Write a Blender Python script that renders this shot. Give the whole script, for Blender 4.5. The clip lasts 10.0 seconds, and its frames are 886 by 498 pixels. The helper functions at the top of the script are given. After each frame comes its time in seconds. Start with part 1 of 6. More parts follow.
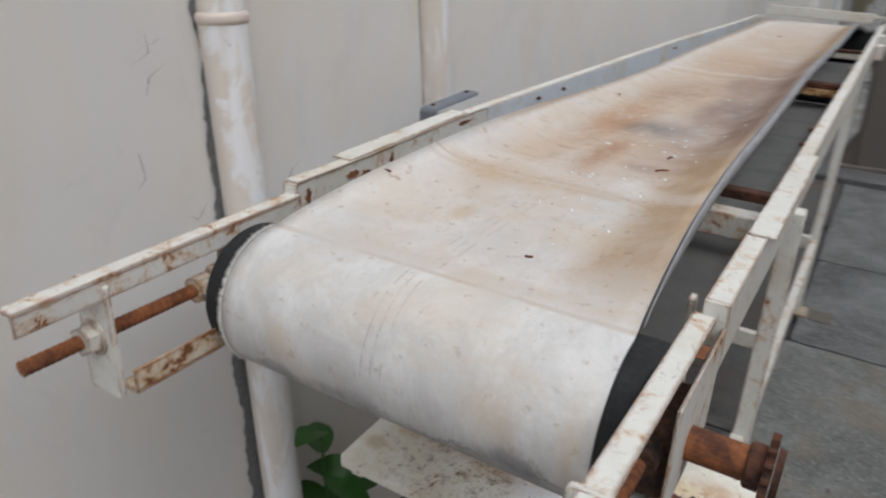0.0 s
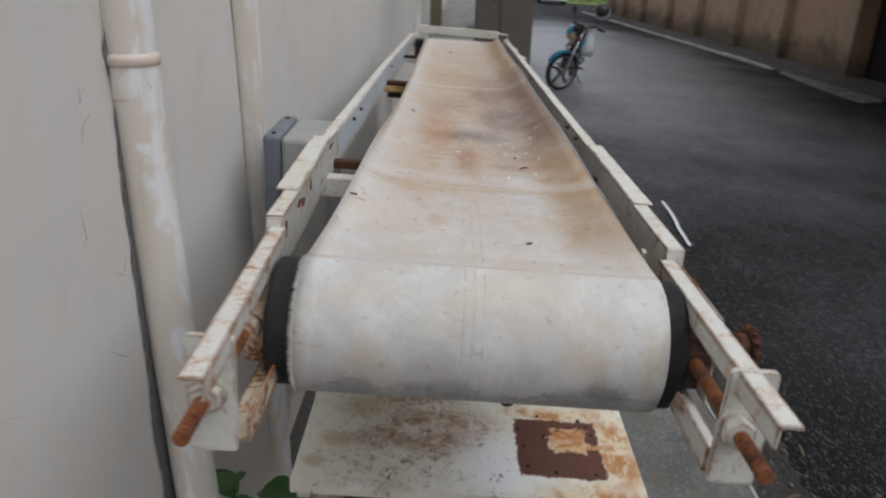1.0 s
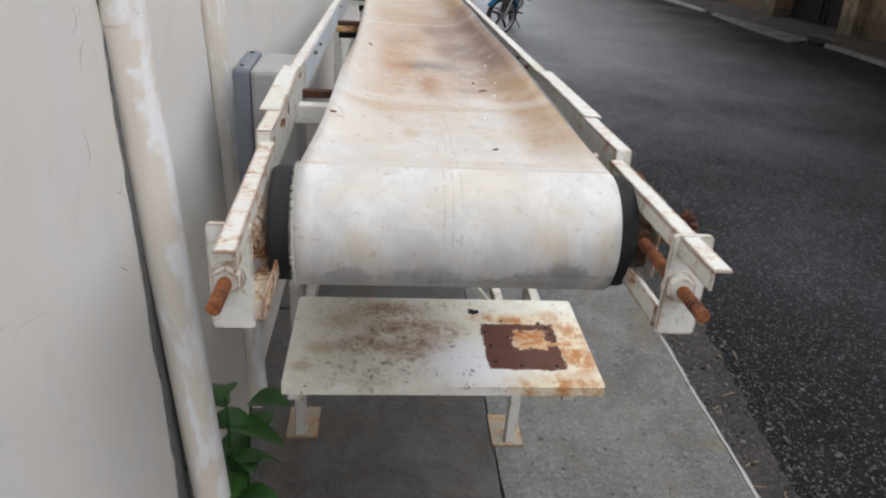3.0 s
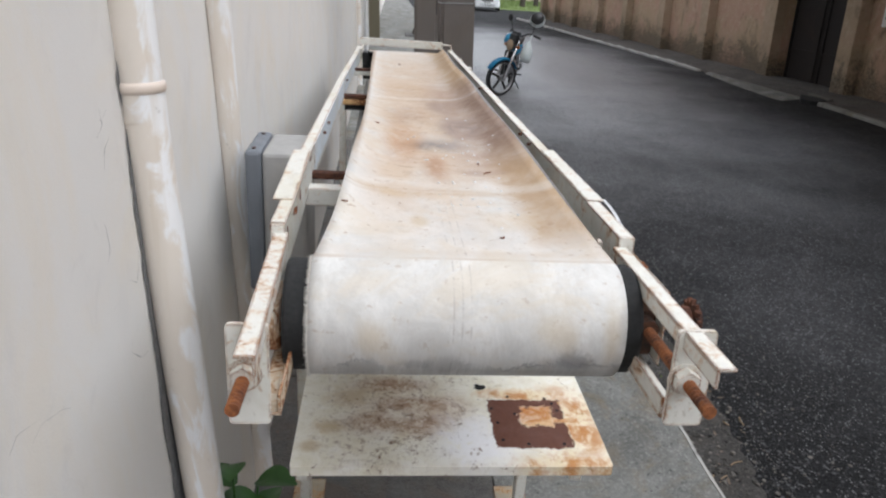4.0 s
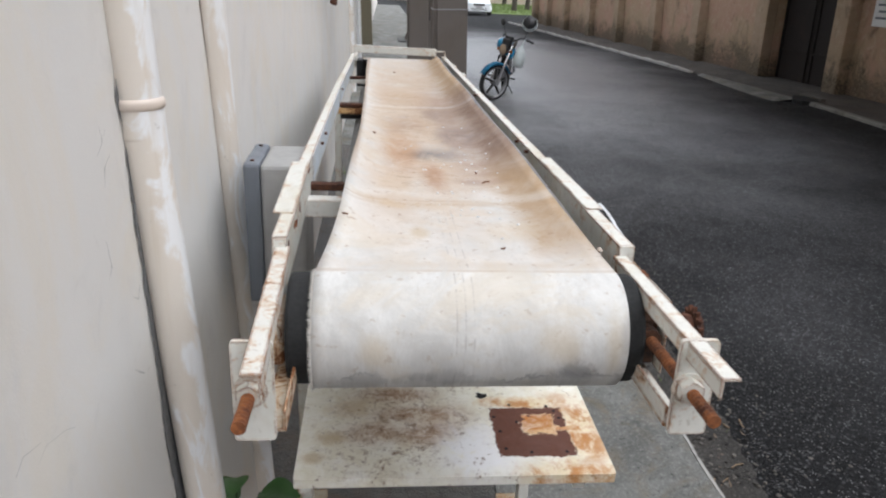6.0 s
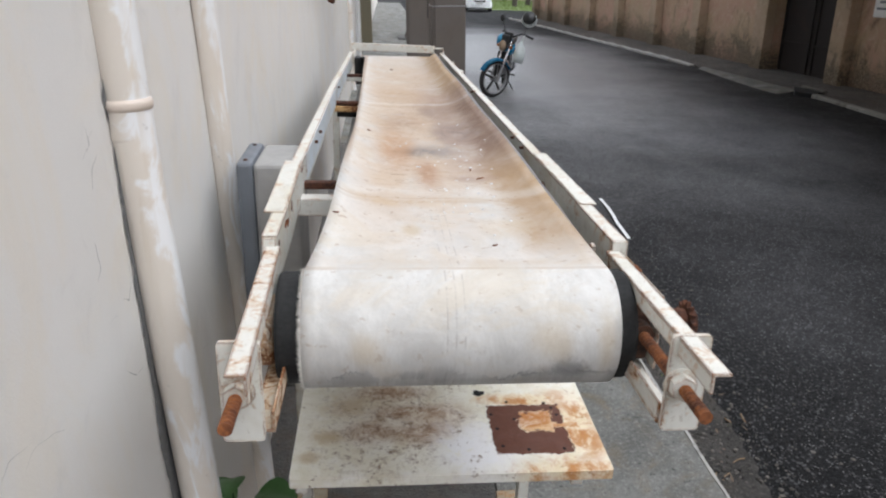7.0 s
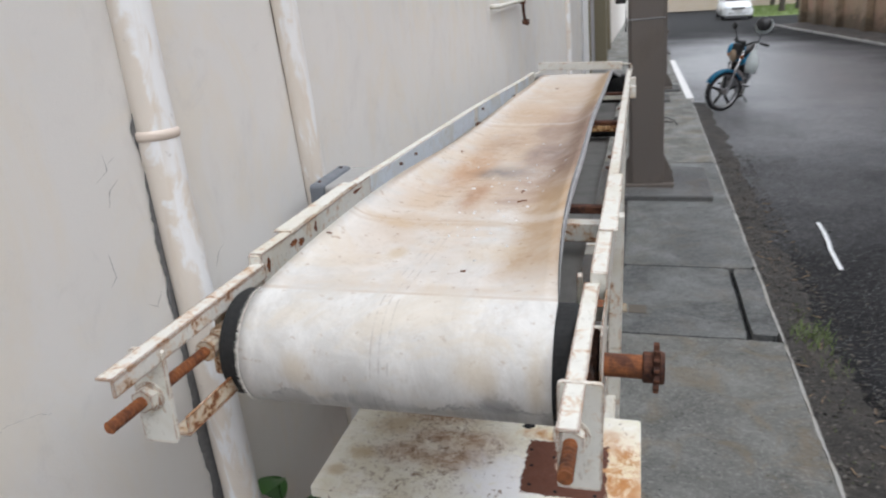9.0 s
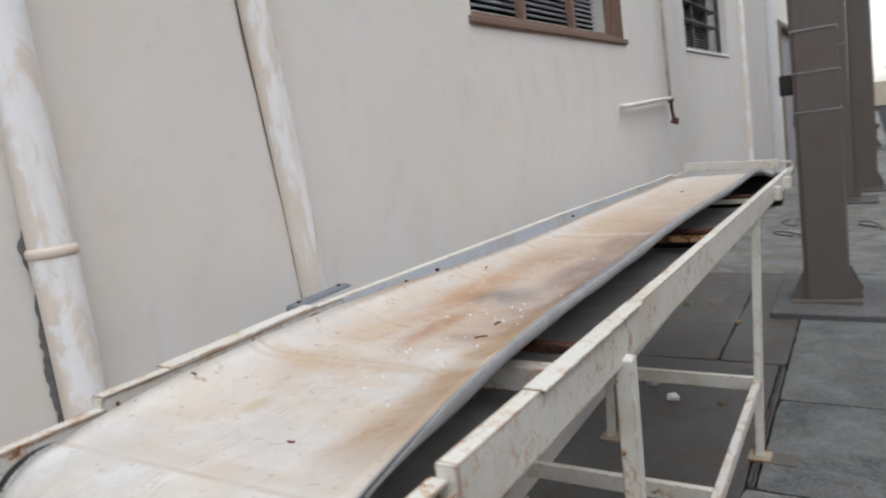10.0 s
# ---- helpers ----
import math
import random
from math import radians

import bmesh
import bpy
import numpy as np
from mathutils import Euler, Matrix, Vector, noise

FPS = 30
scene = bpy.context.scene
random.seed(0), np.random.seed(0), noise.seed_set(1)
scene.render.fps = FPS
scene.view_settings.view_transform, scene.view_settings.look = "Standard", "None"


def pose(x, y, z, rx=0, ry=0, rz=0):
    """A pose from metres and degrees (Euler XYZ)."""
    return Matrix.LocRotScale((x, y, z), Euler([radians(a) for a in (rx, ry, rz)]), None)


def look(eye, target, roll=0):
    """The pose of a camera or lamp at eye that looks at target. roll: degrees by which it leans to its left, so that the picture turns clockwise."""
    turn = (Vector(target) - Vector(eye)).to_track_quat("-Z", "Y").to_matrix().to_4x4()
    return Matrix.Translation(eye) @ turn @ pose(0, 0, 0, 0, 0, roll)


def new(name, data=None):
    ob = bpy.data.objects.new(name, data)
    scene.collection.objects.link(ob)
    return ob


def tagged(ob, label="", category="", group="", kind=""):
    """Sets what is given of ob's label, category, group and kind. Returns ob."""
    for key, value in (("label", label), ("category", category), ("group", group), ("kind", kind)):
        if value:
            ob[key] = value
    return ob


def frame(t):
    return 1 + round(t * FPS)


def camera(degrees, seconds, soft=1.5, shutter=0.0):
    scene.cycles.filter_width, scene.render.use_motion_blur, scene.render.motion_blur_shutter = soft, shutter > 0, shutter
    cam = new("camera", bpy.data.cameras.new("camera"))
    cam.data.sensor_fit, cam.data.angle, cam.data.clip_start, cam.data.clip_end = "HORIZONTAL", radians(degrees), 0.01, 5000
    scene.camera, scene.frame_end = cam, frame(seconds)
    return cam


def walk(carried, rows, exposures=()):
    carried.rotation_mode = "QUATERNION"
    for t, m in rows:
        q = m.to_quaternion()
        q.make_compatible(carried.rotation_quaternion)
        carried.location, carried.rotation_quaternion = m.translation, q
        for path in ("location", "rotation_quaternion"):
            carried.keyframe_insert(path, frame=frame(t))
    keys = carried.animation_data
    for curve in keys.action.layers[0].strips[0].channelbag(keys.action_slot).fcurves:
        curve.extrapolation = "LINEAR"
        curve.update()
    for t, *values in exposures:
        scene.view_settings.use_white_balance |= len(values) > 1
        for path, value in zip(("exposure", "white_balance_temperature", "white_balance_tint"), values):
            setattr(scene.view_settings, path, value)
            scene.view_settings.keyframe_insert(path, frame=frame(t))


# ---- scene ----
cam = camera(63.5, 10.0, soft=2.1, shutter=0.35)
# The pavement rises along the alley and falls towards the road: its own level frame
GRADE = pose(0, 0, 0, 1.455, 2.006, 0)
PATH = [
    (0, (1.128, 1.16, 2.115), (0.183, 2.693, 1.245), 0.8),
    (0.2, (1.010, 1.112, 2.104), (0.245, 2.754, 1.252), 1.0),
    (0.5, (0.813, 1.024, 2.131), (0.213, 2.75, 1.317), 0.7),
    (0.7, (0.719, 0.942, 2.130), (0.300, 2.736, 1.351), 1.0),
    (1, (0.508, 0.78, 2.153), (0.527, 2.616, 1.36), 4.1),
    (1.5, (0.396, 0.647, 2.193), (0.534, 2.485, 1.419), 2.1),
    (2, (0.402, 0.584, 2.139), (0.577, 2.382, 1.28), 2.7),
    (2.2, (0.414, 0.584, 2.114), (0.6, 2.35, 1.194), 3.5),
    (3.3, (0.436, 0.576, 2.132), (0.617, 2.368, 1.264), 4.0),
    (3.5, (0.426, 0.572, 2.155), (0.619, 2.38, 1.322), 4.2),
    (4, (0.412, 0.579, 2.21), (0.585, 2.418, 1.443), 3.5),
    (4.5, (0.394, 0.559, 2.234), (0.56, 2.413, 1.501), 3.5),
    (5, (0.399, 0.597, 2.22), (0.574, 2.442, 1.467), 3.3),
    (5.5, (0.394, 0.58, 2.228), (0.58, 2.423, 1.475), 3.0),
    (7, (0.428, 0.591, 2.224), (0.603, 2.431, 1.461), 1.9),
    (7.5, (0.447, 0.588, 2.224), (0.628, 2.428, 1.459), 1.5),
    (8, (0.486, 0.57, 2.211), (0.597, 2.411, 1.437), 0.3),
    (8.2, (0.541, 0.576, 2.211), (0.558, 2.428, 1.457), -2.2),
    (8.5, (0.685, 0.57, 2.229), (0.466, 2.442, 1.561), -3.4),
    (8.7, (0.846, 0.597, 2.229), (0.454, 2.446, 1.574), -2.6),
    (9, (1.062, 0.679, 2.214), (0.553, 2.481, 1.51), -3.9),
    (9.2, (1.151, 0.748, 2.188), (0.481, 2.519, 1.543), -7.2),
    (9.5, (1.299, 0.96, 2.183), (0.469, 2.688, 1.614), -6.4),
    (9.7, (1.380, 1.142, 2.170), (0.502, 2.887, 1.738), -6.0),
    (10, (1.521, 1.332, 2.1), (0.496, 3.007, 1.724), -6.9),
]
walk(cam, [(t, GRADE @ look(eye, target, roll)) for t, eye, target, roll in PATH],
     exposures=((0.0, 0.64), (0.2, 0.50), (0.5, 0.42), (1.0, 0.41), (1.3, 0.46), (1.6, 0.60), (2.2, 0.74), (3.4, 1.06), (4.5, 1.10), (8.0, 1.08), (9.0, 1.02), (9.6, 0.99), (10.0, 0.84)))

# ---- world and light: overcast day ----
world = bpy.data.worlds.new("world")
scene.world = world
world.use_nodes = True
wn, wl = world.node_tree.nodes, world.node_tree.links
sky = wn.new("ShaderNodeTexSky")
sky.sky_type, sky.sun_disc = "NISHITA", False
sky.sun_elevation, sky.sun_rotation = radians(59), radians(120)
sky.air_density, sky.dust_density, sky.ozone_density = 1.0, 1.0, 1.0
dull = wn.new("ShaderNodeHueSaturation")
dull.inputs["Saturation"].default_value = 0.28
wl.new(sky.outputs["Color"], dull.inputs["Color"])
wl.new(dull.outputs["Color"], wn["Background"].inputs["Color"])
wn["Background"].inputs["Strength"].default_value = 0.17
sun = new("sun", bpy.data.lights.new("sun", "SUN"))
sun.data.energy, sun.data.angle, sun.data.color = 0.55, radians(60), (0.93, 0.97, 1.0)
sun.matrix_world = look((4.2, -2.4, 8.0), (0, 0, 0))

# ---- materials ----


class Nodes:
    """A small helper round one material's node tree."""

    def __init__(self, name, rough=0.7, metal=0.0):
        self.mat = bpy.data.materials.new(name)
        self.mat.use_nodes = True
        self.n, self.l = self.mat.node_tree.nodes, self.mat.node_tree.links
        self.b = self.n["Principled BSDF"]
        self.b.inputs["Roughness"].default_value = rough
        self.b.inputs["Metallic"].default_value = metal
        self.co = self.n.new("ShaderNodeTexCoord").outputs["Object"]

    def put(self, socket, value):
        if hasattr(value, "is_linked"):
            self.l.new(value, socket)
        else:
            socket.default_value = value

    def scaled(self, s):
        m = self.n.new("ShaderNodeMapping")
        m.inputs["Scale"].default_value = s
        self.l.new(self.co, m.inputs["Vector"])
        return m.outputs["Vector"]

    def noise(self, scale, detail=4, rough=0.6, stretch=None, distort=0.0):
        t = self.n.new("ShaderNodeTexNoise")
        t.inputs["Scale"].default_value = scale
        t.inputs["Detail"].default_value = detail
        t.inputs["Roughness"].default_value = rough
        t.inputs["Distortion"].default_value = distort
        self.l.new(self.scaled(stretch) if stretch else self.co, t.inputs["Vector"])
        return t.outputs["Fac"]

    def voronoi(self, scale, feature="F1", out="Distance", stretch=None):
        t = self.n.new("ShaderNodeTexVoronoi")
        t.feature = feature
        t.inputs["Scale"].default_value = scale
        self.l.new(self.scaled(stretch) if stretch else self.co, t.inputs["Vector"])
        return t.outputs[out]

    def ramp(self, fac, lo, hi, a=0.0, b=1.0):
        t = self.n.new("ShaderNodeMapRange")
        t.interpolation_type = "SMOOTHSTEP"
        for key, v in (("Value", fac), ("From Min", lo), ("From Max", hi), ("To Min", a), ("To Max", b)):
            self.put(t.inputs[key], v)
        return t.outputs["Result"]

    def math(self, op, a, b=0.0):
        t = self.n.new("ShaderNodeMath")
        t.operation = op
        self.put(t.inputs[0], a)
        self.put(t.inputs[1], b)
        return t.outputs[0]

    def mix(self, fac, a, b):
        t = self.n.new("ShaderNodeMix")
        t.data_type = "RGBA"
        self.put(t.inputs["Factor"], fac)
        for key, v in (("A", a), ("B", b)):
            s = [i for i in t.inputs if i.name == key and i.type == "RGBA"][0]
            self.put(s, v if hasattr(v, "is_linked") else (*v, 1.0))
        return [o for o in t.outputs if o.type == "RGBA"][0]

    def axis(self, k):
        t = self.n.new("ShaderNodeSeparateXYZ")
        self.l.new(self.co, t.inputs[0])
        return t.outputs[k]

    def blob(self, x, y, rx, ry, wobble=None):
        """1 at the middle of an ellipse in object x, y, falling to 0 at its rim."""
        dx = self.math("MULTIPLY", self.math("SUBTRACT", self.axis(0), x), 1 / rx)
        dy = self.math("MULTIPLY", self.math("SUBTRACT", self.axis(1), y), 1 / ry)
        r = self.math("SQRT", self.math("ADD", self.math("MULTIPLY", dx, dx), self.math("MULTIPLY", dy, dy)))
        if wobble is not None:
            r = self.math("ADD", r, self.math("MULTIPLY", self.math("SUBTRACT", wobble, 0.5), 1.6))
        return self.ramp(r, 1.0, 0.2)

    def per_object(self):
        return self.n.new("ShaderNodeObjectInfo").outputs["Random"]

    def color(self, c):
        self.put(self.b.inputs["Base Color"], c if hasattr(c, "is_linked") else (*c, 1.0))

    def rough(self, r):
        self.put(self.b.inputs["Roughness"], r)

    def bump(self, height, strength=0.3, distance=0.01):
        t = self.n.new("ShaderNodeBump")
        t.inputs["Strength"].default_value = strength
        t.inputs["Distance"].default_value = distance
        self.l.new(height, t.inputs["Height"])
        self.l.new(t.outputs["Normal"], self.b.inputs["Normal"])


def plain(name, c, rough=0.6, metal=0.0, vary=0.15, scale=20.0):
    """A one-colour surface with slight grain and mottling."""
    m = Nodes(name, rough, metal)
    f = m.noise(scale, 5)
    m.color(m.mix(f, [v * (1 - vary) for v in c], [min(1, v * (1 + vary)) for v in c]))
    m.rough(m.ramp(m.noise(scale * 3, 3), 0.2, 0.8, max(0.02, rough - 0.1), min(1, rough + 0.1)))
    m.bump(m.noise(scale * 5, 3), 0.1, 0.002)
    return m.mat


def rusty_paint(name, base=(0.70, 0.685, 0.635), amount=0.5, scale=9.0, edges=0.085):
    """Old off-white paint on steel, yellowed, chipped to rust, most of all along its edges."""
    m = Nodes(name, 0.5)
    big, fine, grit = m.noise(scale, 6, 0.7, distort=0.6), m.noise(scale * 6, 5, 0.7), m.noise(scale * 2.3, 3)
    tint = m.mix(grit, [v * 0.88 for v in base], [min(1, v * 1.06) for v in base])
    tint = m.mix(m.math("MULTIPLY", m.ramp(m.noise(3.1, 5, 0.65, distort=0.8), 0.47, 0.68), 0.5), tint, (0.56, 0.50, 0.37))
    tint = m.mix(m.math("MULTIPLY", m.ramp(m.noise(scale * 3.4, 5, 0.7, distort=1.0), 0.56, 0.67), 0.5), tint, (0.36, 0.32, 0.255))
    bevel = m.n.new("ShaderNodeBevel")
    bevel.samples = 3
    bevel.inputs["Radius"].default_value = 0.009
    dot = m.n.new("ShaderNodeVectorMath")
    dot.operation = "DOT_PRODUCT"
    m.l.new(bevel.outputs["Normal"], dot.inputs[0])
    m.l.new(m.n.new("ShaderNodeNewGeometry").outputs["Normal"], dot.inputs[1])
    edge = m.ramp(dot.outputs["Value"], 0.995, 0.80)
    mask = m.math("ADD", m.math("MULTIPLY", big, 0.75), m.math("MULTIPLY", fine, 0.3))
    mask = m.math("ADD", mask, m.math("MULTIPLY", edge, edges))
    t = 0.74 - 0.22 * amount
    halo = m.ramp(mask, t - 0.09, t + 0.01)
    bare = m.ramp(mask, t, t + 0.025)
    tint = m.mix(m.math("MULTIPLY", halo, 0.65), tint, (0.50, 0.26, 0.085))
    rust = m.mix(fine, (0.085, 0.032, 0.016), (0.30, 0.115, 0.04))
    m.color(m.mix(bare, tint, rust))
    m.rough(m.ramp(bare, 0, 1, 0.48, 0.9))
    m.bump(m.math("SUBTRACT", m.math("MULTIPLY", fine, 0.5), bare), 0.4, 0.002)
    return m.mat


def rust(name, dark=(0.07, 0.025, 0.014), light=(0.30, 0.105, 0.035)):
    m = Nodes(name, 0.9)
    a, c = m.noise(18, 6, 0.7), m.noise(90, 4)
    m.color(m.mix(m.ramp(m.math("ADD", m.math("MULTIPLY", a, 0.7), m.math("MULTIPLY", c, 0.3)), 0.35, 0.65), dark, light))
    m.bump(m.math("ADD", a, c), 0.5, 0.003)
    return m.mat


def belt_top(name):
    """Off-white belt fabric, walked over by tan and orange stains, with grey smudges and faint cross bands."""
    m = Nodes(name, 0.62)
    u, v, w = m.axis(0), m.axis(1), m.axis(2)
    cloth = m.n.new("ShaderNodeCombineXYZ")
    m.l.new(u, cloth.inputs[0])
    m.l.new(m.math("ADD", v, m.math("MULTIPLY", w, m.ramp(v, -0.02, -0.16))), cloth.inputs[1])
    m.co = cloth.outputs[0]
    n1, n2, n3 = m.noise(1.9, 6, 0.65, (1.3, 0.4, 1), 0.5), m.noise(8, 6, 0.74, (1.0, 0.6, 1), 0.5), m.noise(60, 4, 0.6)
    streak = m.noise(9, 6, 0.72, (0.5, 1.1, 1), 0.6)
    mixn = m.math("ADD", m.math("MULTIPLY", n1, 0.45), m.math("ADD", m.math("MULTIPLY", n2, 0.25), m.math("MULTIPLY", streak, 0.3)))
    base = m.mix(m.ramp(n2, 0.32, 0.68), (0.545, 0.535, 0.515), (0.695, 0.685, 0.665))
    nap = m.ramp(m.noise(48, 4, 0.65, (1.5, 0.6, 1), 1.2), 0.50, 0.68)
    base = m.mix(m.math("MULTIPLY", nap, 0.16), base, (0.43, 0.42, 0.405))
    base = m.mix(m.math("MULTIPLY", m.ramp(m.noise(3.4, 6, 0.7, distort=0.9), 0.44, 0.62), 0.5), base, (0.60, 0.52, 0.41))
    base = m.mix(m.math("MULTIPLY", m.ramp(m.noise(12, 6, 0.75, (1.0, 0.8, 1), 0.6), 0.54, 0.70), 0.3), base, (0.46, 0.42, 0.38))
    # tan wash along the run, stronger past the first seam, fading before the tail
    reach = m.math("MULTIPLY", m.ramp(v, -0.16, 0.6, 0.25, 1.0), m.ramp(v, 5.0, 3.3, 0.45, 1.0))
    rim = m.ramp(m.math("ADD", u, m.math("MULTIPLY", m.math("SUBTRACT", n2, 0.5), 0.12)), -0.30, -0.15)
    tan = m.math("MULTIPLY", m.math("MULTIPLY", m.ramp(mixn, 0.36, 0.53), reach), rim)
    tan = m.math("MULTIPLY", tan, m.ramp(v, -0.15, -0.10))
    base = m.mix(m.math("MULTIPLY", tan, 0.74), base, (0.51, 0.375, 0.26))
    # greyed brown along the far-from-wall half, and a darker lip
    half = m.math("MULTIPLY", m.math("MULTIPLY", m.ramp(u, 0.0, 0.16), m.ramp(v, 0.3, 0.9)), m.ramp(v, 3.6, 2.0, 0.25, 1.0))
    base = m.mix(m.math("MULTIPLY", m.math("MULTIPLY", half, m.ramp(mixn, 0.32, 0.58)), 0.76), base, (0.30, 0.215, 0.18))
    edge = m.math("MULTIPLY", m.ramp(m.math("ADD", u, m.math("MULTIPLY", m.math("SUBTRACT", n2, 0.5), 0.09)), 0.145, 0.24), m.ramp(v, -0.16, 0.1))
    rim_tint = m.mix(m.math("MULTIPLY", m.ramp(v, 0.5, 1.1), m.ramp(v, 2.9, 2.0)), (0.37, 0.245, 0.135), (0.19, 0.118, 0.085))
    base = m.mix(m.math("MULTIPLY", edge, m.ramp(n2, 0.3, 0.7, 0.65, 0.95)), base, rim_tint)
    fray = m.math("MULTIPLY", m.ramp(m.math("ADD", u, m.math("MULTIPLY", m.math("SUBTRACT", n2, 0.5), 0.03)), -0.243, -0.258), m.ramp(v, 0.4, 0.9))
    base = m.mix(m.math("MULTIPLY", fray, 0.6), base, (0.40, 0.275, 0.18))
    ragged = m.noise(12, 7, 0.78, (1.0, 0.5, 1), 0.9)
    for x, y, rx, ry, k, c in ((0.02, 1.0, 0.17, 0.16, 0.6, (0.19, 0.18, 0.185)), (-0.02, 0.99, 0.09, 0.09, 0.7, (0.13, 0.127, 0.135)), (-0.10, 1.08, 0.10, 0.60, 0.75, (0.42, 0.235, 0.12)), (0.10, 2.2, 0.2, 0.7, 0.45, (0.34, 0.22, 0.155)),
                               (-0.005, 0.68, 0.06, 0.28, 0.75, (0.36, 0.19, 0.10)), (-0.04, 1.62, 0.18, 0.34, 0.6, (0.37, 0.24, 0.15)),
                               (0.14, 0.60, 0.13, 0.06, 0.55, (0.29, 0.19, 0.15)), (-0.06, 2.48, 0.2, 0.42, 0.5, (0.44, 0.29, 0.165)),
                               (-0.14, 0.34, 0.16, 0.06, 0.5, (0.49, 0.34, 0.19)), (0.1, 0.36, 0.16, 0.03, 0.4, (0.46, 0.33, 0.2)),
                               (0.15, 0.13, 0.10, 0.10, 0.4, (0.53, 0.40, 0.24)), (-0.08, 0.11, 0.035, 0.06, 0.5, (0.48, 0.35, 0.18)), (0.1, 3.08, 0.2, 0.35, 0.35, (0.42, 0.30, 0.19)),
                               (0.13, 1.35, 0.12, 0.35, 0.75, (0.21, 0.155, 0.14)), (0.11, 1.9, 0.14, 0.4, 0.6, (0.24, 0.17, 0.135))):
        base = m.mix(m.math("MULTIPLY", m.blob(x, y, rx, ry, m.math("ADD", m.math("MULTIPLY", n2, 0.6), m.math("MULTIPLY", streak, 0.4))), m.ramp(ragged, 0.34, 0.56, 0.45 * k, k)), base, c)
    # cross bands shifted at the curled edges to look straight to the camera
    view_shift = m.math("ADD", m.math("MULTIPLY", m.ramp(u, 0.10, 0.30), 0.10), m.math("MULTIPLY", m.ramp(u, -0.12, -0.27), 0.07))
    across = m.math("ADD", v, m.math("MULTIPLY", view_shift, m.ramp(v, 0.0, 0.4)))
    for y, wd, k in ((-0.142, 0.010, 0.4), (-0.115, 0.04, 0.2), (0.35, 0.018, 0.25), (0.46, 0.060, -0.36), (2.12, 0.05, -0.36), (2.04, 0.012, 0.45), (0.385, 0.012, 0.45), (1.45, 0.012, 0.2), (3.1, 0.012, 0.2)):
        off = m.math("ABSOLUTE", m.math("SUBTRACT", across, m.math("ADD", y - 0.005, m.math("MULTIPLY", n1, 0.010))))
        base = m.mix(m.math("MULTIPLY", m.math("MULTIPLY", m.ramp(off, wd, wd * 0.2), m.ramp(n2, 0.3, 0.6)), abs(k)), base, (0.42, 0.30, 0.20) if k > 0 else (0.67, 0.655, 0.63))
    for x in (-0.022, -0.004, 0.014):
        off = m.math("ABSOLUTE", m.math("SUBTRACT", u, m.math("ADD", x - 0.008, m.math("MULTIPLY", n1, 0.016))))
        base = m.mix(m.math("MULTIPLY", m.math("MULTIPLY", m.ramp(off, 0.0030, 0.0006), m.ramp(m.noise(17, 4, 0.7, (0.6, 1, 1)), 0.44, 0.58)), m.ramp(v, 0.55, 0.1, 0.0, 0.42)), base, (0.34, 0.31, 0.29))
    specks = m.ramp(m.noise(34, 4, 0.6), 0.62, 0.68)
    base = m.mix(m.math("MULTIPLY", m.math("MULTIPLY", specks, m.ramp(v, -0.2, 0.1, 0.55, 1.0)), 0.6), base, (0.33, 0.22, 0.14))
    scuff = m.ramp(m.noise(16, 4, 0.6, (0.5, 1.4, 1), 1.0), 0.66, 0.72)
    base = m.mix(m.math("MULTIPLY", m.math("MULTIPLY", scuff, reach), 0.35), base, (0.26, 0.19, 0.15))
    nick = m.ramp(m.noise(24, 4, 0.65, (0.28, 2.0, 1), 0.5), 0.60, 0.68)
    worn = m.math("MULTIPLY", m.ramp(v, 0.4, 0.7), m.ramp(v, 3.6, 2.4, 0.3, 1.0))
    base = m.mix(m.math("MULTIPLY", m.math("MULTIPLY", nick, worn), m.ramp(n2, 0.38, 0.6, 0.0, 0.6)), base, (0.20, 0.135, 0.10))
    crust = m.ramp(m.noise(19, 7, 0.8, (0.8, 0.9, 1), 0.8), 0.52, 0.66)
    base = m.mix(m.math("MULTIPLY", m.math("MULTIPLY", crust, reach), m.ramp(u, -0.28, -0.1, 0.15, 0.42)), base, (0.34, 0.225, 0.145))
    # grey wear round the drum's lower face
    rag = m.noise(7, 8, 0.78, (0.8, 1, 1), 1.5)
    low = m.math("MULTIPLY", m.ramp(m.math("ADD", w, m.math("MULTIPLY", rag, 0.14)), -0.115, -0.155), m.ramp(v, 0.0, -0.15))
    grime = m.math("MULTIPLY", m.ramp(m.noise(13, 7, 0.8, (1, 1, 0.8), 1.0), 0.36, 0.60), low)
    base = m.mix(m.math("MULTIPLY", grime, 0.07), base, (0.27, 0.27, 0.275))
    fleck = m.math("ADD", m.math("MULTIPLY", n2, 0.5), m.math("MULTIPLY", rag, 0.5))
    for x, z, rx, rz, k in ((0.215, -0.205, 0.10, 0.055, 0.35), (-0.18, -0.215, 0.11, 0.030, 0.3), (-0.03, -0.205, 0.07, 0.035, 0.3), (0.24, -0.185, 0.05, 0.03, 0.5), (0.09, -0.222, 0.16, 0.02, 0.25), (-0.10, -0.20, 0.05, 0.02, 0.35)):
        dx = m.math("MULTIPLY", m.math("SUBTRACT", u, x), 1 / rx)
        dz = m.math("MULTIPLY", m.math("SUBTRACT", w, z), 1 / rz)
        r = m.math("ADD", m.math("SQRT", m.math("ADD", m.math("MULTIPLY", dx, dx), m.math("MULTIPLY", dz, dz))), m.math("MULTIPLY", m.math("SUBTRACT", fleck, 0.5), 4.2))
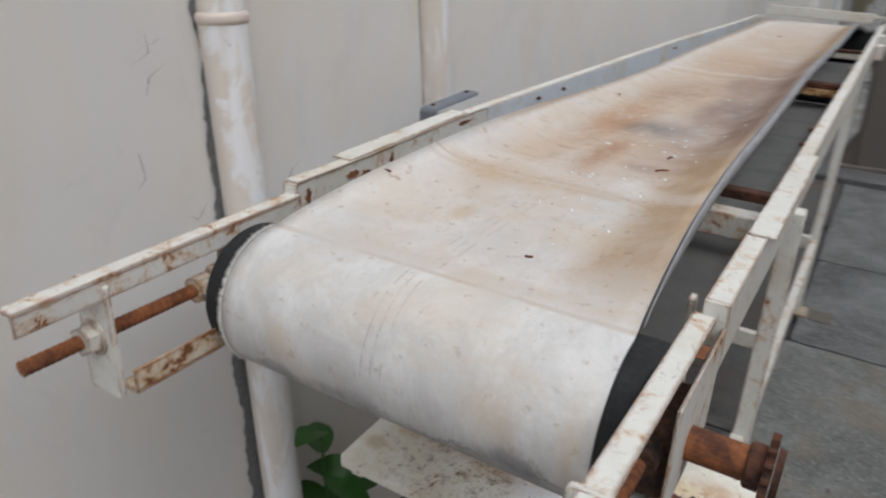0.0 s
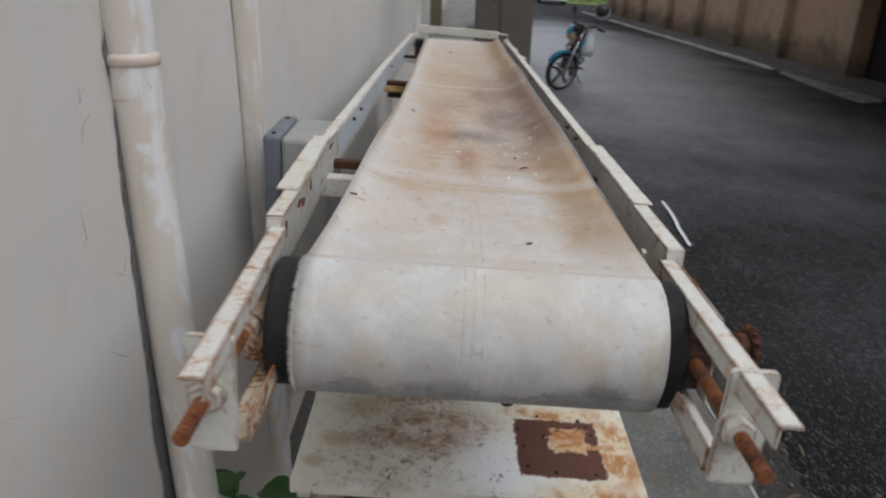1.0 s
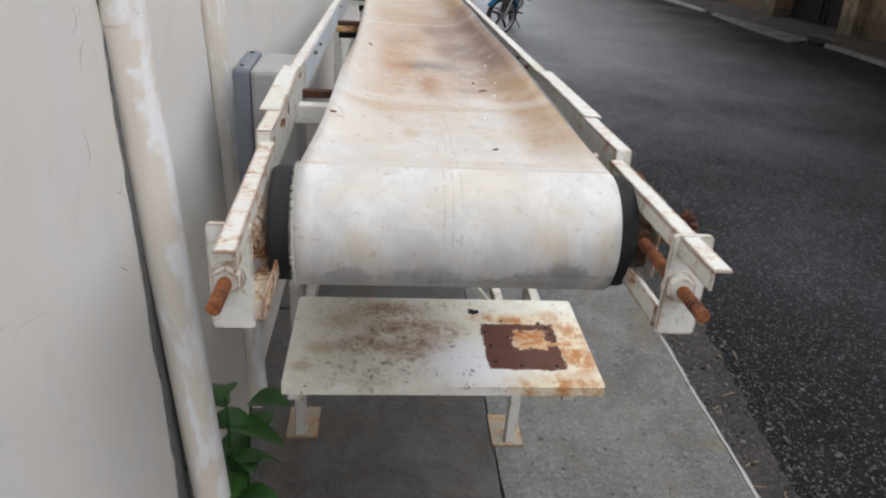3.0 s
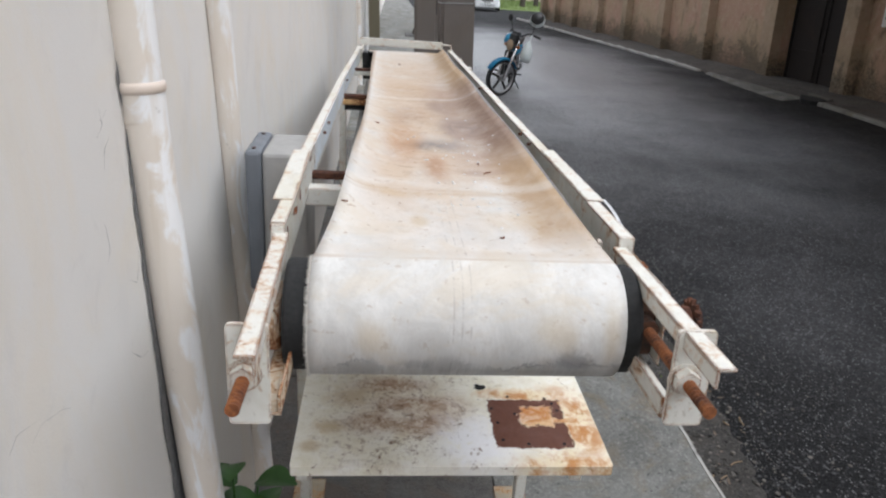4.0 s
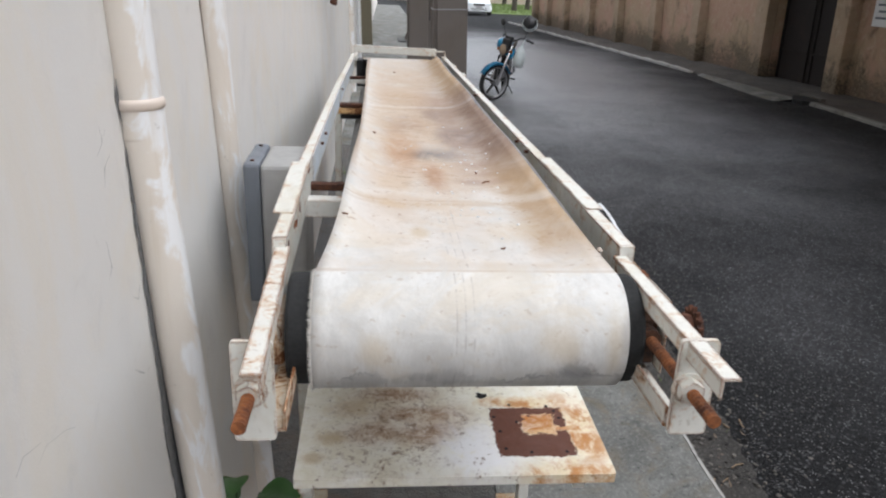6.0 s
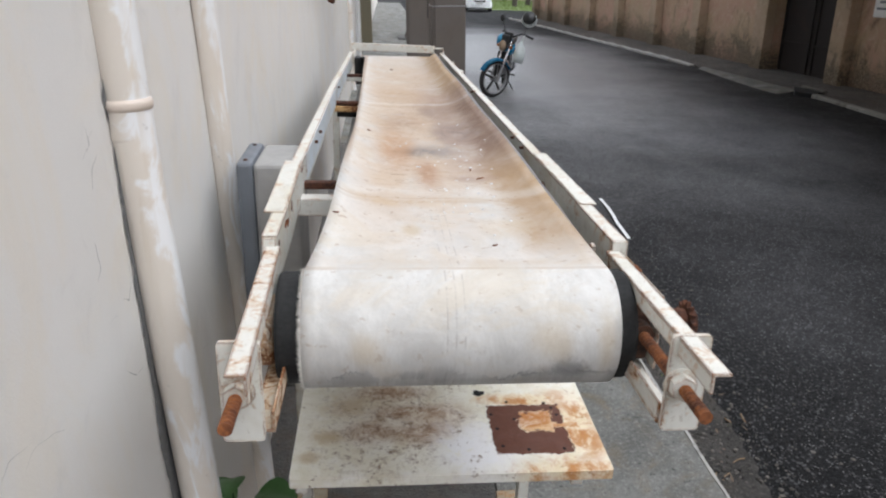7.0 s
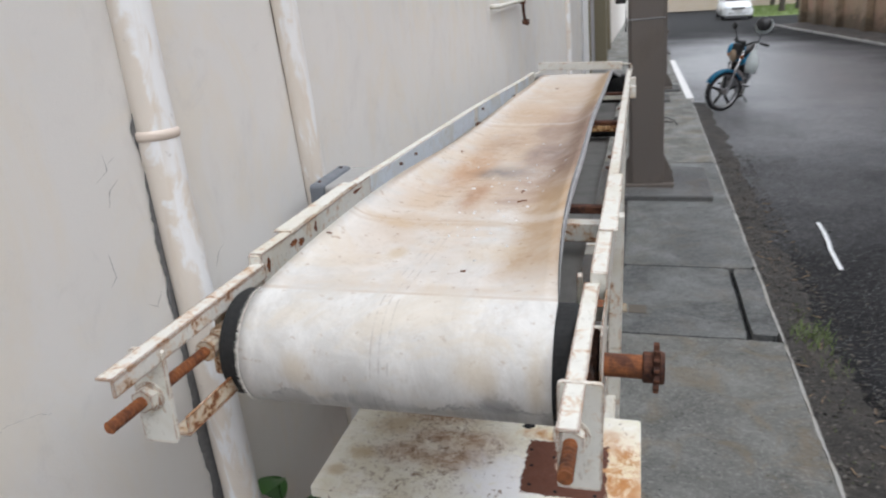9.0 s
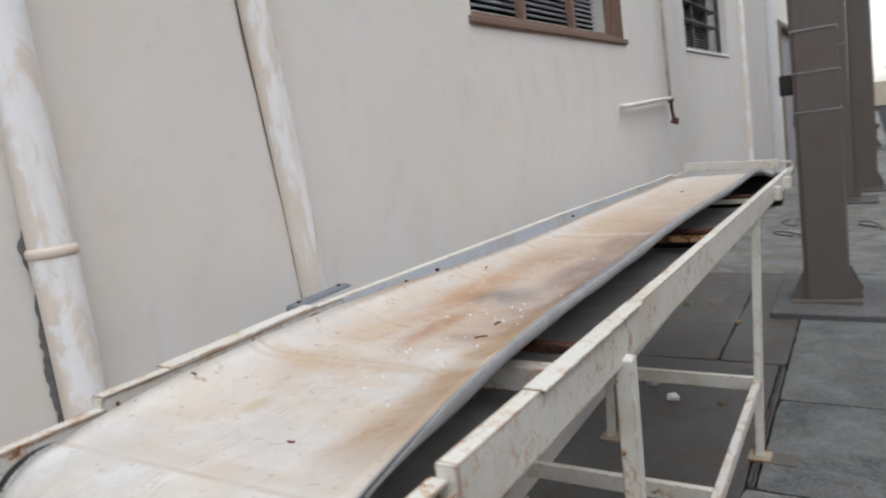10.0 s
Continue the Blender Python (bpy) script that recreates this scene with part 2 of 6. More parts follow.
        base = m.mix(m.math("MULTIPLY", m.math("MULTIPLY", m.ramp(r, 1.0, 0.3), m.ramp(v, -0.1, -0.16)), k), base, (0.215, 0.205, 0.205))
    # wandering tide mark across the drum's lower face, greyer below it
    tide = m.math("ADD", m.math("ADD", w, 0.198), m.math("MULTIPLY", m.math("SUBTRACT", rag, 0.5), 0.17))
    drum_face = m.ramp(v, -0.12, -0.17)
    broken = m.ramp(m.noise(5, 3, 0.6), 0.42, 0.60)
    base = m.mix(m.math("MULTIPLY", m.math("MULTIPLY", m.ramp(tide, 0.004, -0.012), drum_face), 0.12), base, (0.36, 0.36, 0.365))
    mark = m.math("MULTIPLY", m.ramp(tide, -0.012, 0.0), m.ramp(tide, 0.003, 0.0))
    base = m.mix(m.math("MULTIPLY", m.math("MULTIPLY", m.math("MULTIPLY", mark, drum_face), broken), 0.8), base, (0.24, 0.235, 0.24))
    for x, z, rx, rz in ((-0.185, -0.135, 0.05, 0.06), (0.195, -0.125, 0.07, 0.07), (0.31, -0.13, 0.03, 0.12)):
        dx = m.math("MULTIPLY", m.math("SUBTRACT", u, x), 1 / rx)
        dz = m.math("MULTIPLY", m.math("SUBTRACT", w, z), 1 / rz)
        r = m.math("ADD", m.math("SQRT", m.math("ADD", m.math("MULTIPLY", dx, dx), m.math("MULTIPLY", dz, dz))), m.math("MULTIPLY", m.math("SUBTRACT", n2, 0.5), 1.6))
        base = m.mix(m.math("MULTIPLY", m.math("MULTIPLY", m.ramp(r, 1.0, 0.1), drum_face), 0.5), base, (0.60, 0.50, 0.36))
    m.color(base)
    m.rough(m.ramp(n2, 0.3, 0.7, 0.62, 0.85))
    weave = m.noise(26, 3, 0.5, (1.0, 1.0, 1.0), 0.3)
    m.bump(m.math("ADD", m.math("MULTIPLY", n3, 0.5), m.math("ADD", n2, weave)), 0.24, 0.004)
    return m.mat


def stucco(name, base, stain, stain_amount=0.4, relief=0.25, fine=160.0, pale=0.0):
    m = Nodes(name, 0.85)
    a, c, d = m.noise(1.3, 6, 0.6), m.noise(fine, 4, 0.6), m.noise(2.2, 6, 0.65, (1.3, 1.3, 0.7), 0.5)
    col = m.mix(a, [v * 0.92 for v in base], [min(1, v * 1.05) for v in base])
    col = m.mix(m.math("MULTIPLY", m.ramp(d, 0.5, 0.72), stain_amount), col, stain)
    warm = m.ramp(m.noise(2.6, 6, 0.68, (1, 1, 0.6), 0.8), 0.44, 0.66)
    col = m.mix(m.math("MULTIPLY", warm, 0.55), col, (base[0] * 1.0, base[1] * 0.94, base[2] * 0.84))
    patch = m.ramp(m.noise(5, 7, 0.75, distort=0.9), 0.54, 0.70)
    col = m.mix(m.math("MULTIPLY", patch, 0.24), col, [v * 0.75 for v in base])
    streak = m.ramp(m.noise(5, 5, 0.65, (1.6, 1.6, 0.16), 0.3), 0.52, 0.70)
    col = m.mix(m.math("MULTIPLY", streak, 0.03), col, [v * 0.72 for v in base])
    if pale:
        col = m.mix(m.math("MULTIPLY", m.ramp(m.noise(1.1, 7, 0.72, distort=1.2), 0.52, 0.62), pale), col, [min(1, v * 1.7) for v in base])
    m.color(col)
    m.bump(m.math("ADD", m.math("MULTIPLY", c, 0.35), m.noise(9, 5, 0.6)), relief, 0.006)
    return m.mat


def damp_wall(name, one, two, three):
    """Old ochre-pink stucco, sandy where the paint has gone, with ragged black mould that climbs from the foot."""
    m = Nodes(name, 0.9)
    a, c, d = m.noise(0.9, 6, 0.68, distort=0.6), m.noise(6, 7, 0.75, distort=0.8), m.noise(30, 5, 0.7)
    col = m.mix(m.ramp(a, 0.38, 0.62), one, two)
    col = m.mix(m.math("MULTIPLY", m.ramp(c, 0.48, 0.66), 0.55), col, three)
    col = m.mix(m.math("MULTIPLY", m.ramp(m.noise(2.1, 7, 0.75, (1, 1, 0.45), 1.0), 0.54, 0.68), 0.6), col, (0.12, 0.085, 0.055))
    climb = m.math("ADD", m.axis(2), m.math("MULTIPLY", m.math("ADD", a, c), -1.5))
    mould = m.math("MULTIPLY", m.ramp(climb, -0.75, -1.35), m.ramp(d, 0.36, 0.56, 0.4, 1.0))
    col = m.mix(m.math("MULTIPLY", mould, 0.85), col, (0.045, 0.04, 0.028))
    m.color(col)
    m.bump(m.math("ADD", c, m.math("MULTIPLY", d, 0.5)), 0.9, 0.02)
    return m.mat


def pipe_paint(name):
    """White plastic under cream paint that has run and peeled in long tongues."""
    m = Nodes(name, 0.45)
    a = m.noise(7, 6, 0.62, (1.6, 1.6, 0.5), 1.0)
    c = m.noise(60, 3)
    cream = m.mix(m.noise(3, 4), (0.67, 0.605, 0.525), (0.74, 0.68, 0.61))
    white = m.mix(m.noise(8, 4, 0.6, (3, 3, 0.4)), (0.78, 0.78, 0.785), (0.86, 0.865, 0.87))
    # cream on the side next to the wall, whiter on the outer side
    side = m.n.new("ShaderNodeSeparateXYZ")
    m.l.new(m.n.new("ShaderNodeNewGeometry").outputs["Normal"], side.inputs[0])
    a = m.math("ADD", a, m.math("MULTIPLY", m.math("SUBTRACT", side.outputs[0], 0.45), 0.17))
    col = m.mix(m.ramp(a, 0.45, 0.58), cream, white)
    run = m.ramp(m.noise(14, 5, 0.6, (2, 2, 0.12), 0.4), 0.54, 0.72)
    col = m.mix(m.math("MULTIPLY", run, 0.4), col, (0.63, 0.55, 0.45))
    dirt = m.ramp(m.noise(30, 4, 0.65), 0.66, 0.72)
    col = m.mix(m.math("MULTIPLY", dirt, 0.3), col, (0.35, 0.31, 0.27))
    m.color(col)
    m.bump(m.math("ADD", m.ramp(a, 0.45, 0.58, 0.5, 0.0), m.math("MULTIPLY", c, 0.1)), 0.15, 0.003)
    return m.mat


def concrete(name, base, dark, wet=0.3, scale=1.0, brown=0.45):
    m = Nodes(name, 0.8)
    a, c, d = m.noise(1.1 * scale, 6, 0.65, distort=0.5), m.noise(48, 7, 0.8), m.noise(9 * scale, 7, 0.75, distort=0.6)
    col = m.mix(m.ramp(m.math("ADD", m.math("MULTIPLY", a, 0.55), m.math("MULTIPLY", d, 0.45)), 0.35, 0.65), dark, base)
    col = m.mix(m.math("MULTIPLY", m.per_object(), 0.35), col, base)
    col = m.mix(m.math("MULTIPLY", m.ramp(c, 0.50, 0.64), 0.7), col, [min(1, v * 1.7) for v in base])
    col = m.mix(m.math("MULTIPLY", m.ramp(m.noise(3.3, 6, 0.7, distort=0.8), 0.48, 0.68), brown), col, [base[0] * 0.95, base[1] * 0.76, base[2] * 0.55])
    pit = m.ramp(m.noise(34, 5, 0.65), 0.60, 0.67)
    col = m.mix(m.math("MULTIPLY", pit, 0.8), col, [v * 0.4 for v in dark])
    scratch = m.math("MULTIPLY", m.ramp(m.noise(30, 3, 0.5, (1.0, 0.05, 1.0), 0.6), 0.66, 0.72), m.ramp(a, 0.42, 0.6))
    col = m.mix(m.math("MULTIPLY", scratch, 0.35), col, [min(1, v * 1.6) for v in base])
    m.color(col)
    m.rough(m.ramp(a, 0.3, 0.7, 0.85, 0.85 - wet))
    m.bump(m.math("SUBTRACT", m.math("ADD", m.math("MULTIPLY", c, 0.6), d), m.math("MULTIPLY", pit, 0.8)), 0.8, 0.014)
    return m.mat


def wet_ground(name):
    """Rough damp cement, dark and brownish, with pebbles just under its skin and paler, drier patches."""
    m = Nodes(name, 0.5)
    a, c, d = m.noise(1.5, 6, 0.68, distort=0.7), m.noise(11, 7, 0.75, distort=0.6), m.noise(70, 5, 0.75)
    peb = m.voronoi(85)
    col = m.mix(m.ramp(c, 0.34, 0.66), (0.042, 0.039, 0.036), (0.115, 0.110, 0.103))
    col = m.mix(m.math("MULTIPLY", m.ramp(a, 0.45, 0.62), 0.65), col, m.mix(c, (0.075, 0.080, 0.080), (0.17, 0.175, 0.172)))
    col = m.mix(m.math("MULTIPLY", m.ramp(m.noise(2.7, 6, 0.7, distort=0.9), 0.47, 0.66), 0.6), col, (0.100, 0.066, 0.042))
    col = m.mix(m.math("MULTIPLY", m.ramp(m.noise(6.5, 6, 0.75, distort=0.8), 0.60, 0.70), 0.5), col, (0.15, 0.078, 0.036))
    col = m.mix(m.math("MULTIPLY", m.math("MULTIPLY", m.ramp(peb, 0.34, 0.12), m.ramp(d, 0.50, 0.64)), 0.6), col, (0.21, 0.20, 0.185))
    m.color(col)
    m.rough(m.math("ADD", m.ramp(c, 0.3, 0.7, 0.30, 0.58), m.math("MULTIPLY", m.ramp(a, 0.45, 0.62), 0.18)))
    m.bump(m.math("ADD", m.ramp(peb, 0.0, 0.55, 0.7, 0.0), m.math("ADD", m.math("MULTIPLY", d, 0.5), c)), 0.85, 0.007)
    return m.mat


def asphalt(name):
    """Worn asphalt: black binder with small pale stones, and the far stretch's sky sheen painted in as pale grey."""
    m = Nodes(name, 0.8)
    v = m.voronoi(118)
    cell = m.voronoi(118, out="Color")
    s = m.n.new("ShaderNodeSeparateColor")
    m.l.new(cell, s.inputs[0])
    a, d, e = m.noise(0.35, 5, 0.6), m.noise(2.2, 6, 0.7), m.noise(21, 5, 0.7)
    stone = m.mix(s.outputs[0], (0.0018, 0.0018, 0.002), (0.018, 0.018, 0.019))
    pale = m.math("MULTIPLY", m.ramp(s.outputs[1], 0.90, 0.96), m.ramp(v, 0.75, 0.35))
    col = m.mix(m.math("MULTIPLY", pale, m.ramp(e, 0.38, 0.62, 0.1, 1.0)), stone, (0.30, 0.30, 0.305))
    col = m.mix(m.math("MULTIPLY", m.ramp(e, 0.46, 0.64), 0.25), col, (0.018, 0.018, 0.019))
    # grazing sky sheen painted as a pale ellipse, also made smoother and shinier
    sky_sheen = m.math("MULTIPLY", m.blob(4.0, 20.0, 4.7, 16.5, m.math("ADD", 0.30, m.math("MULTIPLY", a, 0.4))), m.ramp(d, 0.25, 0.7, 0.72, 1.0))
    lump = m.ramp(m.noise(42, 4, 0.75), 0.40, 0.62)
    big = m.voronoi(48)
    bits = m.voronoi(48, out="Color")
    s2 = m.n.new("ShaderNodeSeparateColor")
    m.l.new(bits, s2.inputs[0])
    col = m.mix(m.math("MULTIPLY", m.math("MULTIPLY", m.ramp(s2.outputs[1], 0.80, 0.95), m.ramp(big, 0.62, 0.3)), 0.75), col, (0.10, 0.10, 0.103))
    col = m.mix(m.math("MULTIPLY", m.ramp(m.noise(13, 7, 0.85), 0.52, 0.62), 0.3), col, (0.045, 0.045, 0.047))
    col = m.mix(m.math("MULTIPLY", sky_sheen, m.math("ADD", 0.35, m.math("MULTIPLY", lump, 0.65))), col, (0.37, 0.375, 0.395))
    col = m.mix(m.math("MULTIPLY", m.ramp(m.noise(1.1, 5, 0.7), 0.66, 0.74), 0.35), col, (0.20, 0.185, 0.165))
    m.color(col)
    m.rough(m.math("SUBTRACT", m.ramp(d, 0.3, 0.7, 0.66, 0.82), m.math("MULTIPLY", sky_sheen, 0.46)))
    m.put(m.b.inputs["Specular IOR Level"], m.ramp(sky_sheen, 0.0, 0.7, 0.16, 0.46))
    m.bump(m.math("ADD", m.ramp(v, 0.0, 0.6, 1, 0), m.math("ADD", m.math("MULTIPLY", d, 0.4), e)), 0.75, 0.0045)
    return m.mat


def shelf_paint(name):
    """Yellowed off-white platform: brown grit over one half, flaked white beside a bare rust square, orange run-off round it."""
    m = Nodes(name, 0.6)
    n1, n2, n3, n4 = m.noise(9, 6, 0.7, distort=0.7), m.noise(55, 5, 0.75), m.noise(4, 5, 0.6), m.noise(22, 6, 0.75, distort=1.0)
    col = m.mix(m.ramp(n1, 0.3, 0.7), (0.77, 0.73, 0.59), (0.88, 0.86, 0.79))
    col = m.mix(m.math("MULTIPLY", m.ramp(m.noise(6, 6, 0.7, distort=1.0), 0.48, 0.68), 0.45), col, (0.60, 0.535, 0.40))
    # brown film in ragged bands, thick in the middle of the half
    for x, y, rx, ry, k in ((0.31, 0.44, 0.22, 0.07, 0.75), (0.36, 0.32, 0.20, 0.07, 0.8), (0.24, 0.22, 0.15, 0.09, 0.7), (0.42, 0.21, 0.16, 0.10, 0.75), (0.50, 0.30, 0.11, 0.12, 0.5)):
        film = m.math("MULTIPLY", m.blob(x, y, rx, ry, m.math("ADD", m.math("MULTIPLY", n1, 0.5), m.math("MULTIPLY", n4, 0.5))), m.ramp(n4, 0.36, 0.54, 0.25, 1.0))
        col = m.mix(m.math("MULTIPLY", film, k), col, m.mix(n2, (0.27, 0.125, 0.06), (0.47, 0.28, 0.155)))
    grit = m.math("MULTIPLY", m.ramp(m.math("ADD", m.math("MULTIPLY", n2, 0.55), m.math("MULTIPLY", n4, 0.5)), 0.53, 0.58), m.blob(0.36, 0.26, 0.46, 0.40, n3))
    col = m.mix(m.math("MULTIPLY", grit, 0.55), col, (0.22, 0.125, 0.065))
    for x, y, rx, ry in ((0.10, 0.20, 0.07, 0.05), (0.05, 0.10, 0.05, 0.04), (0.16, 0.36, 0.10, 0.08)):
        col = m.mix(m.math("MULTIPLY", m.blob(x, y, rx, ry, n4), 0.55), col, (0.46, 0.31, 0.12))
    # paint flaked to white
    white = m.math("MULTIPLY", m.blob(0.575, 0.11, 0.20, 0.21, n1), m.ramp(n4, 0.30, 0.44))
    col = m.mix(m.math("MULTIPLY", white, 0.9), col, (0.90, 0.90, 0.92))
    chips = m.ramp(m.math("ADD", m.math("MULTIPLY", n2, 0.45), m.math("MULTIPLY", n4, 0.55)), 0.585, 0.61)
    col = m.mix(m.math("MULTIPLY", chips, 0.9), col, (0.19, 0.105, 0.055))
    # orange run-off towards the end and the front edge
    glow = m.math("MAXIMUM", m.blob(0.90, 0.22, 0.17, 0.30, n3), m.math("MAXIMUM", m.blob(0.86, 0.02, 0.26, 0.075, n1), m.blob(0.76, 0.385, 0.19, 0.05, n1)))
    flame = m.math("MULTIPLY", glow, m.ramp(m.noise(13, 6, 0.75, (1.0, 0.8, 1), 0.4), 0.40, 0.60))
    col = m.mix(m.math("MULTIPLY", glow, 0.45), col, (0.76, 0.54, 0.24))
    col = m.mix(m.math("MULTIPLY", flame, 0.9), col, m.mix(n2, (0.36, 0.105, 0.018), (0.60, 0.25, 0.04)))

    def square(x0, x1, y0, y1, soft, wob):
        w = m.math("MULTIPLY", m.math("SUBTRACT", wob, 0.5), soft)
        px = m.math("SUBTRACT", m.math("ABSOLUTE", m.math("SUBTRACT", m.axis(0), (x0 + x1) / 2)), (x1 - x0) / 2)
        py = m.math("SUBTRACT", m.math("ABSOLUTE", m.math("SUBTRACT", m.axis(1), (y0 + y1) / 2)), (y1 - y0) / 2)
        return m.ramp(m.math("ADD", m.math("MAXIMUM", px, py), w), 0.005, -0.005)

    # the bare square keeps a tongue of cream and orange paint in its middle, open to the end
    core = m.math("MAXIMUM", square(0.735, 0.845, 0.20, 0.312, 0.10, n4), square(0.83, 0.93, 0.222, 0.246, 0.07, n4))
    col = m.mix(m.math("MULTIPLY", core, m.ramp(n4, 0.36, 0.56, 0.5, 1.0)), col, m.mix(m.ramp(n1, 0.35, 0.6), (0.72, 0.50, 0.28), (0.50, 0.20, 0.05)))
    bare = m.math("SUBTRACT", square(0.635, 0.885, 0.09, 0.350, 0.05, n4), core)
    col = m.mix(m.ramp(bare, 0.1, 0.6), col, m.mix(n2, (0.085, 0.028, 0.018), (0.155, 0.058, 0.032)))
    m.color(col)
    m.rough(m.ramp(n1, 0.3, 0.7, 0.5, 0.8))
    m.bump(m.math("ADD", n2, m.math("ADD", m.math("MULTIPLY", chips, -0.6), m.math("MULTIPLY", bare, -0.4))), 0.3, 0.002)
    return m.mat


WHITE_STEEL = rusty_paint("white_steel", (0.73, 0.72, 0.665), amount=0.38, scale=16, edges=0.15)
WORN_STEEL = rusty_paint("worn_white_steel", amount=0.52, scale=13, edges=0.15)
FOOT_STEEL = rusty_paint("tan_stained_foot_steel", (0.33, 0.285, 0.21), amount=0.6, scale=19, edges=0.2)
FLAKED_STEEL = rusty_paint("flaking_white_steel", amount=0.62, scale=21, edges=0.30)
RUSTED_STEEL = rusty_paint("rust_eaten_white_steel", (0.68, 0.61, 0.50), amount=0.84, scale=17, edges=0.34)
EDGE_RUSTED = rusty_paint("edge_rusted_white_steel", (0.73, 0.72, 0.665), amount=0.46, scale=15, edges=0.26)
ORANGE_PAINT = rusty_paint("orange_stained_steel", (0.66, 0.42, 0.20), amount=0.95, scale=15, edges=0.15)
RUST = rust("rust")
DARK_RUST = rust("dark_rust", (0.022, 0.010, 0.008), (0.13, 0.048, 0.024))
ORANGE_RUST = rust("orange_rust", (0.10, 0.032, 0.016), (0.38, 0.135, 0.045))
GREASE = rust("greasy_rust", (0.010, 0.007, 0.006), (0.11, 0.045, 0.022))
BELT = belt_top("belt_fabric")
RUBBER = plain("black_rubber", (0.014, 0.0145, 0.015), 0.85, vary=0.4, scale=30)
BELT_UNDER = plain("belt_underside", (0.19, 0.185, 0.178), 0.75, vary=0.4, scale=8)
BELT_EDGE = plain("belt_edge", (0.30, 0.30, 0.305), 0.8, vary=0.35, scale=18)
FIBRE = plain("frayed_fibre", (0.78, 0.76, 0.72), 0.9)
WALL = stucco("cream_wall", (0.715, 0.697, 0.67), (0.585, 0.565, 0.545), 0.55, 0.22)
CRACK = plain("crack_mortar", (0.17, 0.17, 0.172), 0.95, vary=0.5, scale=60)
BROWN_SHADE = plain("brown_contact_shade", (0.20, 0.155, 0.125), 0.95, vary=0.5, scale=40)
PIPE = pipe_paint("downpipe_paint")
SOCKET = plain("cream_socket_paint", (0.655, 0.565, 0.49), 0.5, vary=0.14, scale=12)
PAVING = wet_ground("wet_pavement_cement")
MID_PAVING = concrete("grey_pavement_concrete", (0.165, 0.171, 0.168), (0.055, 0.058, 0.058), 0.4, 2.0, 0.35)
PALE_PAVING = concrete("pale_pavement_concrete", (0.205, 0.207, 0.194), (0.068, 0.069, 0.065), 0.4, 2.2, 0.7)
PLINTH = concrete("plinth_concrete", (0.125, 0.127, 0.127), (0.065, 0.066, 0.067), 0.3)
JOINT = plain("dark_joint", (0.009, 0.0095, 0.0105), 0.9, vary=0.4)
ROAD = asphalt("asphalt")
KERB = stucco("kerb_whitewash", (0.37, 0.365, 0.35), (0.09, 0.086, 0.08), 0.95, 0.6, 60, 0.25)
KERB_WHITE = plain("white_road_paint", (0.82, 0.82, 0.82), 0.7, vary=0.06)
SHELF = shelf_paint("shelf_paint")
GREY_BOX = plain("grey_box_enamel", (0.34, 0.335, 0.325), 0.6, vary=0.28, scale=11)
BLUE_GREY = plain("blue_grey_enamel", (0.16, 0.175, 0.20), 0.5, vary=0.2, scale=9)
COLUMN = stucco("taupe_column_paint", (0.135, 0.117, 0.106), (0.080, 0.067, 0.060), 0.6, 0.06, 60)
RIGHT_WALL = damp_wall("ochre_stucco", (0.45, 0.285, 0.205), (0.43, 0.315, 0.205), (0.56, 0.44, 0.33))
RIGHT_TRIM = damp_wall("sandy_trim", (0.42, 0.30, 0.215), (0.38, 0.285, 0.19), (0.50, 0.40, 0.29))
BROKEN_KERB = stucco("broken_whitewashed_kerb", (0.20, 0.195, 0.18), (0.035, 0.034, 0.03), 0.95, 0.8, 60, 0.3)
# concrete darkened to carry the shade on the road's far side
FAR_PAVING_SHADE = concrete("far_pavement_shaded_concrete", (0.105, 0.095, 0.085), (0.035, 0.032, 0.029), 0.05)
MOSSY_KERB = stucco("mossy_kerb", (0.11, 0.105, 0.092), (0.03, 0.03, 0.024), 0.95, 0.6, 60, 0.3)
GATE = stucco("dark_brown_gate", (0.016, 0.011, 0.0095), (0.04, 0.022, 0.014), 0.4, 0.1, 60)
FRAME_BROWN = plain("brown_window_frame", (0.20, 0.125, 0.095), 0.6, vary=0.2)
WINDOW_GREY = plain("dark_grey_window_paint", (0.075, 0.07, 0.068), 0.5, vary=0.2)
DARK_ROOM = plain("dark_interior", (0.03, 0.03, 0.032), 0.9)
BLIND = plain("blind_slat", (0.62, 0.66, 0.68), 0.5)
LEAF = plain("leaf_green", (0.028, 0.092, 0.016), 0.38, vary=0.4, scale=14)
GRASS = plain("grass_green", (0.15, 0.21, 0.06), 0.7, vary=0.4, scale=3)
CROWN = plain("crown_green", (0.045, 0.085, 0.03), 0.7, vary=0.4, scale=2)
BARK = plain("bark", (0.06, 0.05, 0.04), 0.9, vary=0.4)
SOIL = concrete("gutter_soil", (0.060, 0.055, 0.050), (0.010, 0.0097, 0.0093), 0.05, 3)
PEBBLE = Nodes("pebbles", 0.85)
PEBBLE.color(PEBBLE.mix(PEBBLE.n.new("ShaderNodeNewGeometry").outputs["Random Per Island"], (0.012, 0.011, 0.010), (0.15, 0.138, 0.122)))
PEBBLE = PEBBLE.mat
BLUE = plain("blue_enamel", (0.02, 0.20, 0.36), 0.25, vary=0.1)
BLACK = plain("black_plastic", (0.015, 0.015, 0.016), 0.45, vary=0.3)
CHROME = plain("chrome", (0.65, 0.65, 0.66), 0.2, 1.0, 0.05)
ALLOY = plain("alloy", (0.30, 0.30, 0.31), 0.4, 0.8)
TYRE = plain("tyre", (0.018, 0.018, 0.019), 0.85)
CAR_WHITE = plain("white_car_paint", (0.75, 0.77, 0.78), 0.25, vary=0.03)
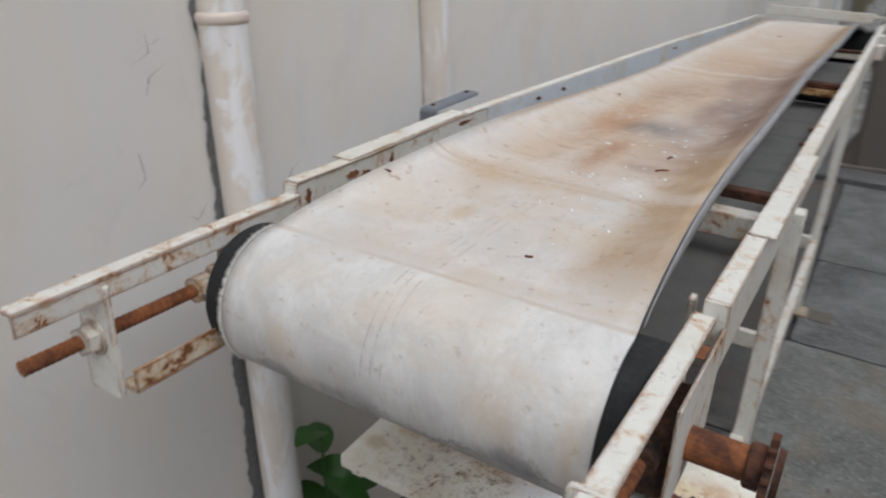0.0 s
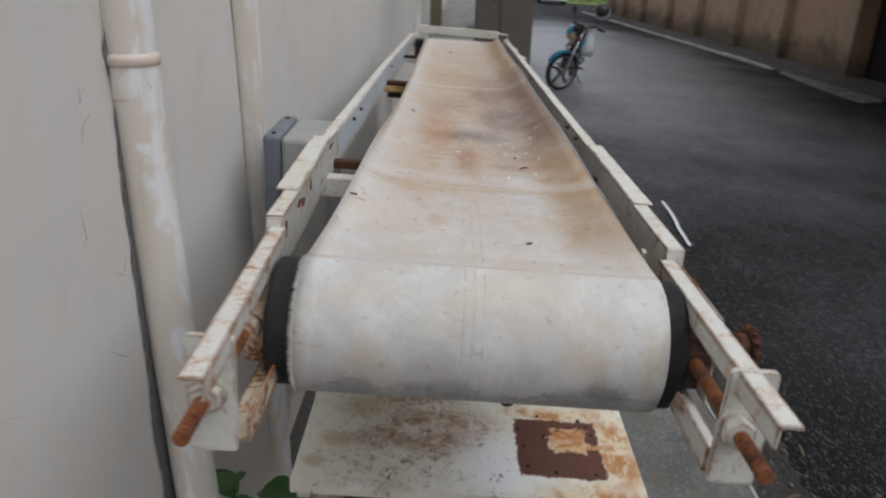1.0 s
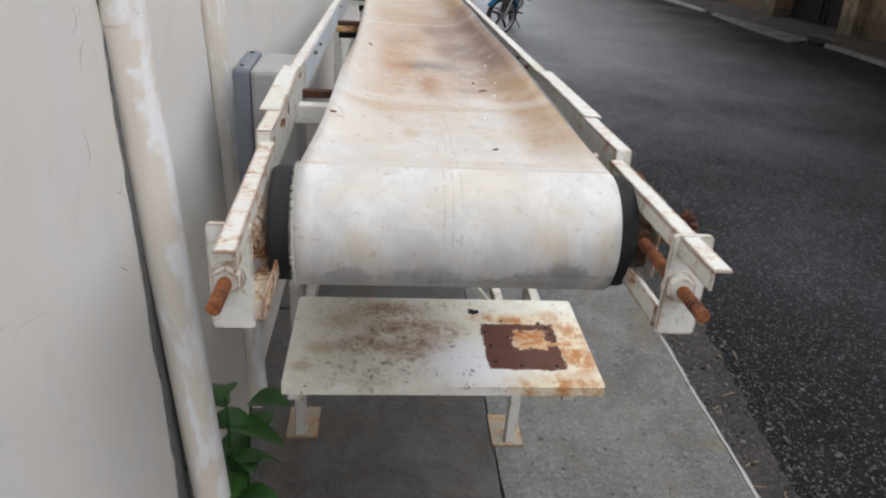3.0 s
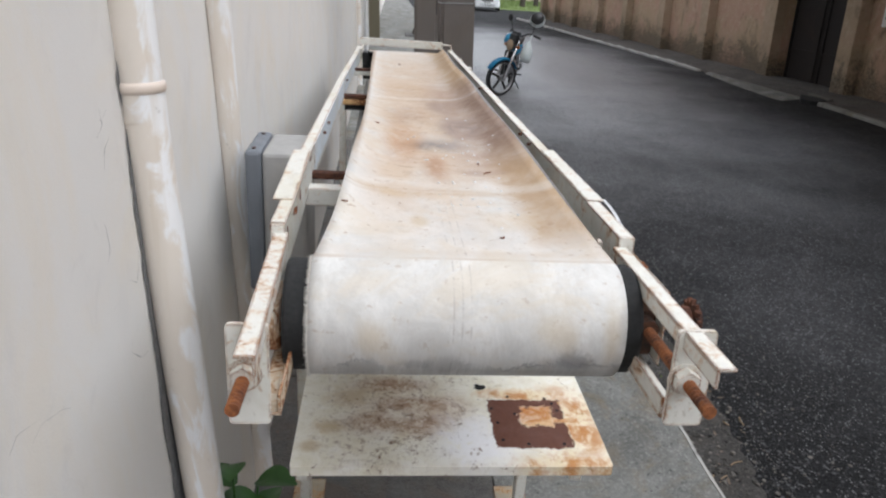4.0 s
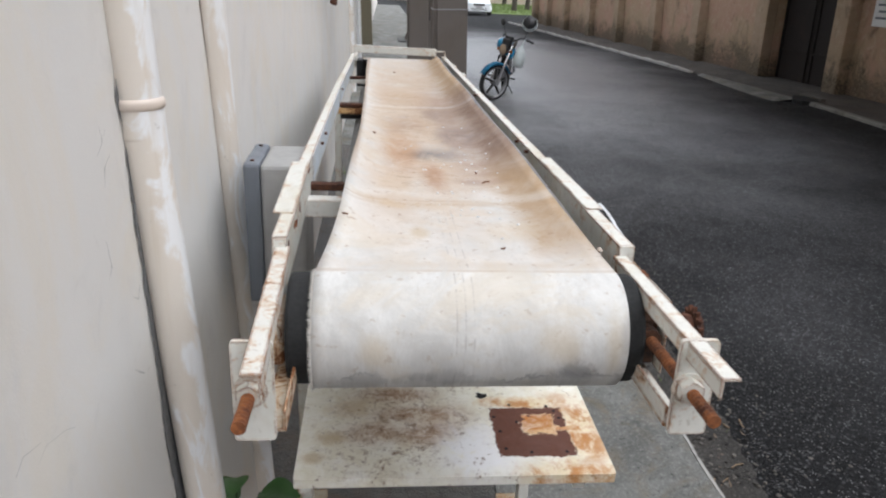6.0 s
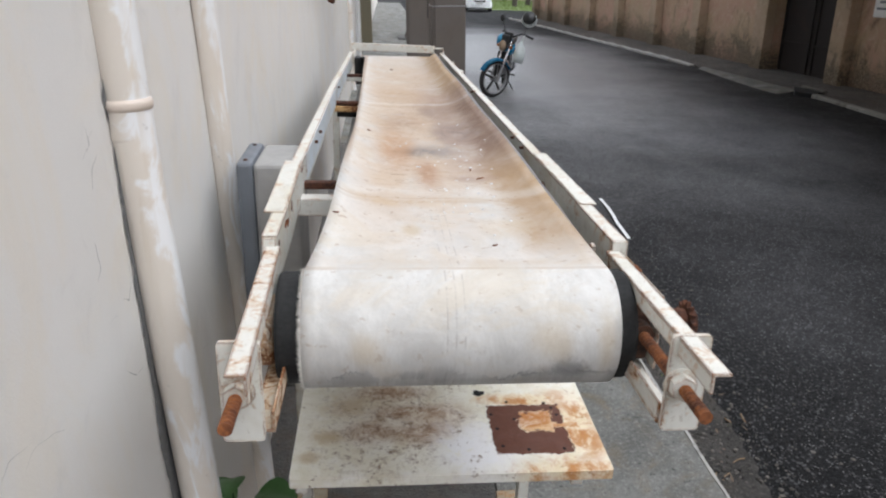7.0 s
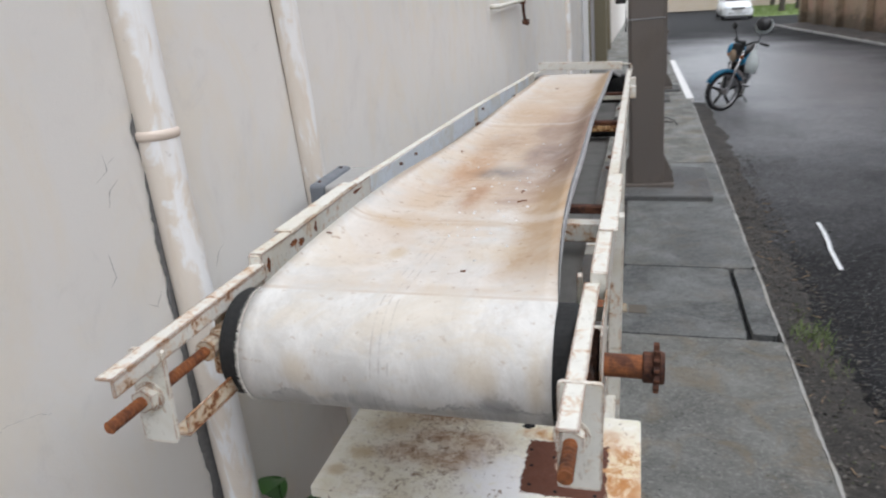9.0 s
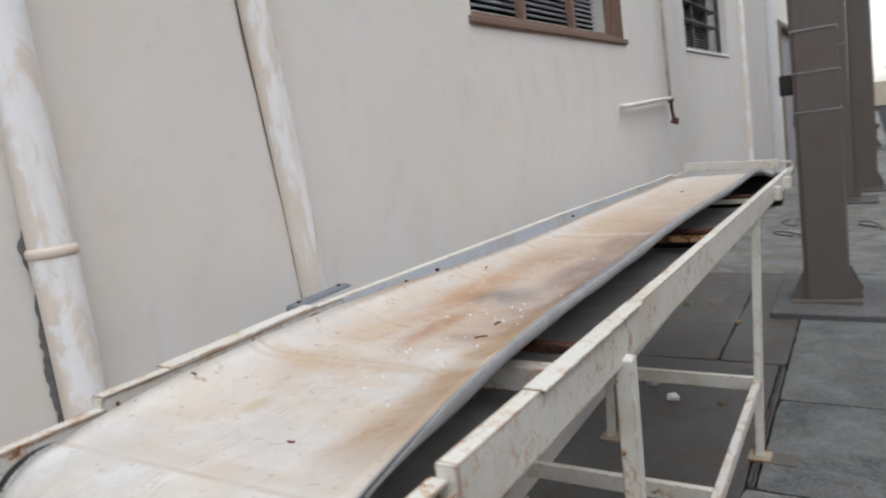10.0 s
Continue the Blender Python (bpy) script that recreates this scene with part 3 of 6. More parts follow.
GLASS = plain("dark_glass", (0.02, 0.025, 0.03), 0.08)
LAMP_GLASS = plain("lamp_glass", (0.7, 0.75, 0.78), 0.1)
AMBER_GLASS = plain("amber_tinted_glass", (0.30, 0.22, 0.15), 0.15, vary=0.2)
BAG = plain("white_plastic_bag", (0.55, 0.60, 0.60), 0.45)
HOUSE_WHITE = stucco("white_house_wall", (0.72, 0.73, 0.74), (0.6, 0.6, 0.6), 0.3, 0.05)
HOUSE_CREAM = stucco("cream_house_dado", (0.55, 0.47, 0.38), (0.45, 0.38, 0.3), 0.3, 0.05)
TILE = plain("roof_tile", (0.22, 0.20, 0.19), 0.8)
OLIVE = plain("olive_door_frame", (0.16, 0.14, 0.09), 0.6)
DOOR_GREY = plain("grey_door_paint", (0.33, 0.33, 0.36), 0.5)
STRAW = plain("dry_straw", (0.24, 0.17, 0.105), 0.9)
LITTER = plain("brown_litter", (0.15, 0.115, 0.085), 0.9, vary=0.6, scale=9)
WRAP = plain("white_strip_plastic", (0.80, 0.82, 0.84), 0.3, vary=0.04)
CABLE = plain("dark_cable", (0.03, 0.03, 0.03), 0.6)

# ---- building helpers ----
FLAT = Matrix.Identity(4)


def thing(name, m, label, category, group="", kind=""):
    ob = new(name)
    ob.empty_display_size = 0.1
    ob.matrix_world = m
    PLACE[ob.name] = m.copy()
    return tagged(ob, label, category, group, kind)


PLACE = {}


def part(name, bm, material, parent, label="", within=None, smooth=False):
    """bm, drawn in the frame `within` (the parent's own by default), as one mesh under a thing or a part."""
    home = PLACE[parent.name]
    me = bpy.data.meshes.new(name)
    bm.to_mesh(me)
    bm.free()
    for p in me.polygons:
        p.use_smooth = smooth and len(p.vertices) <= 4
    for mat in (material if isinstance(material, (list, tuple)) else [material]):
        me.materials.append(mat)
    ob = new(name, me)
    ob.parent = parent
    PLACE[ob.name] = home
    if within is not None:
        ob.matrix_local = home.inverted() @ within
        PLACE[ob.name] = within.copy()
    if label:
        tagged(ob, label)
    return ob


def solo(name, bm, material, m, label, category, group="", kind="", smooth=False):
    """A thing that is one mesh; bm is drawn in the frame m."""
    me = bpy.data.meshes.new(name)
    bm.to_mesh(me)
    bm.free()
    for p in me.polygons:
        p.use_smooth = smooth and len(p.vertices) <= 4
    for mat in (material if isinstance(material, (list, tuple)) else [material]):
        me.materials.append(mat)
    ob = new(name, me)
    ob.matrix_world = m
    PLACE[ob.name] = m.copy()
    return tagged(ob, label, category, group, kind)


def box(x0, x1, y0, y1, z0, z1, bevel=0.0, bm=None, seg=1):
    bm = bm or bmesh.new()
    got = bmesh.ops.create_cube(bm, size=1.0, matrix=Matrix.LocRotScale(((x0 + x1) / 2, (y0 + y1) / 2, (z0 + z1) / 2), None, (abs(x1 - x0), abs(y1 - y0), abs(z1 - z0))))
    if bevel:
        edges = list({e for v in got["verts"] for e in v.link_edges})
        bmesh.ops.bevel(bm, geom=edges, offset=bevel, segments=seg, affect="EDGES", profile=0.5)
    return bm


def rod(p, q, r, r2=None, seg=16, bm=None, caps=True):
    bm = bm or bmesh.new()
    p, q = Vector(p), Vector(q)
    d = q - p
    m = Matrix.Translation((p + q) / 2) @ d.to_track_quat("Z", "Y").to_matrix().to_4x4()
    bmesh.ops.create_cone(bm, cap_ends=caps, segments=seg, radius1=r, radius2=r if r2 is None else r2, depth=d.length, matrix=m)
    return bm


def bar(p, q, w, h, bevel=0.0, bm=None):
    """A straight bar of section w x h from p to q."""
    bm = bm or bmesh.new()
    p, q = Vector(p), Vector(q)
    d = q - p
    m = Matrix.Translation((p + q) / 2) @ d.to_track_quat("Y", "Z").to_matrix().to_4x4() @ Matrix.Diagonal((w, d.length, h, 1))
    got = bmesh.ops.create_cube(bm, size=1.0, matrix=m)
    if bevel:
        bmesh.ops.bevel(bm, geom=list({e for v in got["verts"] for e in v.link_edges}), offset=bevel, segments=1, affect="EDGES")
    return bm


def lathe(profile, seg=24, m=FLAT, bm=None):
    """Spin (r, z) pairs round z."""
    bm = bm or bmesh.new()
    rings = [[bm.verts.new(m @ Vector((r * math.cos(a), r * math.sin(a), z))) for a in (2 * math.pi * k / seg for k in range(seg))] for r, z in profile]
    for a, c in zip(rings, rings[1:]):
        for k in range(seg):
            bm.faces.new((a[k], a[(k + 1) % seg], c[(k + 1) % seg], c[k]))
    return bm


def tube(points, r, seg=10, bm=None, caps=True):
    """A round tube along a line of points."""
    bm = bm or bmesh.new()
    pts = [Vector(p) for p in points]
    rings = []
    for k, p in enumerate(pts):
        d = (pts[min(k + 1, len(pts) - 1)] - pts[max(k - 1, 0)]).normalized()
        q = d.to_track_quat("Z", "Y").to_matrix()
        rr = r[k] if isinstance(r, (list, tuple)) else r
        rings.append([bm.verts.new(p + q @ Vector((rr * math.cos(a), rr * math.sin(a), 0))) for a in (2 * math.pi * j / seg for j in range(seg))])
    for a, c in zip(rings, rings[1:]):
        for j in range(seg):
            bm.faces.new((a[j], a[(j + 1) % seg], c[(j + 1) % seg], c[j]))
    for ring in (rings[0][::-1], rings[-1]) if caps else ():
        bm.faces.new(ring)
    return bm


def slab(outline, z0, z1, bm=None):
    """A plate with the (x, y) outline, between two heights."""
    bm = bm or bmesh.new()
    lo = [bm.verts.new((x, y, z0)) for x, y in outline]
    hi = [bm.verts.new((x, y, z1)) for x, y in outline]
    n = len(outline)
    bm.faces.new(hi)
    bm.faces.new(lo[::-1])
    for k in range(n):
        bm.faces.new((lo[k], lo[(k + 1) % n], hi[(k + 1) % n], hi[k]))
    bmesh.ops.recalc_face_normals(bm, faces=bm.faces)
    return bm


def rounded(x0, x1, y0, y1, r, n=4):
    """The outline of a rectangle with rounded corners."""
    out = []
    for cx, cy, a0 in ((x1 - r, y1 - r, 0), (x0 + r, y1 - r, 90), (x0 + r, y0 + r, 180), (x1 - r, y0 + r, 270)):
        out += [(cx + r * math.cos(radians(a0 + 90 * k / n)), cy + r * math.sin(radians(a0 + 90 * k / n))) for k in range(n + 1)]
    return out


def fall(y):
    """How far the ground drops below the near pavement's plane further up the alley."""
    return -0.03 * max(0.0, y - 13.0)


def on_ground(x, y, z=0.0, turn=0.0):
    """A pose on the graded ground."""
    return GRADE @ pose(x, y, fall(y) + z, 0, 0, turn)

# ---- ground ----
def strip_sheet(x0, x1, ys, z, bm=None, nx=1, x_at=None):
    bm = bm or bmesh.new()
    rows = [[bm.verts.new((x0 + (x1 - x0) * i / nx, y, z + fall(y))) for i in range(nx + 1)] for y in ys]
    for a, c in zip(rows, rows[1:]):
        for i in range(nx):
            bm.faces.new((a[i], a[i + 1], c[i + 1], c[i]))
    return bm


YS = [-60, -20, 0, 5, 10, 12, 13, 14, 16, 20, 26, 34, 44, 60, 90, 150, 400]
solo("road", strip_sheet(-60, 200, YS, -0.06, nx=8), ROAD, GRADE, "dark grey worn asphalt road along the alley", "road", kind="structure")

# pavement: cast concrete slabs with dark joints between them
EDGE_X = 1.985
pave = solo("pavement", strip_sheet(-0.6, EDGE_X - 0.01, YS[:-2], -0.048), JOINT, GRADE, "grey cast concrete pavement slabs beside the wall", "pavement", kind="structure")


def paving_slab(x0, x1, y0, y1, lift=0.0):
    """A cast slab with a ragged arris and broken corners."""
    rnd = random.Random(int(x0 * 97 + y0 * 31))
    seed = rnd.uniform(0, 50)
    bm = bmesh.new()
    bite = lambda s: 0.007 * noise.noise((s * 7, seed, 0)) + 0.004 * noise.noise((s * 31, seed, 3)) + 0.0035
    def run(p, q, nrm):
        d = math.dist(p, q)
        n = max(4, min(90, int(d / 0.035)))
        out = []
        for k in range(n):
            s = k / n
            c = 0.022 * max(0.0, 1 - min(s, 1 - s) * d / 0.05) * (0.4 + rnd.random())
            b = bite(p[0] + p[1] + s * d) + c
            out.append((p[0] + (q[0] - p[0]) * s + nrm[0] * b, p[1] + (q[1] - p[1]) * s + nrm[1] * b))
        return out
    out = run((x0, y0), (x1, y0), (0, 1)) + run((x1, y0), (x1, y1), (-1, 0)) + run((x1, y1), (x0, y1), (0, -1)) + run((x0, y1), (x0, y0), (1, 0))
    slab(out, -0.06, lift, bm)
    if y0 > 13:
        for v in bm.verts:
            v.co.z += fall(v.co.y)
    return bm


G = 0.009
near = lambda x, y: 0.0035 if (x == 0.95 and y < 4.5) else G / 2
for x0, x1, y0, y1 in ((-0.14, 1.0, -3.0, 0.9), (1.0, EDGE_X, -3.0, 0.9), (-0.14, 0.95, 0.9, 4.0), (0.95, EDGE_X, 0.9, 4.96), (-0.14, 0.95, 4.0, 6.76),
                       (1.0, 1.790, 4.96, 6.13), (1.809, EDGE_X, 5.02, 6.13), (-0.14, 0.52, 6.76, 9.4), (0.52, 1.0, 6.76, 9.4), (0.95, 1.0, 4.96, 6.76),
                       (1.0, EDGE_X, 6.13, 9.4), (-0.14, EDGE_X, 9.4, 13.0), (-0.14, EDGE_X, 13.0, 19.0), (-0.14, EDGE_X, 19.0, 27.0), (-0.14, EDGE_X, 27.0, 38.0), (-0.14, EDGE_X, 38.0, 58.0)):
    # slabs past y 9 get the paler concrete as a painted wet sheen
    dry = y0 > 9 or (x0 == 0.95 and y0 == 0.9)
    mid = x0 >= 1.0 and 4.9 < y0 < 9
    part("paving_slab", paving_slab(x0 + near(x0, y0) - (0.006 if near(x0, y0) < 0.004 else 0.0), x1 - near(x1, y0), y0 + G / 2, y1 - G / 2), PALE_PAVING if dry else MID_PAVING if mid else PAVING, pave)

# the whitewashed arris along the pavement's edge, broken here and there
def kerb_line(y0, y1, w, step, seed, top=0.004):
    rnd = random.Random(seed)
    bm = bmesh.new()
    y = y0
    rows = []
    while y <= y1:
        o = rnd.uniform(-0.002, 0.002) + 0.006 * noise.noise((y * 2.3, 7, 0)) if w < 0.05 else 0.0
        ww = w * (0.75 + 0.6 * noise.noise((y * 5.1, 3, 0)) + rnd.uniform(-0.15, 0.15)) if w < 0.05 else w
        f = fall(y)
        rows.append([bm.verts.new(c) for c in ((EDGE_X - ww / 2 + o, y, f + top), (EDGE_X + ww / 2 + o, y, f + top), (EDGE_X + ww / 2 + o + 0.006, y, f - 0.08), (EDGE_X - ww / 2 + o, y, f - 0.08))])
        y += step
    for a, c in zip(rows, rows[1:]):
        for k in range(4):
            bm.faces.new((a[k], a[(k + 1) % 4], c[(k + 1) % 4], c[k]))
    bm.faces.new(rows[0])
    bm.faces.new(rows[-1][::-1])
    bmesh.ops.recalc_face_normals(bm, faces=bm.faces)
    return bm


solo("kerb", kerb_line(-3, 14.0, 0.021, 0.045, 3), KERB, GRADE, "thin pale weathered kerb edge of the pavement", "kerb", kind="structure")
solo("kerb_paint_strip", kerb_line(14.1, 21.8, 0.13, 0.4, 5, 0.008), KERB_WHITE, GRADE, "bright white painted stretch of kerb", "kerb", kind="structure")

# ---- wall on the conveyor's side ----
WALL_AT = pose(-0.130, 0, 0, 0, 0, -0.4)


def wall_grid(y0, y1, z0, z1, holes, thick):
    """A wall with its face at x = 0, from solid blocks round rectangular openings."""
    ys = sorted({y0, y1, *[h[0] for h in holes], *[h[1] for h in holes]})
    bm = bmesh.new()
    zs = sorted({z0, z1, *[h[2] for h in holes], *[h[3] for h in holes]})

    def solid(a, c, lo, hi):
        return not any(h[0] <= a and c <= h[1] and h[2] <= lo and hi <= h[3] for h in holes)

    full = {}
    for i, (a, c) in enumerate(zip(ys, ys[1:])):
        for k, (lo, hi) in enumerate(zip(zs, zs[1:])):
            full[i, k] = solid(a, c, lo, hi)
    cache = {}

    def v(x, y, z):
        key = (round(x, 5), round(y, 5), round(z, 5))
        if key not in cache:
            cache[key] = bm.verts.new((x, y, z))
        return cache[key]

    for (i, k), on in full.items():
        if not on:
            continue
        a, c, lo, hi = ys[i], ys[i + 1], zs[k], zs[k + 1]
        bm.faces.new((v(0, a, lo), v(0, c, lo), v(0, c, hi), v(0, a, hi)))
        bm.faces.new((v(-thick, a, lo), v(-thick, a, hi), v(-thick, c, hi), v(-thick, c, lo)))
        for di, dk, q in ((-1, 0, ((0, a, lo), (0, a, hi), (-thick, a, hi), (-thick, a, lo))), (1, 0, ((0, c, lo), (-thick, c, lo), (-thick, c, hi), (0, c, hi))),
                          (0, -1, ((0, a, lo), (-thick, a, lo), (-thick, c, lo), (0, c, lo))), (0, 1, ((0, a, hi), (0, c, hi), (-thick, c, hi), (-thick, a, hi)))):
            if not full.get((i + di, k + dk), False):
                bm.faces.new([v(*p) for p in q])
    bmesh.ops.recalc_face_normals(bm, faces=bm.faces)
    return bm


WIN = ((4.60, 7.20, 2.67, 4.1), (9.45, 12.05, 2.69, 4.1))
DOOR = (18.3, 22.6, -0.5, 3.6)
wall_left = solo("wall_west", wall_grid(-14, 60, -1.2, 6.5, [WIN[0], WIN[1], DOOR], 0.25), WALL, WALL_AT, "cream painted stucco wall with hairline cracks", "wall", kind="structure")
# unseen block added on top to keep sky light off the far side
solo("upper_shade_wall", box(-0.25, 0.0, -14, 17.0, 6.62, 14.0), WALL, WALL_AT, "unseen cream block added above the wall for shade", "wall", kind="structure")
solo("room_behind", wall_grid(-14, 60, -1.2, 6.5, [], 0.1), DARK_ROOM, WALL_AT @ pose(-1.6, 0, 0), "dark room behind the windows", "wall", kind="structure")
solo("eaves", box(-2.0, 0.0, -14, 60, 6.5, 6.6), WALL, WALL_AT, "cream painted roof edge above the wall", "roof", kind="structure")

for k, (a, c, lo, hi) in enumerate(WIN):
    w = thing("window_%d" % (k + 1), WALL_AT, "brown framed window with slatted blinds behind it" if k == 0 else "louvred window in a pale reveal with slatted blinds", "window", kind="structure")
    bm = box(-0.14, -0.08, a, c, lo, lo + 0.06, 0.006)
    box(-0.14, -0.08, a, c, hi - 0.06, hi, 0.006, bm)
    n = 3
    for i in range(n + 1):
        y = a + (c - a) * i / n
        box(-0.135, -0.085, y - 0.03, y + 0.03, lo + 0.06, hi - 0.06, 0.004, bm)
    part("window_frame", bm, FRAME_BROWN if k == 0 else WINDOW_GREY, w)
    if k == 0:
        for nm, y0, y1, z0, z1 in (("window_reveal", c - 0.012, c - 0.002, lo + 0.002, hi - 0.004), ("window_reveal", a + 0.002, a + 0.012, lo + 0.002, hi - 0.004)):
            part(nm, box(-0.08, -0.002, y0, y1, z0, z1), FRAME_BROWN, w)
        part("window_sill", box(-0.08, 0.025, a - 0.03, c + 0.03, lo - 0.035, lo + 0.004, 0.006), FRAME_BROWN, w, "chipped brown sill")
    else:
        part("window_sill", box(-0.08, 0.02, a - 0.02, c + 0.02, lo - 0.03, lo + 0.004, 0.006), HOUSE_WHITE, w, "white sill")
        for z in np.arange(lo + 0.35, hi - 0.1, 0.2):
            part("louvre", bar((-0.12, a + 0.3, z), (-0.12, c - 0.3, z), 0.14, 0.012), WINDOW_GREY, w)
    for i, z in enumerate(np.arange(lo + 0.1, lo + 1.25, 0.038)):
        bm = bar((-0.21, a + 0.06, z), (-0.21, c - 0.06, z), 0.034, 0.003)
        part("blind_slat", bm, BLIND, w)

# grey steel door with an olive frame, set in the wall further up
d = thing("door_1", WALL_AT, "grey painted steel door with olive frame", "door", kind="structure")
part("door_leaf", box(-0.16, -0.11, 18.5, 22.0, -0.4, 3.5, 0.01), DOOR_GREY, d)
for a, c, out in ((18.3, 18.5, 0.04), (22.0, 22.6, 0.215)):
    part("door_jamb", box(-0.2, out, a, c, -0.5, 3.6, 0.01), OLIVE, d)
part("door_head", box(-0.2, 0.04, 18.5, 22.0, 3.5, 3.6, 0.01), OLIVE, d)
part("handle", rod((-0.1, 19.0, 1.4), (-0.04, 19.0, 1.4), 0.02), BLACK, d)
# pilasters that stand out from the wall beyond the door
for y0, y1, x in ((16.2, 17.4, 0.06), (26.5, 27.6, 0.1)):
    solo("pilaster", box(0.0, x, y0, y1, -1, 6.5, 0.01), HOUSE_WHITE if y0 < 20 else OLIVE, WALL_AT, "pale painted pilaster on the wall" if y0 < 20 else "olive painted post against the wall", "pilaster", kind="structure")

# cracks in the stucco
def crack(points, width, seed):
    rnd = random.Random(seed)
    bm = bmesh.new()
    rows = []
    fine = []
    for (y0, z0), (y1, z1) in zip(points, points[1:]):
        for k in range(7):
            s = k / 7
            fine.append((y0 + (y1 - y0) * s, z0 + (z1 - z0) * s))
    fine.append(points[-1])
    for k, (y, z) in enumerate(fine):
        s = k / (len(fine) - 1)
        w = width * rnd.uniform(0.35, 1.2) * (0.35 + 0.65 * math.sin(math.pi * min(1, max(0.02, s))))
        y += rnd.uniform(-0.5, 0.5) * width
        rows.append((bm.verts.new((0.003, y - w / 2, z)), bm.verts.new((0.003, y + w / 2, z))))
    for a, c in zip(rows, rows[1:]):
        bm.faces.new((a[0], a[1], c[1], c[0]))
    return bm


for pts, w, seed in ((((2.10, 1.86), (2.06, 1.84), (2.045, 1.80)), 0.0026, 2), (((2.05, 1.90), (2.08, 1.905), (2.10, 1.915)), 0.0018, 3),
                     (((2.42, 1.50), (2.45, 1.545), (2.49, 1.56)), 0.0026, 5),
                     (((2.10, 1.52), (2.13, 1.50), (2.16, 1.535)), 0.0026, 6),
                     (((1.98, 1.50), (2.02, 1.505), (2.05, 1.50)), 0.0016, 8), (((2.62, 1.05), (2.66, 1.08), (2.7, 1.07)), 0.002, 9),
                     (((2.004, 1.691), (2.011, 1.631), (1.986, 1.612)), 0.0026, 20),
                     (((1.574, 1.444), (1.613, 1.461), (1.691, 1.44), (1.724, 1.422)), 0.0018, 21),
                     (((2.042, 1.361), (2.089, 1.321), (2.15, 1.309)), 0.0026, 22),
                     (((2.203, 1.458), (2.241, 1.421), (2.208, 1.4)), 0.0026, 23),
                     (((2.063, 1.925), (2.068, 1.889), (2.026, 1.869)), 0.0026, 24),
                     (((1.51, 1.475), (1.54, 1.491), (1.609, 1.474)), 0.0026, 25)):
    part("crack", crack(pts, w, seed), CRACK, wall_left)

# ---- downpipes ----
def downpipe(name, x, y, r, z0, z1, joints, lean, label):
    """A vertical waste pipe with socket joints; lean: how far it stands off per metre, below and above eye height."""
    t = thing(name, FLAT, label, "downpipe")
    def at(z):
        d = z - 1.9
        k = lean[:2] if d < 0 else lean[2:]
        return Vector((x + k[0] * abs(d), y + k[1] * abs(d), z))

    stops = [z0] + list(joints) + [z1]
    for a, c in zip(stops, stops[1:]):
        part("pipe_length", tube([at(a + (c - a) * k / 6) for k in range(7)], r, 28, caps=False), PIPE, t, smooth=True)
    for z in joints:
        m = Matrix.Translation(at(z))
        sleeve = part("socket", lathe([(r * 0.98, -0.084), (r * 1.03, -0.080), (r * 1.045, -0.075), (r * 1.045, -0.07), (r * 1.05, -0.03), (r * 1.05, -0.010)], 28, m), PIPE, t, smooth=True)
        part("collar", lathe([(r * 1.04, -0.014), (r * 1.06, -0.012), (r * 1.11, -0.010), (r * 1.13, -0.003), (r * 1.13, 0.003), (r * 1.10, 0.009), (r * 1.03, 0.012), (r * 0.98, 0.014)], 28, m), SOCKET, sleeve, "raised moulded collar", smooth=True)
    return t


p1 = Vector((-0.086, 2.2475, 1.945))
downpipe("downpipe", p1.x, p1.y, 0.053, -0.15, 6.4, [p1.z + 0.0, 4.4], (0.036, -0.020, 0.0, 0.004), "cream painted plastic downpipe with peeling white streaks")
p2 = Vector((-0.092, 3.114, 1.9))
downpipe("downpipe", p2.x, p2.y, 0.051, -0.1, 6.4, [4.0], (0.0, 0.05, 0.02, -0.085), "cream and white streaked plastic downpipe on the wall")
p3 = GRADE @ Vector((-0.05, 13.2, 0.5))
downpipe("downpipe", p3.x, p3.y, 0.06, 0.1, 6.4, [1.6, 4.0], (0, 0, 0, 0), "weathered cream downpipe with brown stained side")
# dark broken mortar behind the first pipe, thinning to a painted shadow line above
def mortar_and_shade(p, z1, dip, width, rag, fade, seed, mat):
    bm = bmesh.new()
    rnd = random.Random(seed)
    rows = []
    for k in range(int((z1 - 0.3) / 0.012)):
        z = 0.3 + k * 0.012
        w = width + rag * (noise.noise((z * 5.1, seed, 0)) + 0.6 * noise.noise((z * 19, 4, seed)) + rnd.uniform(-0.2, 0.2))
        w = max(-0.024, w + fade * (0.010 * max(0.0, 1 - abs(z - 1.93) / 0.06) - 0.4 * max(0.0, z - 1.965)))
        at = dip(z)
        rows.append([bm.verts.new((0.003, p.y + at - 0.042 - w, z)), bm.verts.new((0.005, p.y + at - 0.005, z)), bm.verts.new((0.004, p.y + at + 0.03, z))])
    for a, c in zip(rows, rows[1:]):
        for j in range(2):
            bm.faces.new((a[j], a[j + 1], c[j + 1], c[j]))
    part("mortar_gap_shade", bm, mat, wall_left, within=WALL_AT)


mortar_and_shade(p1, 4.2, lambda z: -0.020 * max(0.0, 1.945 - z), 0.014, 0.016, 1.0, 9, CRACK)
# thin brown strip painting the second pipe's contact shade on the wall
mortar_and_shade(p2, 6.3, lambda z: 0.05 * max(0.0, 1.9 - z) - 0.085 * max(0.0, z - 1.9), 0.010, 0.004, 0.0, 12, BROWN_SHADE)

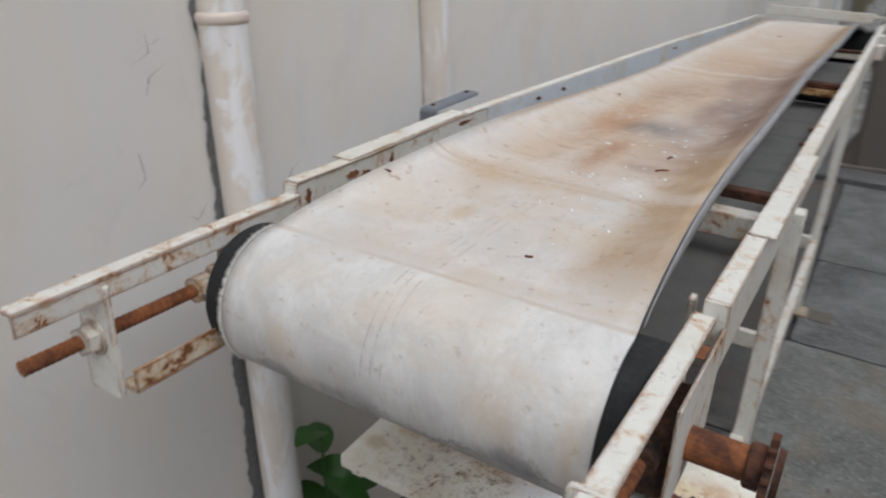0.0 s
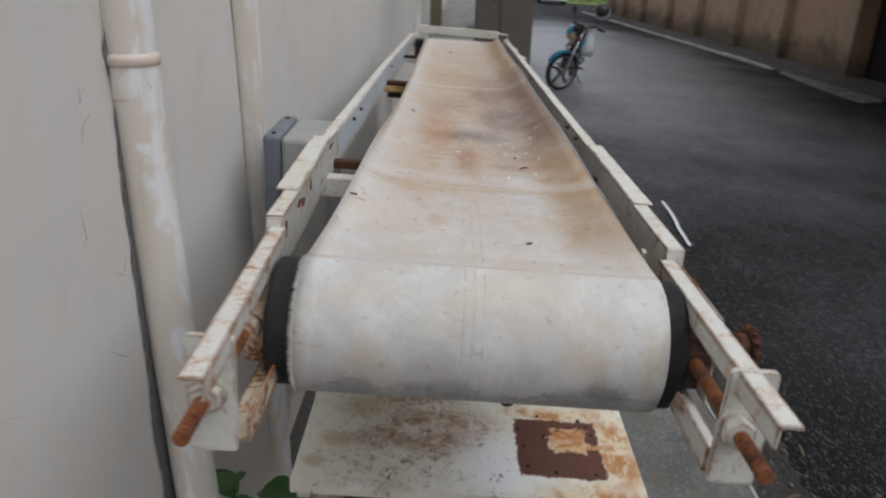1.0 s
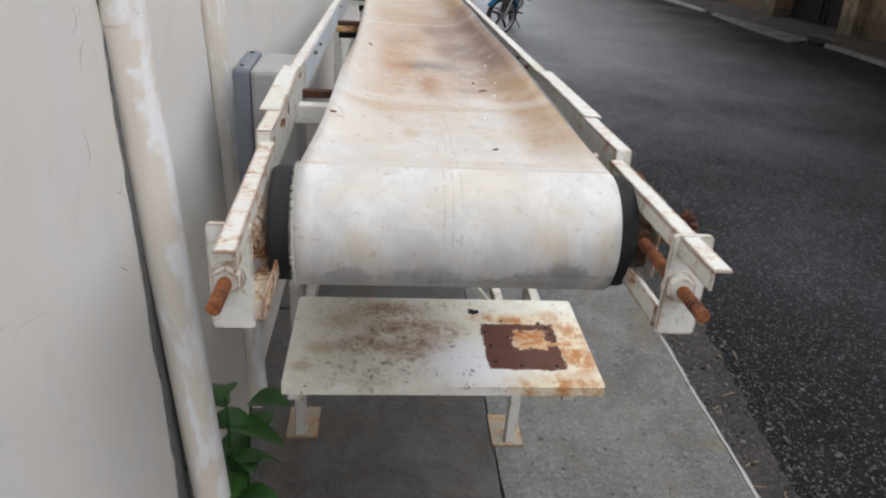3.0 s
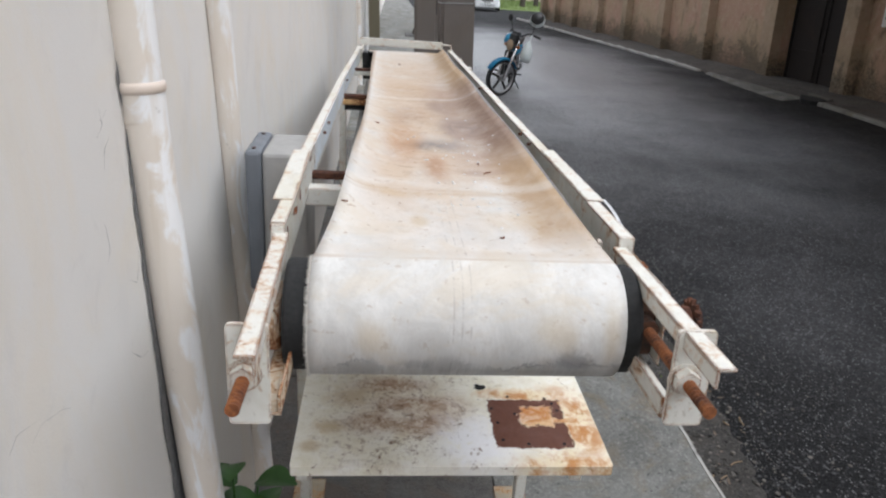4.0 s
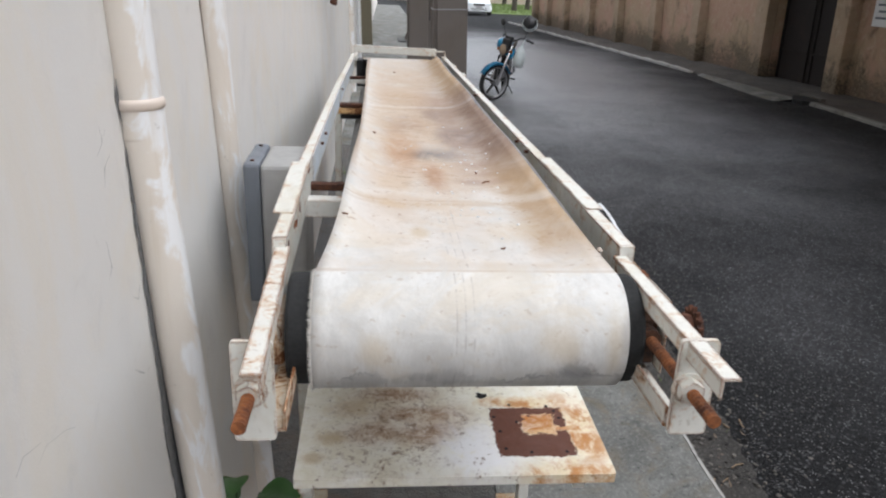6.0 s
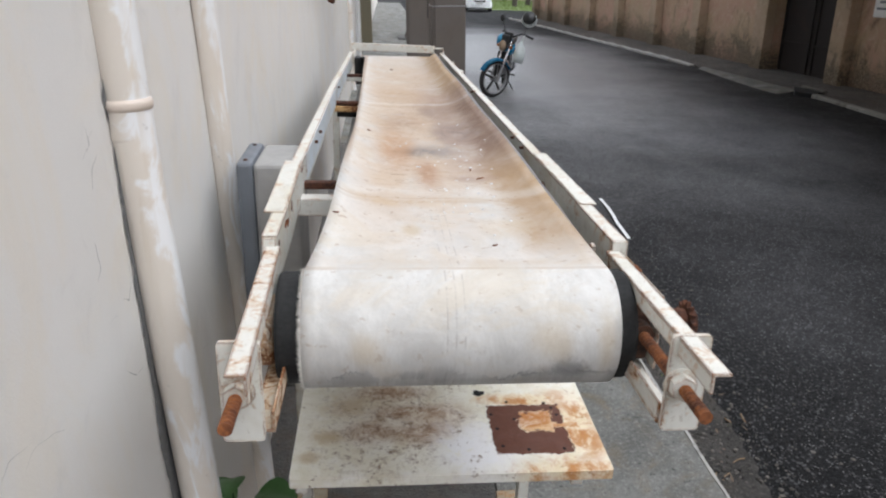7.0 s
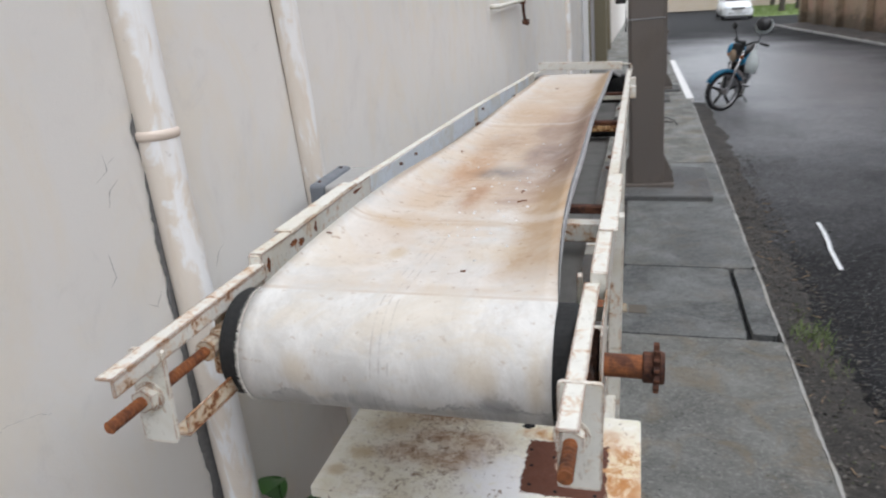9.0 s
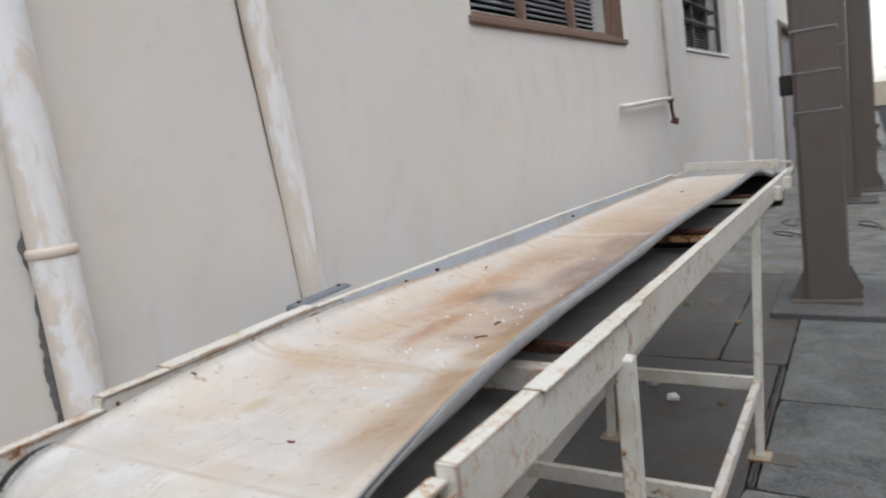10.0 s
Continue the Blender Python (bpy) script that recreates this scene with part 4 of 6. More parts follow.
# water pipe with a tap
t = thing("water_tap", WALL_AT, "white pipe along the wall with rusty riser and tap", "tap")
za = (GRADE @ Vector((-0.165, 6.84, 1.97))).z
part("branch_pipe", tube([(-0.02, 6.92, za), (0.07, 6.92, za), (0.075, 6.97, za), (0.075, 8.2, za + 0.03), (0.075, 8.26, za + 0.03)], 0.019, 12), WHITE_STEEL, t, smooth=True)
part("riser", tube([(0.06, 8.28, za + 0.02), (0.05, 8.27, 4.0), (0.05, 8.25, 6.4)], 0.017, 12), WORN_STEEL, t, "rust-streaked riser", smooth=True)
part("elbow", lathe([(0.0, 0.03), (0.03, 0.026), (0.034, 0.0), (0.03, -0.026), (0, -0.03)], 12, Matrix.Translation((0.065, 8.28, za + 0.02))), RUST, t, smooth=True)
bm = tube([(0.065, 8.29, za), (0.068, 8.3, za - 0.1), (0.075, 8.31, za - 0.16), (0.11, 8.33, za - 0.18)], 0.016, 12)
rod((0.06, 8.3, za - 0.18), (0.1, 8.34, za - 0.2), 0.025, bm=bm)
part("spout", bm, DARK_RUST, t, smooth=True)

# ---- steel columns on plinths ----
def column(x, y, w, dep, plinth, label, bands=(), top=6.5):
    c = thing("steel_column", GRADE @ pose(x, y, fall(y)) @ pose(0, 0, 0, -1.455, -2.006, 0), label, "column", "steel columns along the pavement")
    px0, px1, py0, py1 = plinth
    part("plinth", box(px0, px1, py0, py1, -0.12, 0.055, 0.012), PLINTH, c, "concrete plinth", within=PLACE[c.name] @ pose(0, 0, 0, 1.455, 2.006, 0))
    part("base_plate", box(-w * 0.78, w * 0.78, -dep * 0.75, dep * 0.75, 0.03, 0.075, 0.004), COLUMN, c)
    t = 0.016
    part("flange", box(-w / 2, w / 2, -dep / 2, -dep / 2 + t, 0.07, top, 0.003), COLUMN, c)
    part("flange", box(-w / 2, w / 2, dep / 2 - t, dep / 2, 0.07, top, 0.003), COLUMN, c)
    part("cover_plate", box(-w / 2 + 0.030, w / 2 - 0.006, -dep / 2 - 0.020, -dep / 2, 0.07, top, 0.004), COLUMN, c)
    part("web", box(-w / 2 + 0.004, -w / 2 + 0.018, -dep / 2 + t, dep / 2 - t, 0.07, top), COLUMN, c)
    part("web", box(w / 2 - 0.018, w / 2 - 0.004, -dep / 2 + t, dep / 2 - t, 0.07, top), COLUMN, c)
    for sx in (-1, 1):
        for yy in (-dep / 2 + 0.01, dep / 2 - 0.022):
            bm = bmesh.new()
            q = [(sx * w / 2, yy, 0.075), (sx * (w / 2 + 0.10), yy, 0.075), (sx * (w / 2 + 0.10), yy, 0.11), (sx * (w / 2 + 0.012), yy, 0.30), (sx * w / 2, yy, 0.30)]
            a = [bm.verts.new(p) for p in q]
            e = [bm.verts.new((p[0], p[1] + 0.012, p[2])) for p in q]
            bm.faces.new(a)
            bm.faces.new(e[::-1])
            for k in range(5):
                bm.faces.new((a[k], a[(k + 1) % 5], e[(k + 1) % 5], e[k]))
            bmesh.ops.recalc_face_normals(bm, faces=bm.faces)
            part("gusset", bm, COLUMN, c)
        for yy in (-dep * 0.6, dep * 0.6):
            b = part("anchor_bolt", rod((sx * w * 0.68, yy * 0.6, 0.075), (sx * w * 0.68, yy * 0.6, 0.125), 0.013, seg=8), RUST, c)
            part("nut", rod((sx * w * 0.68, yy * 0.6, 0.076), (sx * w * 0.68, yy * 0.6, 0.096), 0.024, seg=6), RUST, b)
    for z in bands:
        bm = bmesh.new()
        for y0 in (-dep / 2 - 0.027, dep / 2 - 0.002):
            box(-w / 2 - 0.006, w / 2 + 0.006, y0, y0 + 0.006, z, z + 0.012, bm=bm)
        for x0 in (-w / 2 - 0.006, w / 2 + 0.001):
            box(x0, x0 + 0.005, -dep / 2 - 0.023, dep / 2, z, z + 0.012, bm=bm)
        part("wire_tie", bm, ALLOY, c, "thin wire tied round the column")
    return c


col1 = column(1.195, 8.40, 0.35, 0.34, (-0.427, 0.633, -0.54, 0.58), "tall taupe painted steel column on a concrete plinth", (1.72, 2.05, 2.4, 3.2))
# small black lamp and its cable at the back of the column
part("cable_drop", tube([(-0.19, 0.1, 4.0), (-0.2, 0.1, 3.0), (-0.19, 0.12, 2.2), (-0.2, 0.1, 1.6)], 0.008, 6), CABLE, col1)
bm = box(-0.30, -0.19, 0.05, 0.15, 1.88, 2.06, 0.01)
part("junction_box", bm, BLACK, col1)
column(1.13, 14.0, 0.36, 0.36, (-0.2, 0.5, -0.3, 0.3), "taupe steel column further along the pavement", (2.4,))
column(1.46, 15.4, 0.34, 0.36, (-0.3, 0.4, -0.3, 0.3), "taupe steel column near the kerb")
column(1.52, 24.5, 0.34, 0.36, (-0.5, 0.5, -0.5, 0.5), "distant taupe steel column on the pavement")

# low steel frame standing by the kerb further up
f = thing("steel_frame", on_ground(1.38, 17.0), "low dark steel guard frame on a base plate", "guard rail")
part("base_plate", box(-0.35, 0.3, -0.3, 0.3, 0.0, 0.05), BLACK, f)
for x in (-0.25, 0.22):
    part("post", box(x - 0.04, x + 0.04, -0.05, 0.05, 0.05, 1.05, 0.005), COLUMN, f)
part("top_rail", bar((-0.3, 0, 1.08), (0.3, 0, 1.0), 0.12, 0.08, 0.006), COLUMN, f)

# ---- far side of the road ----
R_AT = GRADE @ Vector((10.0, 13.6, 0))
RIGHT = pose(R_AT.x, R_AT.y, 0, 0, 0, 2.93)
FAR_PAVE = GRADE @ pose(10.0, 13.6, 0, 0, 0, 2.93)
bm = bmesh.new()
rows = [[bm.verts.new((x, y, z + fall(13.6 + y))) for x, z in ((-1.37, -0.3), (-1.37, 0.0 if not -0.2 < y < 4.9 else -0.05), (-0.7, 0.01), (0.6, 0.03))] for y in (-30, -10, -0.3, -0.1, 1, 2, 3, 4, 4.8, 5.1, 8, 14, 20, 25.5)]
for a, c in zip(rows, rows[1:]):
    for j in range(3):
        bm.faces.new((a[j], a[j + 1], c[j + 1], c[j]))
solo("far_pavement", bm, FAR_PAVING_SHADE, FAR_PAVE, "grey worn pavement across the road, toned for shade", "pavement", kind="structure")
far_kerb = thing("far_kerb", FAR_PAVE, "whitewashed broken kerb stones across the road", "kerb", kind="structure")
rnd = random.Random(4)
for k in range(32):
    y = -6.0 + k * 1.0
    if not -0.5 < y < 4.6:
        f0 = fall(13.6 + y + 0.5)
        part("kerb_stone", box(-1.50 + rnd.uniform(-0.012, 0.012), -1.36, y, y + 0.985, f0 - 0.3, f0 + 0.012 + rnd.uniform(-0.012, 0.006), 0.018), KERB if y > 2.0 else BROKEN_KERB if y > -3.2 else MOSSY_KERB, far_kerb)
GATE_Y = (1.50, 3.95)
# unseen wall behind the camera, added to hold light off the near end
solo("south_shade_wall", box(-0.4, 11.5, -8.3, -8.0, -1.0, 4.0), RIGHT_TRIM, GRADE, "unseen sandy wall added behind to cut light", "wall", kind="structure")
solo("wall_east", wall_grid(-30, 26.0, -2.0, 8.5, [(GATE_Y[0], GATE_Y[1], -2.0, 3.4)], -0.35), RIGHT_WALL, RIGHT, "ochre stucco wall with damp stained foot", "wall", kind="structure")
for y0, y1, dx in ((GATE_Y[1], GATE_Y[1] + 0.50, 0.26), (GATE_Y[0] - 0.45, GATE_Y[0], 0.26), (7.32, 7.77, 0.26), (10.3, 10.75, 0.26), (13.6, 14.05, 0.26), (16.75, 17.2, 0.26), (20.2, 20.65, 0.26), (23.1, 23.55, 0.26), (25.55, 26.0, 0.26), (-3.0, -2.5, 0.26)):
    solo("pilaster", box(-dx, 0.0, y0, y1, -2.0, 8.5, 0.015), RIGHT_TRIM, RIGHT, "sandy stucco pilaster on the ochre wall", "pilaster", "pilasters of the ochre wall", kind="structure")
g = thing("gate_1", RIGHT, "dark brown sheet metal gate set back in the wall", "gate", kind="structure")
for k in range(2):
    a = GATE_Y[0] + k * 1.225
    leaf = part("gate_leaf", box(0.2, 0.24, a + 0.005, a + 1.22, -0.4, 3.4, 0.005), GATE, g)
    for z in (0.6, 1.9, 3.1):
        part("rail", box(0.17, 0.2, a + 0.05, a + 1.17, z, z + 0.06), GATE, leaf)
    for y in (a + 0.06, a + 1.10):
        part("stile", box(0.165, 0.198, y, y + 0.06, -0.4, 3.4), GATE, leaf)
nb = thing("notice_board", RIGHT, "small pale enamel notice plate on the ochre wall", "sign")
part("plate", box(-0.03, 0.0, 0.20, 0.68, 1.36, 1.96, 0.01), KERB_WHITE, nb)
for k, w in enumerate((0.3, 0.24, 0.28)):
    part("text_bar", box(-0.034, -0.03, 0.30, 0.30 + w, 1.5 + 0.12 * k, 1.54 + 0.12 * k), BLUE_GREY, nb)

# unseen slab added to shade the gate; worn concrete apron and drain in front
solo("gate_shade_slab", box(-3.6, 0.0, -12.0, 3.9, 3.7, 3.85, 0.01), RIGHT_TRIM, RIGHT, "unseen sandy slab added to shade the gate side", "canopy", kind="structure")
bm = bmesh.new()
rim = [(-1.46, 0.62), (-1.93, 0.45), (-1.95, 0.9), (-1.86, 2.0), (-1.70, 3.2), (-1.52, 4.5), (-1.40, 4.5)]
low = [bm.verts.new((x, y, -0.058 + fall(13.6 + y))) for x, y in rim[1:6]]
top = [bm.verts.new((-1.36, y, -0.012 + fall(13.6 + y))) for y in (0.55, 1.0, 2.1, 3.2, 4.55)]
for j in range(4):
    bm.faces.new((low[j], top[j], top[j + 1], low[j + 1]))
bmesh.ops.recalc_face_normals(bm, faces=bm.faces)
solo("driveway_apron", bm, PALE_PAVING, FAR_PAVE, "cracked grey concrete apron sloping from gate to road", "apron", kind="structure")
drain = thing("storm_drain", FAR_PAVE, "storm drain broken into the kerb, its shaded mouth a dark slab", "drain", kind="structure")
# solid dark slab painted in place of the shade inside the mouth
part("drain_mouth_shade", slab([(-1.62, 0.02), (-1.50, -0.03), (-1.33, 0.05), (-1.16, 0.22), (-1.22, 0.55), (-1.38, 0.72), (-1.52, 0.50), (-1.66, 0.26)], -0.3, 0.004), JOINT, drain)
part("drain_rim", bar((-1.14, 0.10, 0.01), (-1.17, 0.75, 0.01), 0.10, 0.06, 0.01), MOSSY_KERB, drain, "mossy broken rim")

# gatehouse, car, lawn and trees at the end
gh = thing("gatehouse", on_ground(5.6, 68), "small white gatehouse with cream dado and flat roof", "house")
part("wall", wall_grid(-2.7, 2.7, 0, 2.9, [(-1.6, -0.6, 1.2, 2.2), (0.6, 2.0, 1.3, 2.1)], 0.25), HOUSE_WHITE, gh, within=PLACE[gh.name] @ pose(0, 0, 0, 0, 0, -90))
part("dado", box(-2.75, 2.75, -0.06, -0.01, 0, 1.05), HOUSE_CREAM, gh)
part("wall", box(-2.7, 2.7, 0.25, 4, 0, 2.9), HOUSE_WHITE, gh)
part("roof", box(-3.0, 3.0, -0.4, 4.3, 2.9, 3.1), HOUSE_WHITE, gh)
for a, c, lo, hi in ((-1.6, -0.6, 1.2, 2.2), (0.6, 2.0, 1.3, 2.1)):
    wdw = part("window", box(a, c, 0.08, 0.12, lo, hi), GLASS, gh)
    part("window_frame", bar(((a + c) / 2, 0.06, lo), ((a + c) / 2, 0.06, hi), 0.05, 0.04), BLACK, wdw)
hs = thing("house", on_ground(12.5, 84), "distant cream house with a tiled pitched roof", "house")
part("wall", box(-6, 6, 0, 6, 0, 3.4), HOUSE_CREAM, hs)
bm = bmesh.new()
q = [(-6.5, -0.6, 3.3), (6.5, -0.6, 3.3), (6.5, 6.6, 3.3), (-6.5, 6.6, 3.3), (-6.5, 3, 5.2), (6.5, 3, 5.2)]
vs = [bm.verts.new(p) for p in q]
for idx in ((0, 1, 5, 4), (2, 3, 4, 5), (1, 2, 5), (3, 0, 4), (3, 2, 1, 0)):
    bm.faces.new([vs[i] for i in idx])
part("roof", bm, TILE, hs)
solo("boundary_wall", box(-30, 40, 0, 0.2, -1, 2.0), HOUSE_CREAM, on_ground(2, 76), "pale boundary wall across the end of the road", "wall", kind="structure")


def tree(x, y, h, crown_r, seed, leaves=1500, leaf=0.16):
    rnd = random.Random(seed)
    t = thing("tree", on_ground(x, y), "dark green broadleaf tree with a bare dark trunk", "tree", "trees on the lawn")
    bm = tube([(0, 0, -0.2), (0.05, 0.02, h * 0.25), (0.1, 0, h * 0.5), (0.12, 0.1, h * 0.75)], [0.22, 0.17, 0.13, 0.05], 10)
    for k in range(7):
        a, z = rnd.uniform(0, 6.28), h * rnd.uniform(0.4, 0.65)
        tube([(0.1, 0, z), (0.1 + math.cos(a) * crown_r * 0.4, math.sin(a) * crown_r * 0.4, z + h * 0.14), (0.1 + math.cos(a) * crown_r * 0.8, math.sin(a) * crown_r * 0.8, z + h * 0.22)], [0.07, 0.05, 0.02], 6, bm)
    part("trunk", bm, BARK, t)
    verts, faces = [], []
    clumps = [(Vector((rnd.gauss(0, crown_r * 0.45), rnd.gauss(0, crown_r * 0.45), h * 0.72 + rnd.gauss(0, h * 0.13))), rnd.uniform(0.35, 0.8)) for _ in range(26)]
    for _ in range(leaves):
        c, r = rnd.choice(clumps)
        p = c + Vector((rnd.gauss(0, r * 0.5), rnd.gauss(0, r * 0.5), rnd.gauss(0, r * 0.4)))
        a = Vector((rnd.uniform(-1, 1), rnd.uniform(-1, 1), rnd.uniform(-1, 1))).normalized() * leaf
        e = a.orthogonal().normalized() * leaf * 0.5
        n = len(verts)
        verts += [p - a, p + e, p + a, p - e]
        faces.append((n, n + 1, n + 2, n + 3))
    me = bpy.data.meshes.new("crown")
    me.from_pydata(verts, [], faces)
    me.materials.append(CROWN)
    ob = new("crown", me)
    ob.parent = t
    return t


for k, (x, y, h, r) in enumerate(((10.6, 57, 6.5, 2.2), (12.2, 60, 7, 2.6), (14.5, 66, 8, 3.0), (17, 60, 7, 2.8), (20, 75, 9, 3.5), (12.5, 73, 8, 3))):
    tree(x, y, h, r, 40 + k)
verts, faces = [], []
rnd = random.Random(11)
for _ in range(9000):
    x, y = rnd.uniform(7.9, 24), rnd.uniform(50.5, 74)
    z = -0.05 + fall(y)
    h, a = rnd.uniform(0.05, 0.16), rnd.uniform(0, 6.28)
    dx, dy = 0.05 * math.cos(a), 0.05 * math.sin(a)
    n = len(verts)
    verts += [(x - dx, y - dy, z), (x + dx, y + dy, z), (x + rnd.uniform(-0.04, 0.04), y, z + h)]
    faces.append((n, n + 1, n + 2))
me = bpy.data.meshes.new("lawn_grass")
me.from_pydata(verts, [], faces)
me.materials.append(GRASS)
ob = tagged(new("lawn_grass", me), "bright green mown lawn grass", "grass", kind="stuff")
ob.matrix_world = GRADE
bm = bmesh.new()
vs = [bm.verts.new((x, y, -0.03 + fall(y))) for x, y in ((7.7, 50), (26, 50), (26, 75), (7.7, 75))]
bm.faces.new(vs)
solo("lawn", bm, GRASS, GRADE, "bright green lawn beyond the road", "lawn", kind="structure")
# ---- the belt conveyor ----
RUN = GRADE @ pose(0.585, 2.13, 1.605, -2.548, 0, 0)   # along the rails: x across, y along, z up from the rails' top
LEVEL = GRADE
conveyor = thing("belt_conveyor", on_ground(0.565, 4.2), "old off-white steel belt conveyor with a stained white belt", "conveyor")
DRUM_Y, DRUM_Z, DRUM_R, TAIL_Y = -0.15, -0.1417, 0.13, 4.98


def ease(x):
    x = max(0.0, min(1.0, x))
    return x * x * (3 - 2 * x)


def sides(v):
    """The belt's two edges across and their lift: flat on the drums, curled up between them."""
    d = max(0.0, v + 0.15)
    tail = ease((TAIL_Y - 0.05 - v) / 0.6)
    near = (1 - math.exp(-d / 0.15)) * tail
    mid = ease(v / 1.6) * (1 - ease((v - 1.6) / 3.0)) * tail
    lo = -0.317 + 0.044 * near + 0.016 * mid
    hi = 0.338 - (0.040 * (1 - math.exp(-d / 0.35)) + 0.016 * ease(v / 2.0)) * tail
    return lo, hi, 0.058 * near * (1 - 0.42 * ease((v - 0.4) / 1.6)), 0.072 * (1 - math.exp(-d / 0.65)) * tail, tail


def trough(u, v):
    """How the belt sags in the middle and curls at its edges, between the drums."""
    lo, hi, left, right, tail = sides(v)
    s = 2 * (u - lo) / (hi - lo) - 1
    t = ease((v + 0.14) / 0.8) * tail
    wave = 0.0035 * math.sin(v * 3.1 + s) * s * s + 0.004 * noise.noise((u * 4, v * 1.1, 3))
    curl = left * max(0.0, -s) ** 4 + right * (max(0.0, s - 0.45) / 0.55) ** 1.9
    return t * (0.006 + wave) + curl


def belt_path():
    """(y, z, kind) round the loop, on the outer face, from under the drum over the top."""
    out = []
    for k in range(25):
        a = radians(-95 - 175 * k / 24)
        out.append((DRUM_Y + DRUM_R * math.cos(a), DRUM_Z + DRUM_R * math.sin(a)))
    n = 110
    for k in range(1, n):
        v = DRUM_Y + (TAIL_Y - DRUM_Y) * k / n
        out.append((v, DRUM_Z + DRUM_R))
    for k in range(17):
        a = radians(90 - 180 * k / 16)
        out.append((TAIL_Y + DRUM_R * math.cos(a), DRUM_Z + DRUM_R * math.sin(a)))
    for k in range(1, 40):
        v = TAIL_Y + (DRUM_Y - TAIL_Y) * k / 40
        out.append((v, DRUM_Z - DRUM_R + 0.095 * ease(min(k, 40 - k) / 7)))
    return out


def belt_mesh():
    bm = bmesh.new()
    loop = belt_path()
    nu = 22
    outer, inner = [], []
    for k, (v, w) in enumerate(loop):
        p, q = Vector(loop[k - 1]), Vector(loop[(k + 1) % len(loop)])
        d = (q - p).normalized()
        nrm = Vector((-d.y, d.x))
        top = 24 <= k < 24 + 110
        ro, ri = [], []
        for i in range(nu + 1):
            lo, hi = sides(v)[:2] if top else (-0.317, 0.338)
            u = lo + (hi - lo) * i / nu + 0.005 * noise.noise((v * 1.3, w * 3, 9)) * (1 if i > nu / 2 else 0.6)
            lift = trough(u, v) if top else 0.0
            o = Vector((u, v, w + lift))
            ro.append(bm.verts.new(o))
            ri.append(bm.verts.new((u, v - nrm.x * 0.009, w + lift - nrm.y * 0.009)))
        outer.append(ro)
        inner.append(ri)
    n = len(loop)
    for k in range(n):
        a, c, e, g = outer[k], outer[(k + 1) % n], inner[k], inner[(k + 1) % n]
        for i in range(nu):
            bm.faces.new((a[i], a[i + 1], c[i + 1], c[i])).material_index = 0 if k < 145 else 1
            bm.faces.new((e[i], g[i], g[i + 1], e[i + 1])).material_index = 1
        bm.faces.new((a[0], c[0], g[0], e[0])).material_index = 2
        bm.faces.new((a[nu], e[nu], g[nu], c[nu])).material_index = 2
    bmesh.ops.recalc_face_normals(bm, faces=bm.faces)
    return bm


part("belt", belt_mesh(), [BELT, BELT_UNDER, BELT_EDGE], conveyor, "off-white fabric belt with tan, orange and grey stains", within=RUN, smooth=True)
# the thick grey lip along the edge away from the wall
bm = bmesh.new()
rows = []
for k in range(140):
    v = -0.10 + (TAIL_Y - 0.05) * k / 139
    hi = sides(v)[1]
    x, z = hi + 0.0035 + 0.004 * ease((v - 0.2) / 0.8) + 0.003 * noise.noise((v * 1.3, 0, 9)), DRUM_Z + DRUM_R + trough(hi, v) - 0.010
    grow = 0.25 + 0.75 * ease((v + 0.1) / 0.4)
    rx, rz = (0.0042 + 0.0045 * ease((v - 0.2) / 0.8)) * grow, (0.0165 + 0.005 * noise.noise((v * 3, 5, 0))) * grow
    rows.append([bm.verts.new((x + rx * math.cos(q * 0.7854), v, z - rz * 0.4 + rz * math.sin(q * 0.7854))) for q in range(8)])
for p, q in zip(rows, rows[1:]):
    for j in range(8):
        bm.faces.new((p[j], p[(j + 1) % 8], q[(j + 1) % 8], q[j]))
bm.faces.new(rows[0])
bm.faces.new(rows[-1][::-1])
bmesh.ops.recalc_face_normals(bm, faces=bm.faces)
part("belt_lip", bm, BELT_EDGE, conveyor, "thick grey worn lip of the belt", within=RUN, smooth=True)
# frayed threads along one edge where it goes round the drum
bm = bmesh.new()
rnd = random.Random(21)
for k in range(1000):
    a = radians(-100 - 175 * rnd.random())
    r = DRUM_R + 0.001
    y, z = DRUM_Y + r * math.cos(a), DRUM_Z + r * math.sin(a)
    ln = 0.002 + 0.009 * rnd.random() ** 1.6
    s, jy, jz = 0.0007, rnd.uniform(-0.005, 0.005), rnd.uniform(-0.005, 0.005)
    p = [bm.verts.new(c) for c in ((-0.315, y - s, z), (-0.315, y + s, z), (-0.315 - ln, y + jy, z + jz), (-0.315, y, z + s * 2))]
    bm.faces.new((p[0], p[1], p[2]))
    bm.faces.new((p[1], p[3], p[2]))
part("frayed_edge", bm, FIBRE, conveyor, "frayed white threads along the belt's edge", within=RUN)

# drums and axle
def drum(y, name):
    m = Matrix.Translation((0, y, DRUM_Z)) @ pose(0, 0, 0, 0, 90, 0)
    r = DRUM_R - 0.0095
    return lathe([(0.03, -0.359), (r * 0.8, -0.359), (r * 0.82, -0.369), (r - 0.004, -0.369), (r, -0.362), (r, 0.372), (r - 0.004, 0.379), (r * 0.82, 0.379), (r * 0.8, 0.369), (0.03, 0.369)], 56, m)


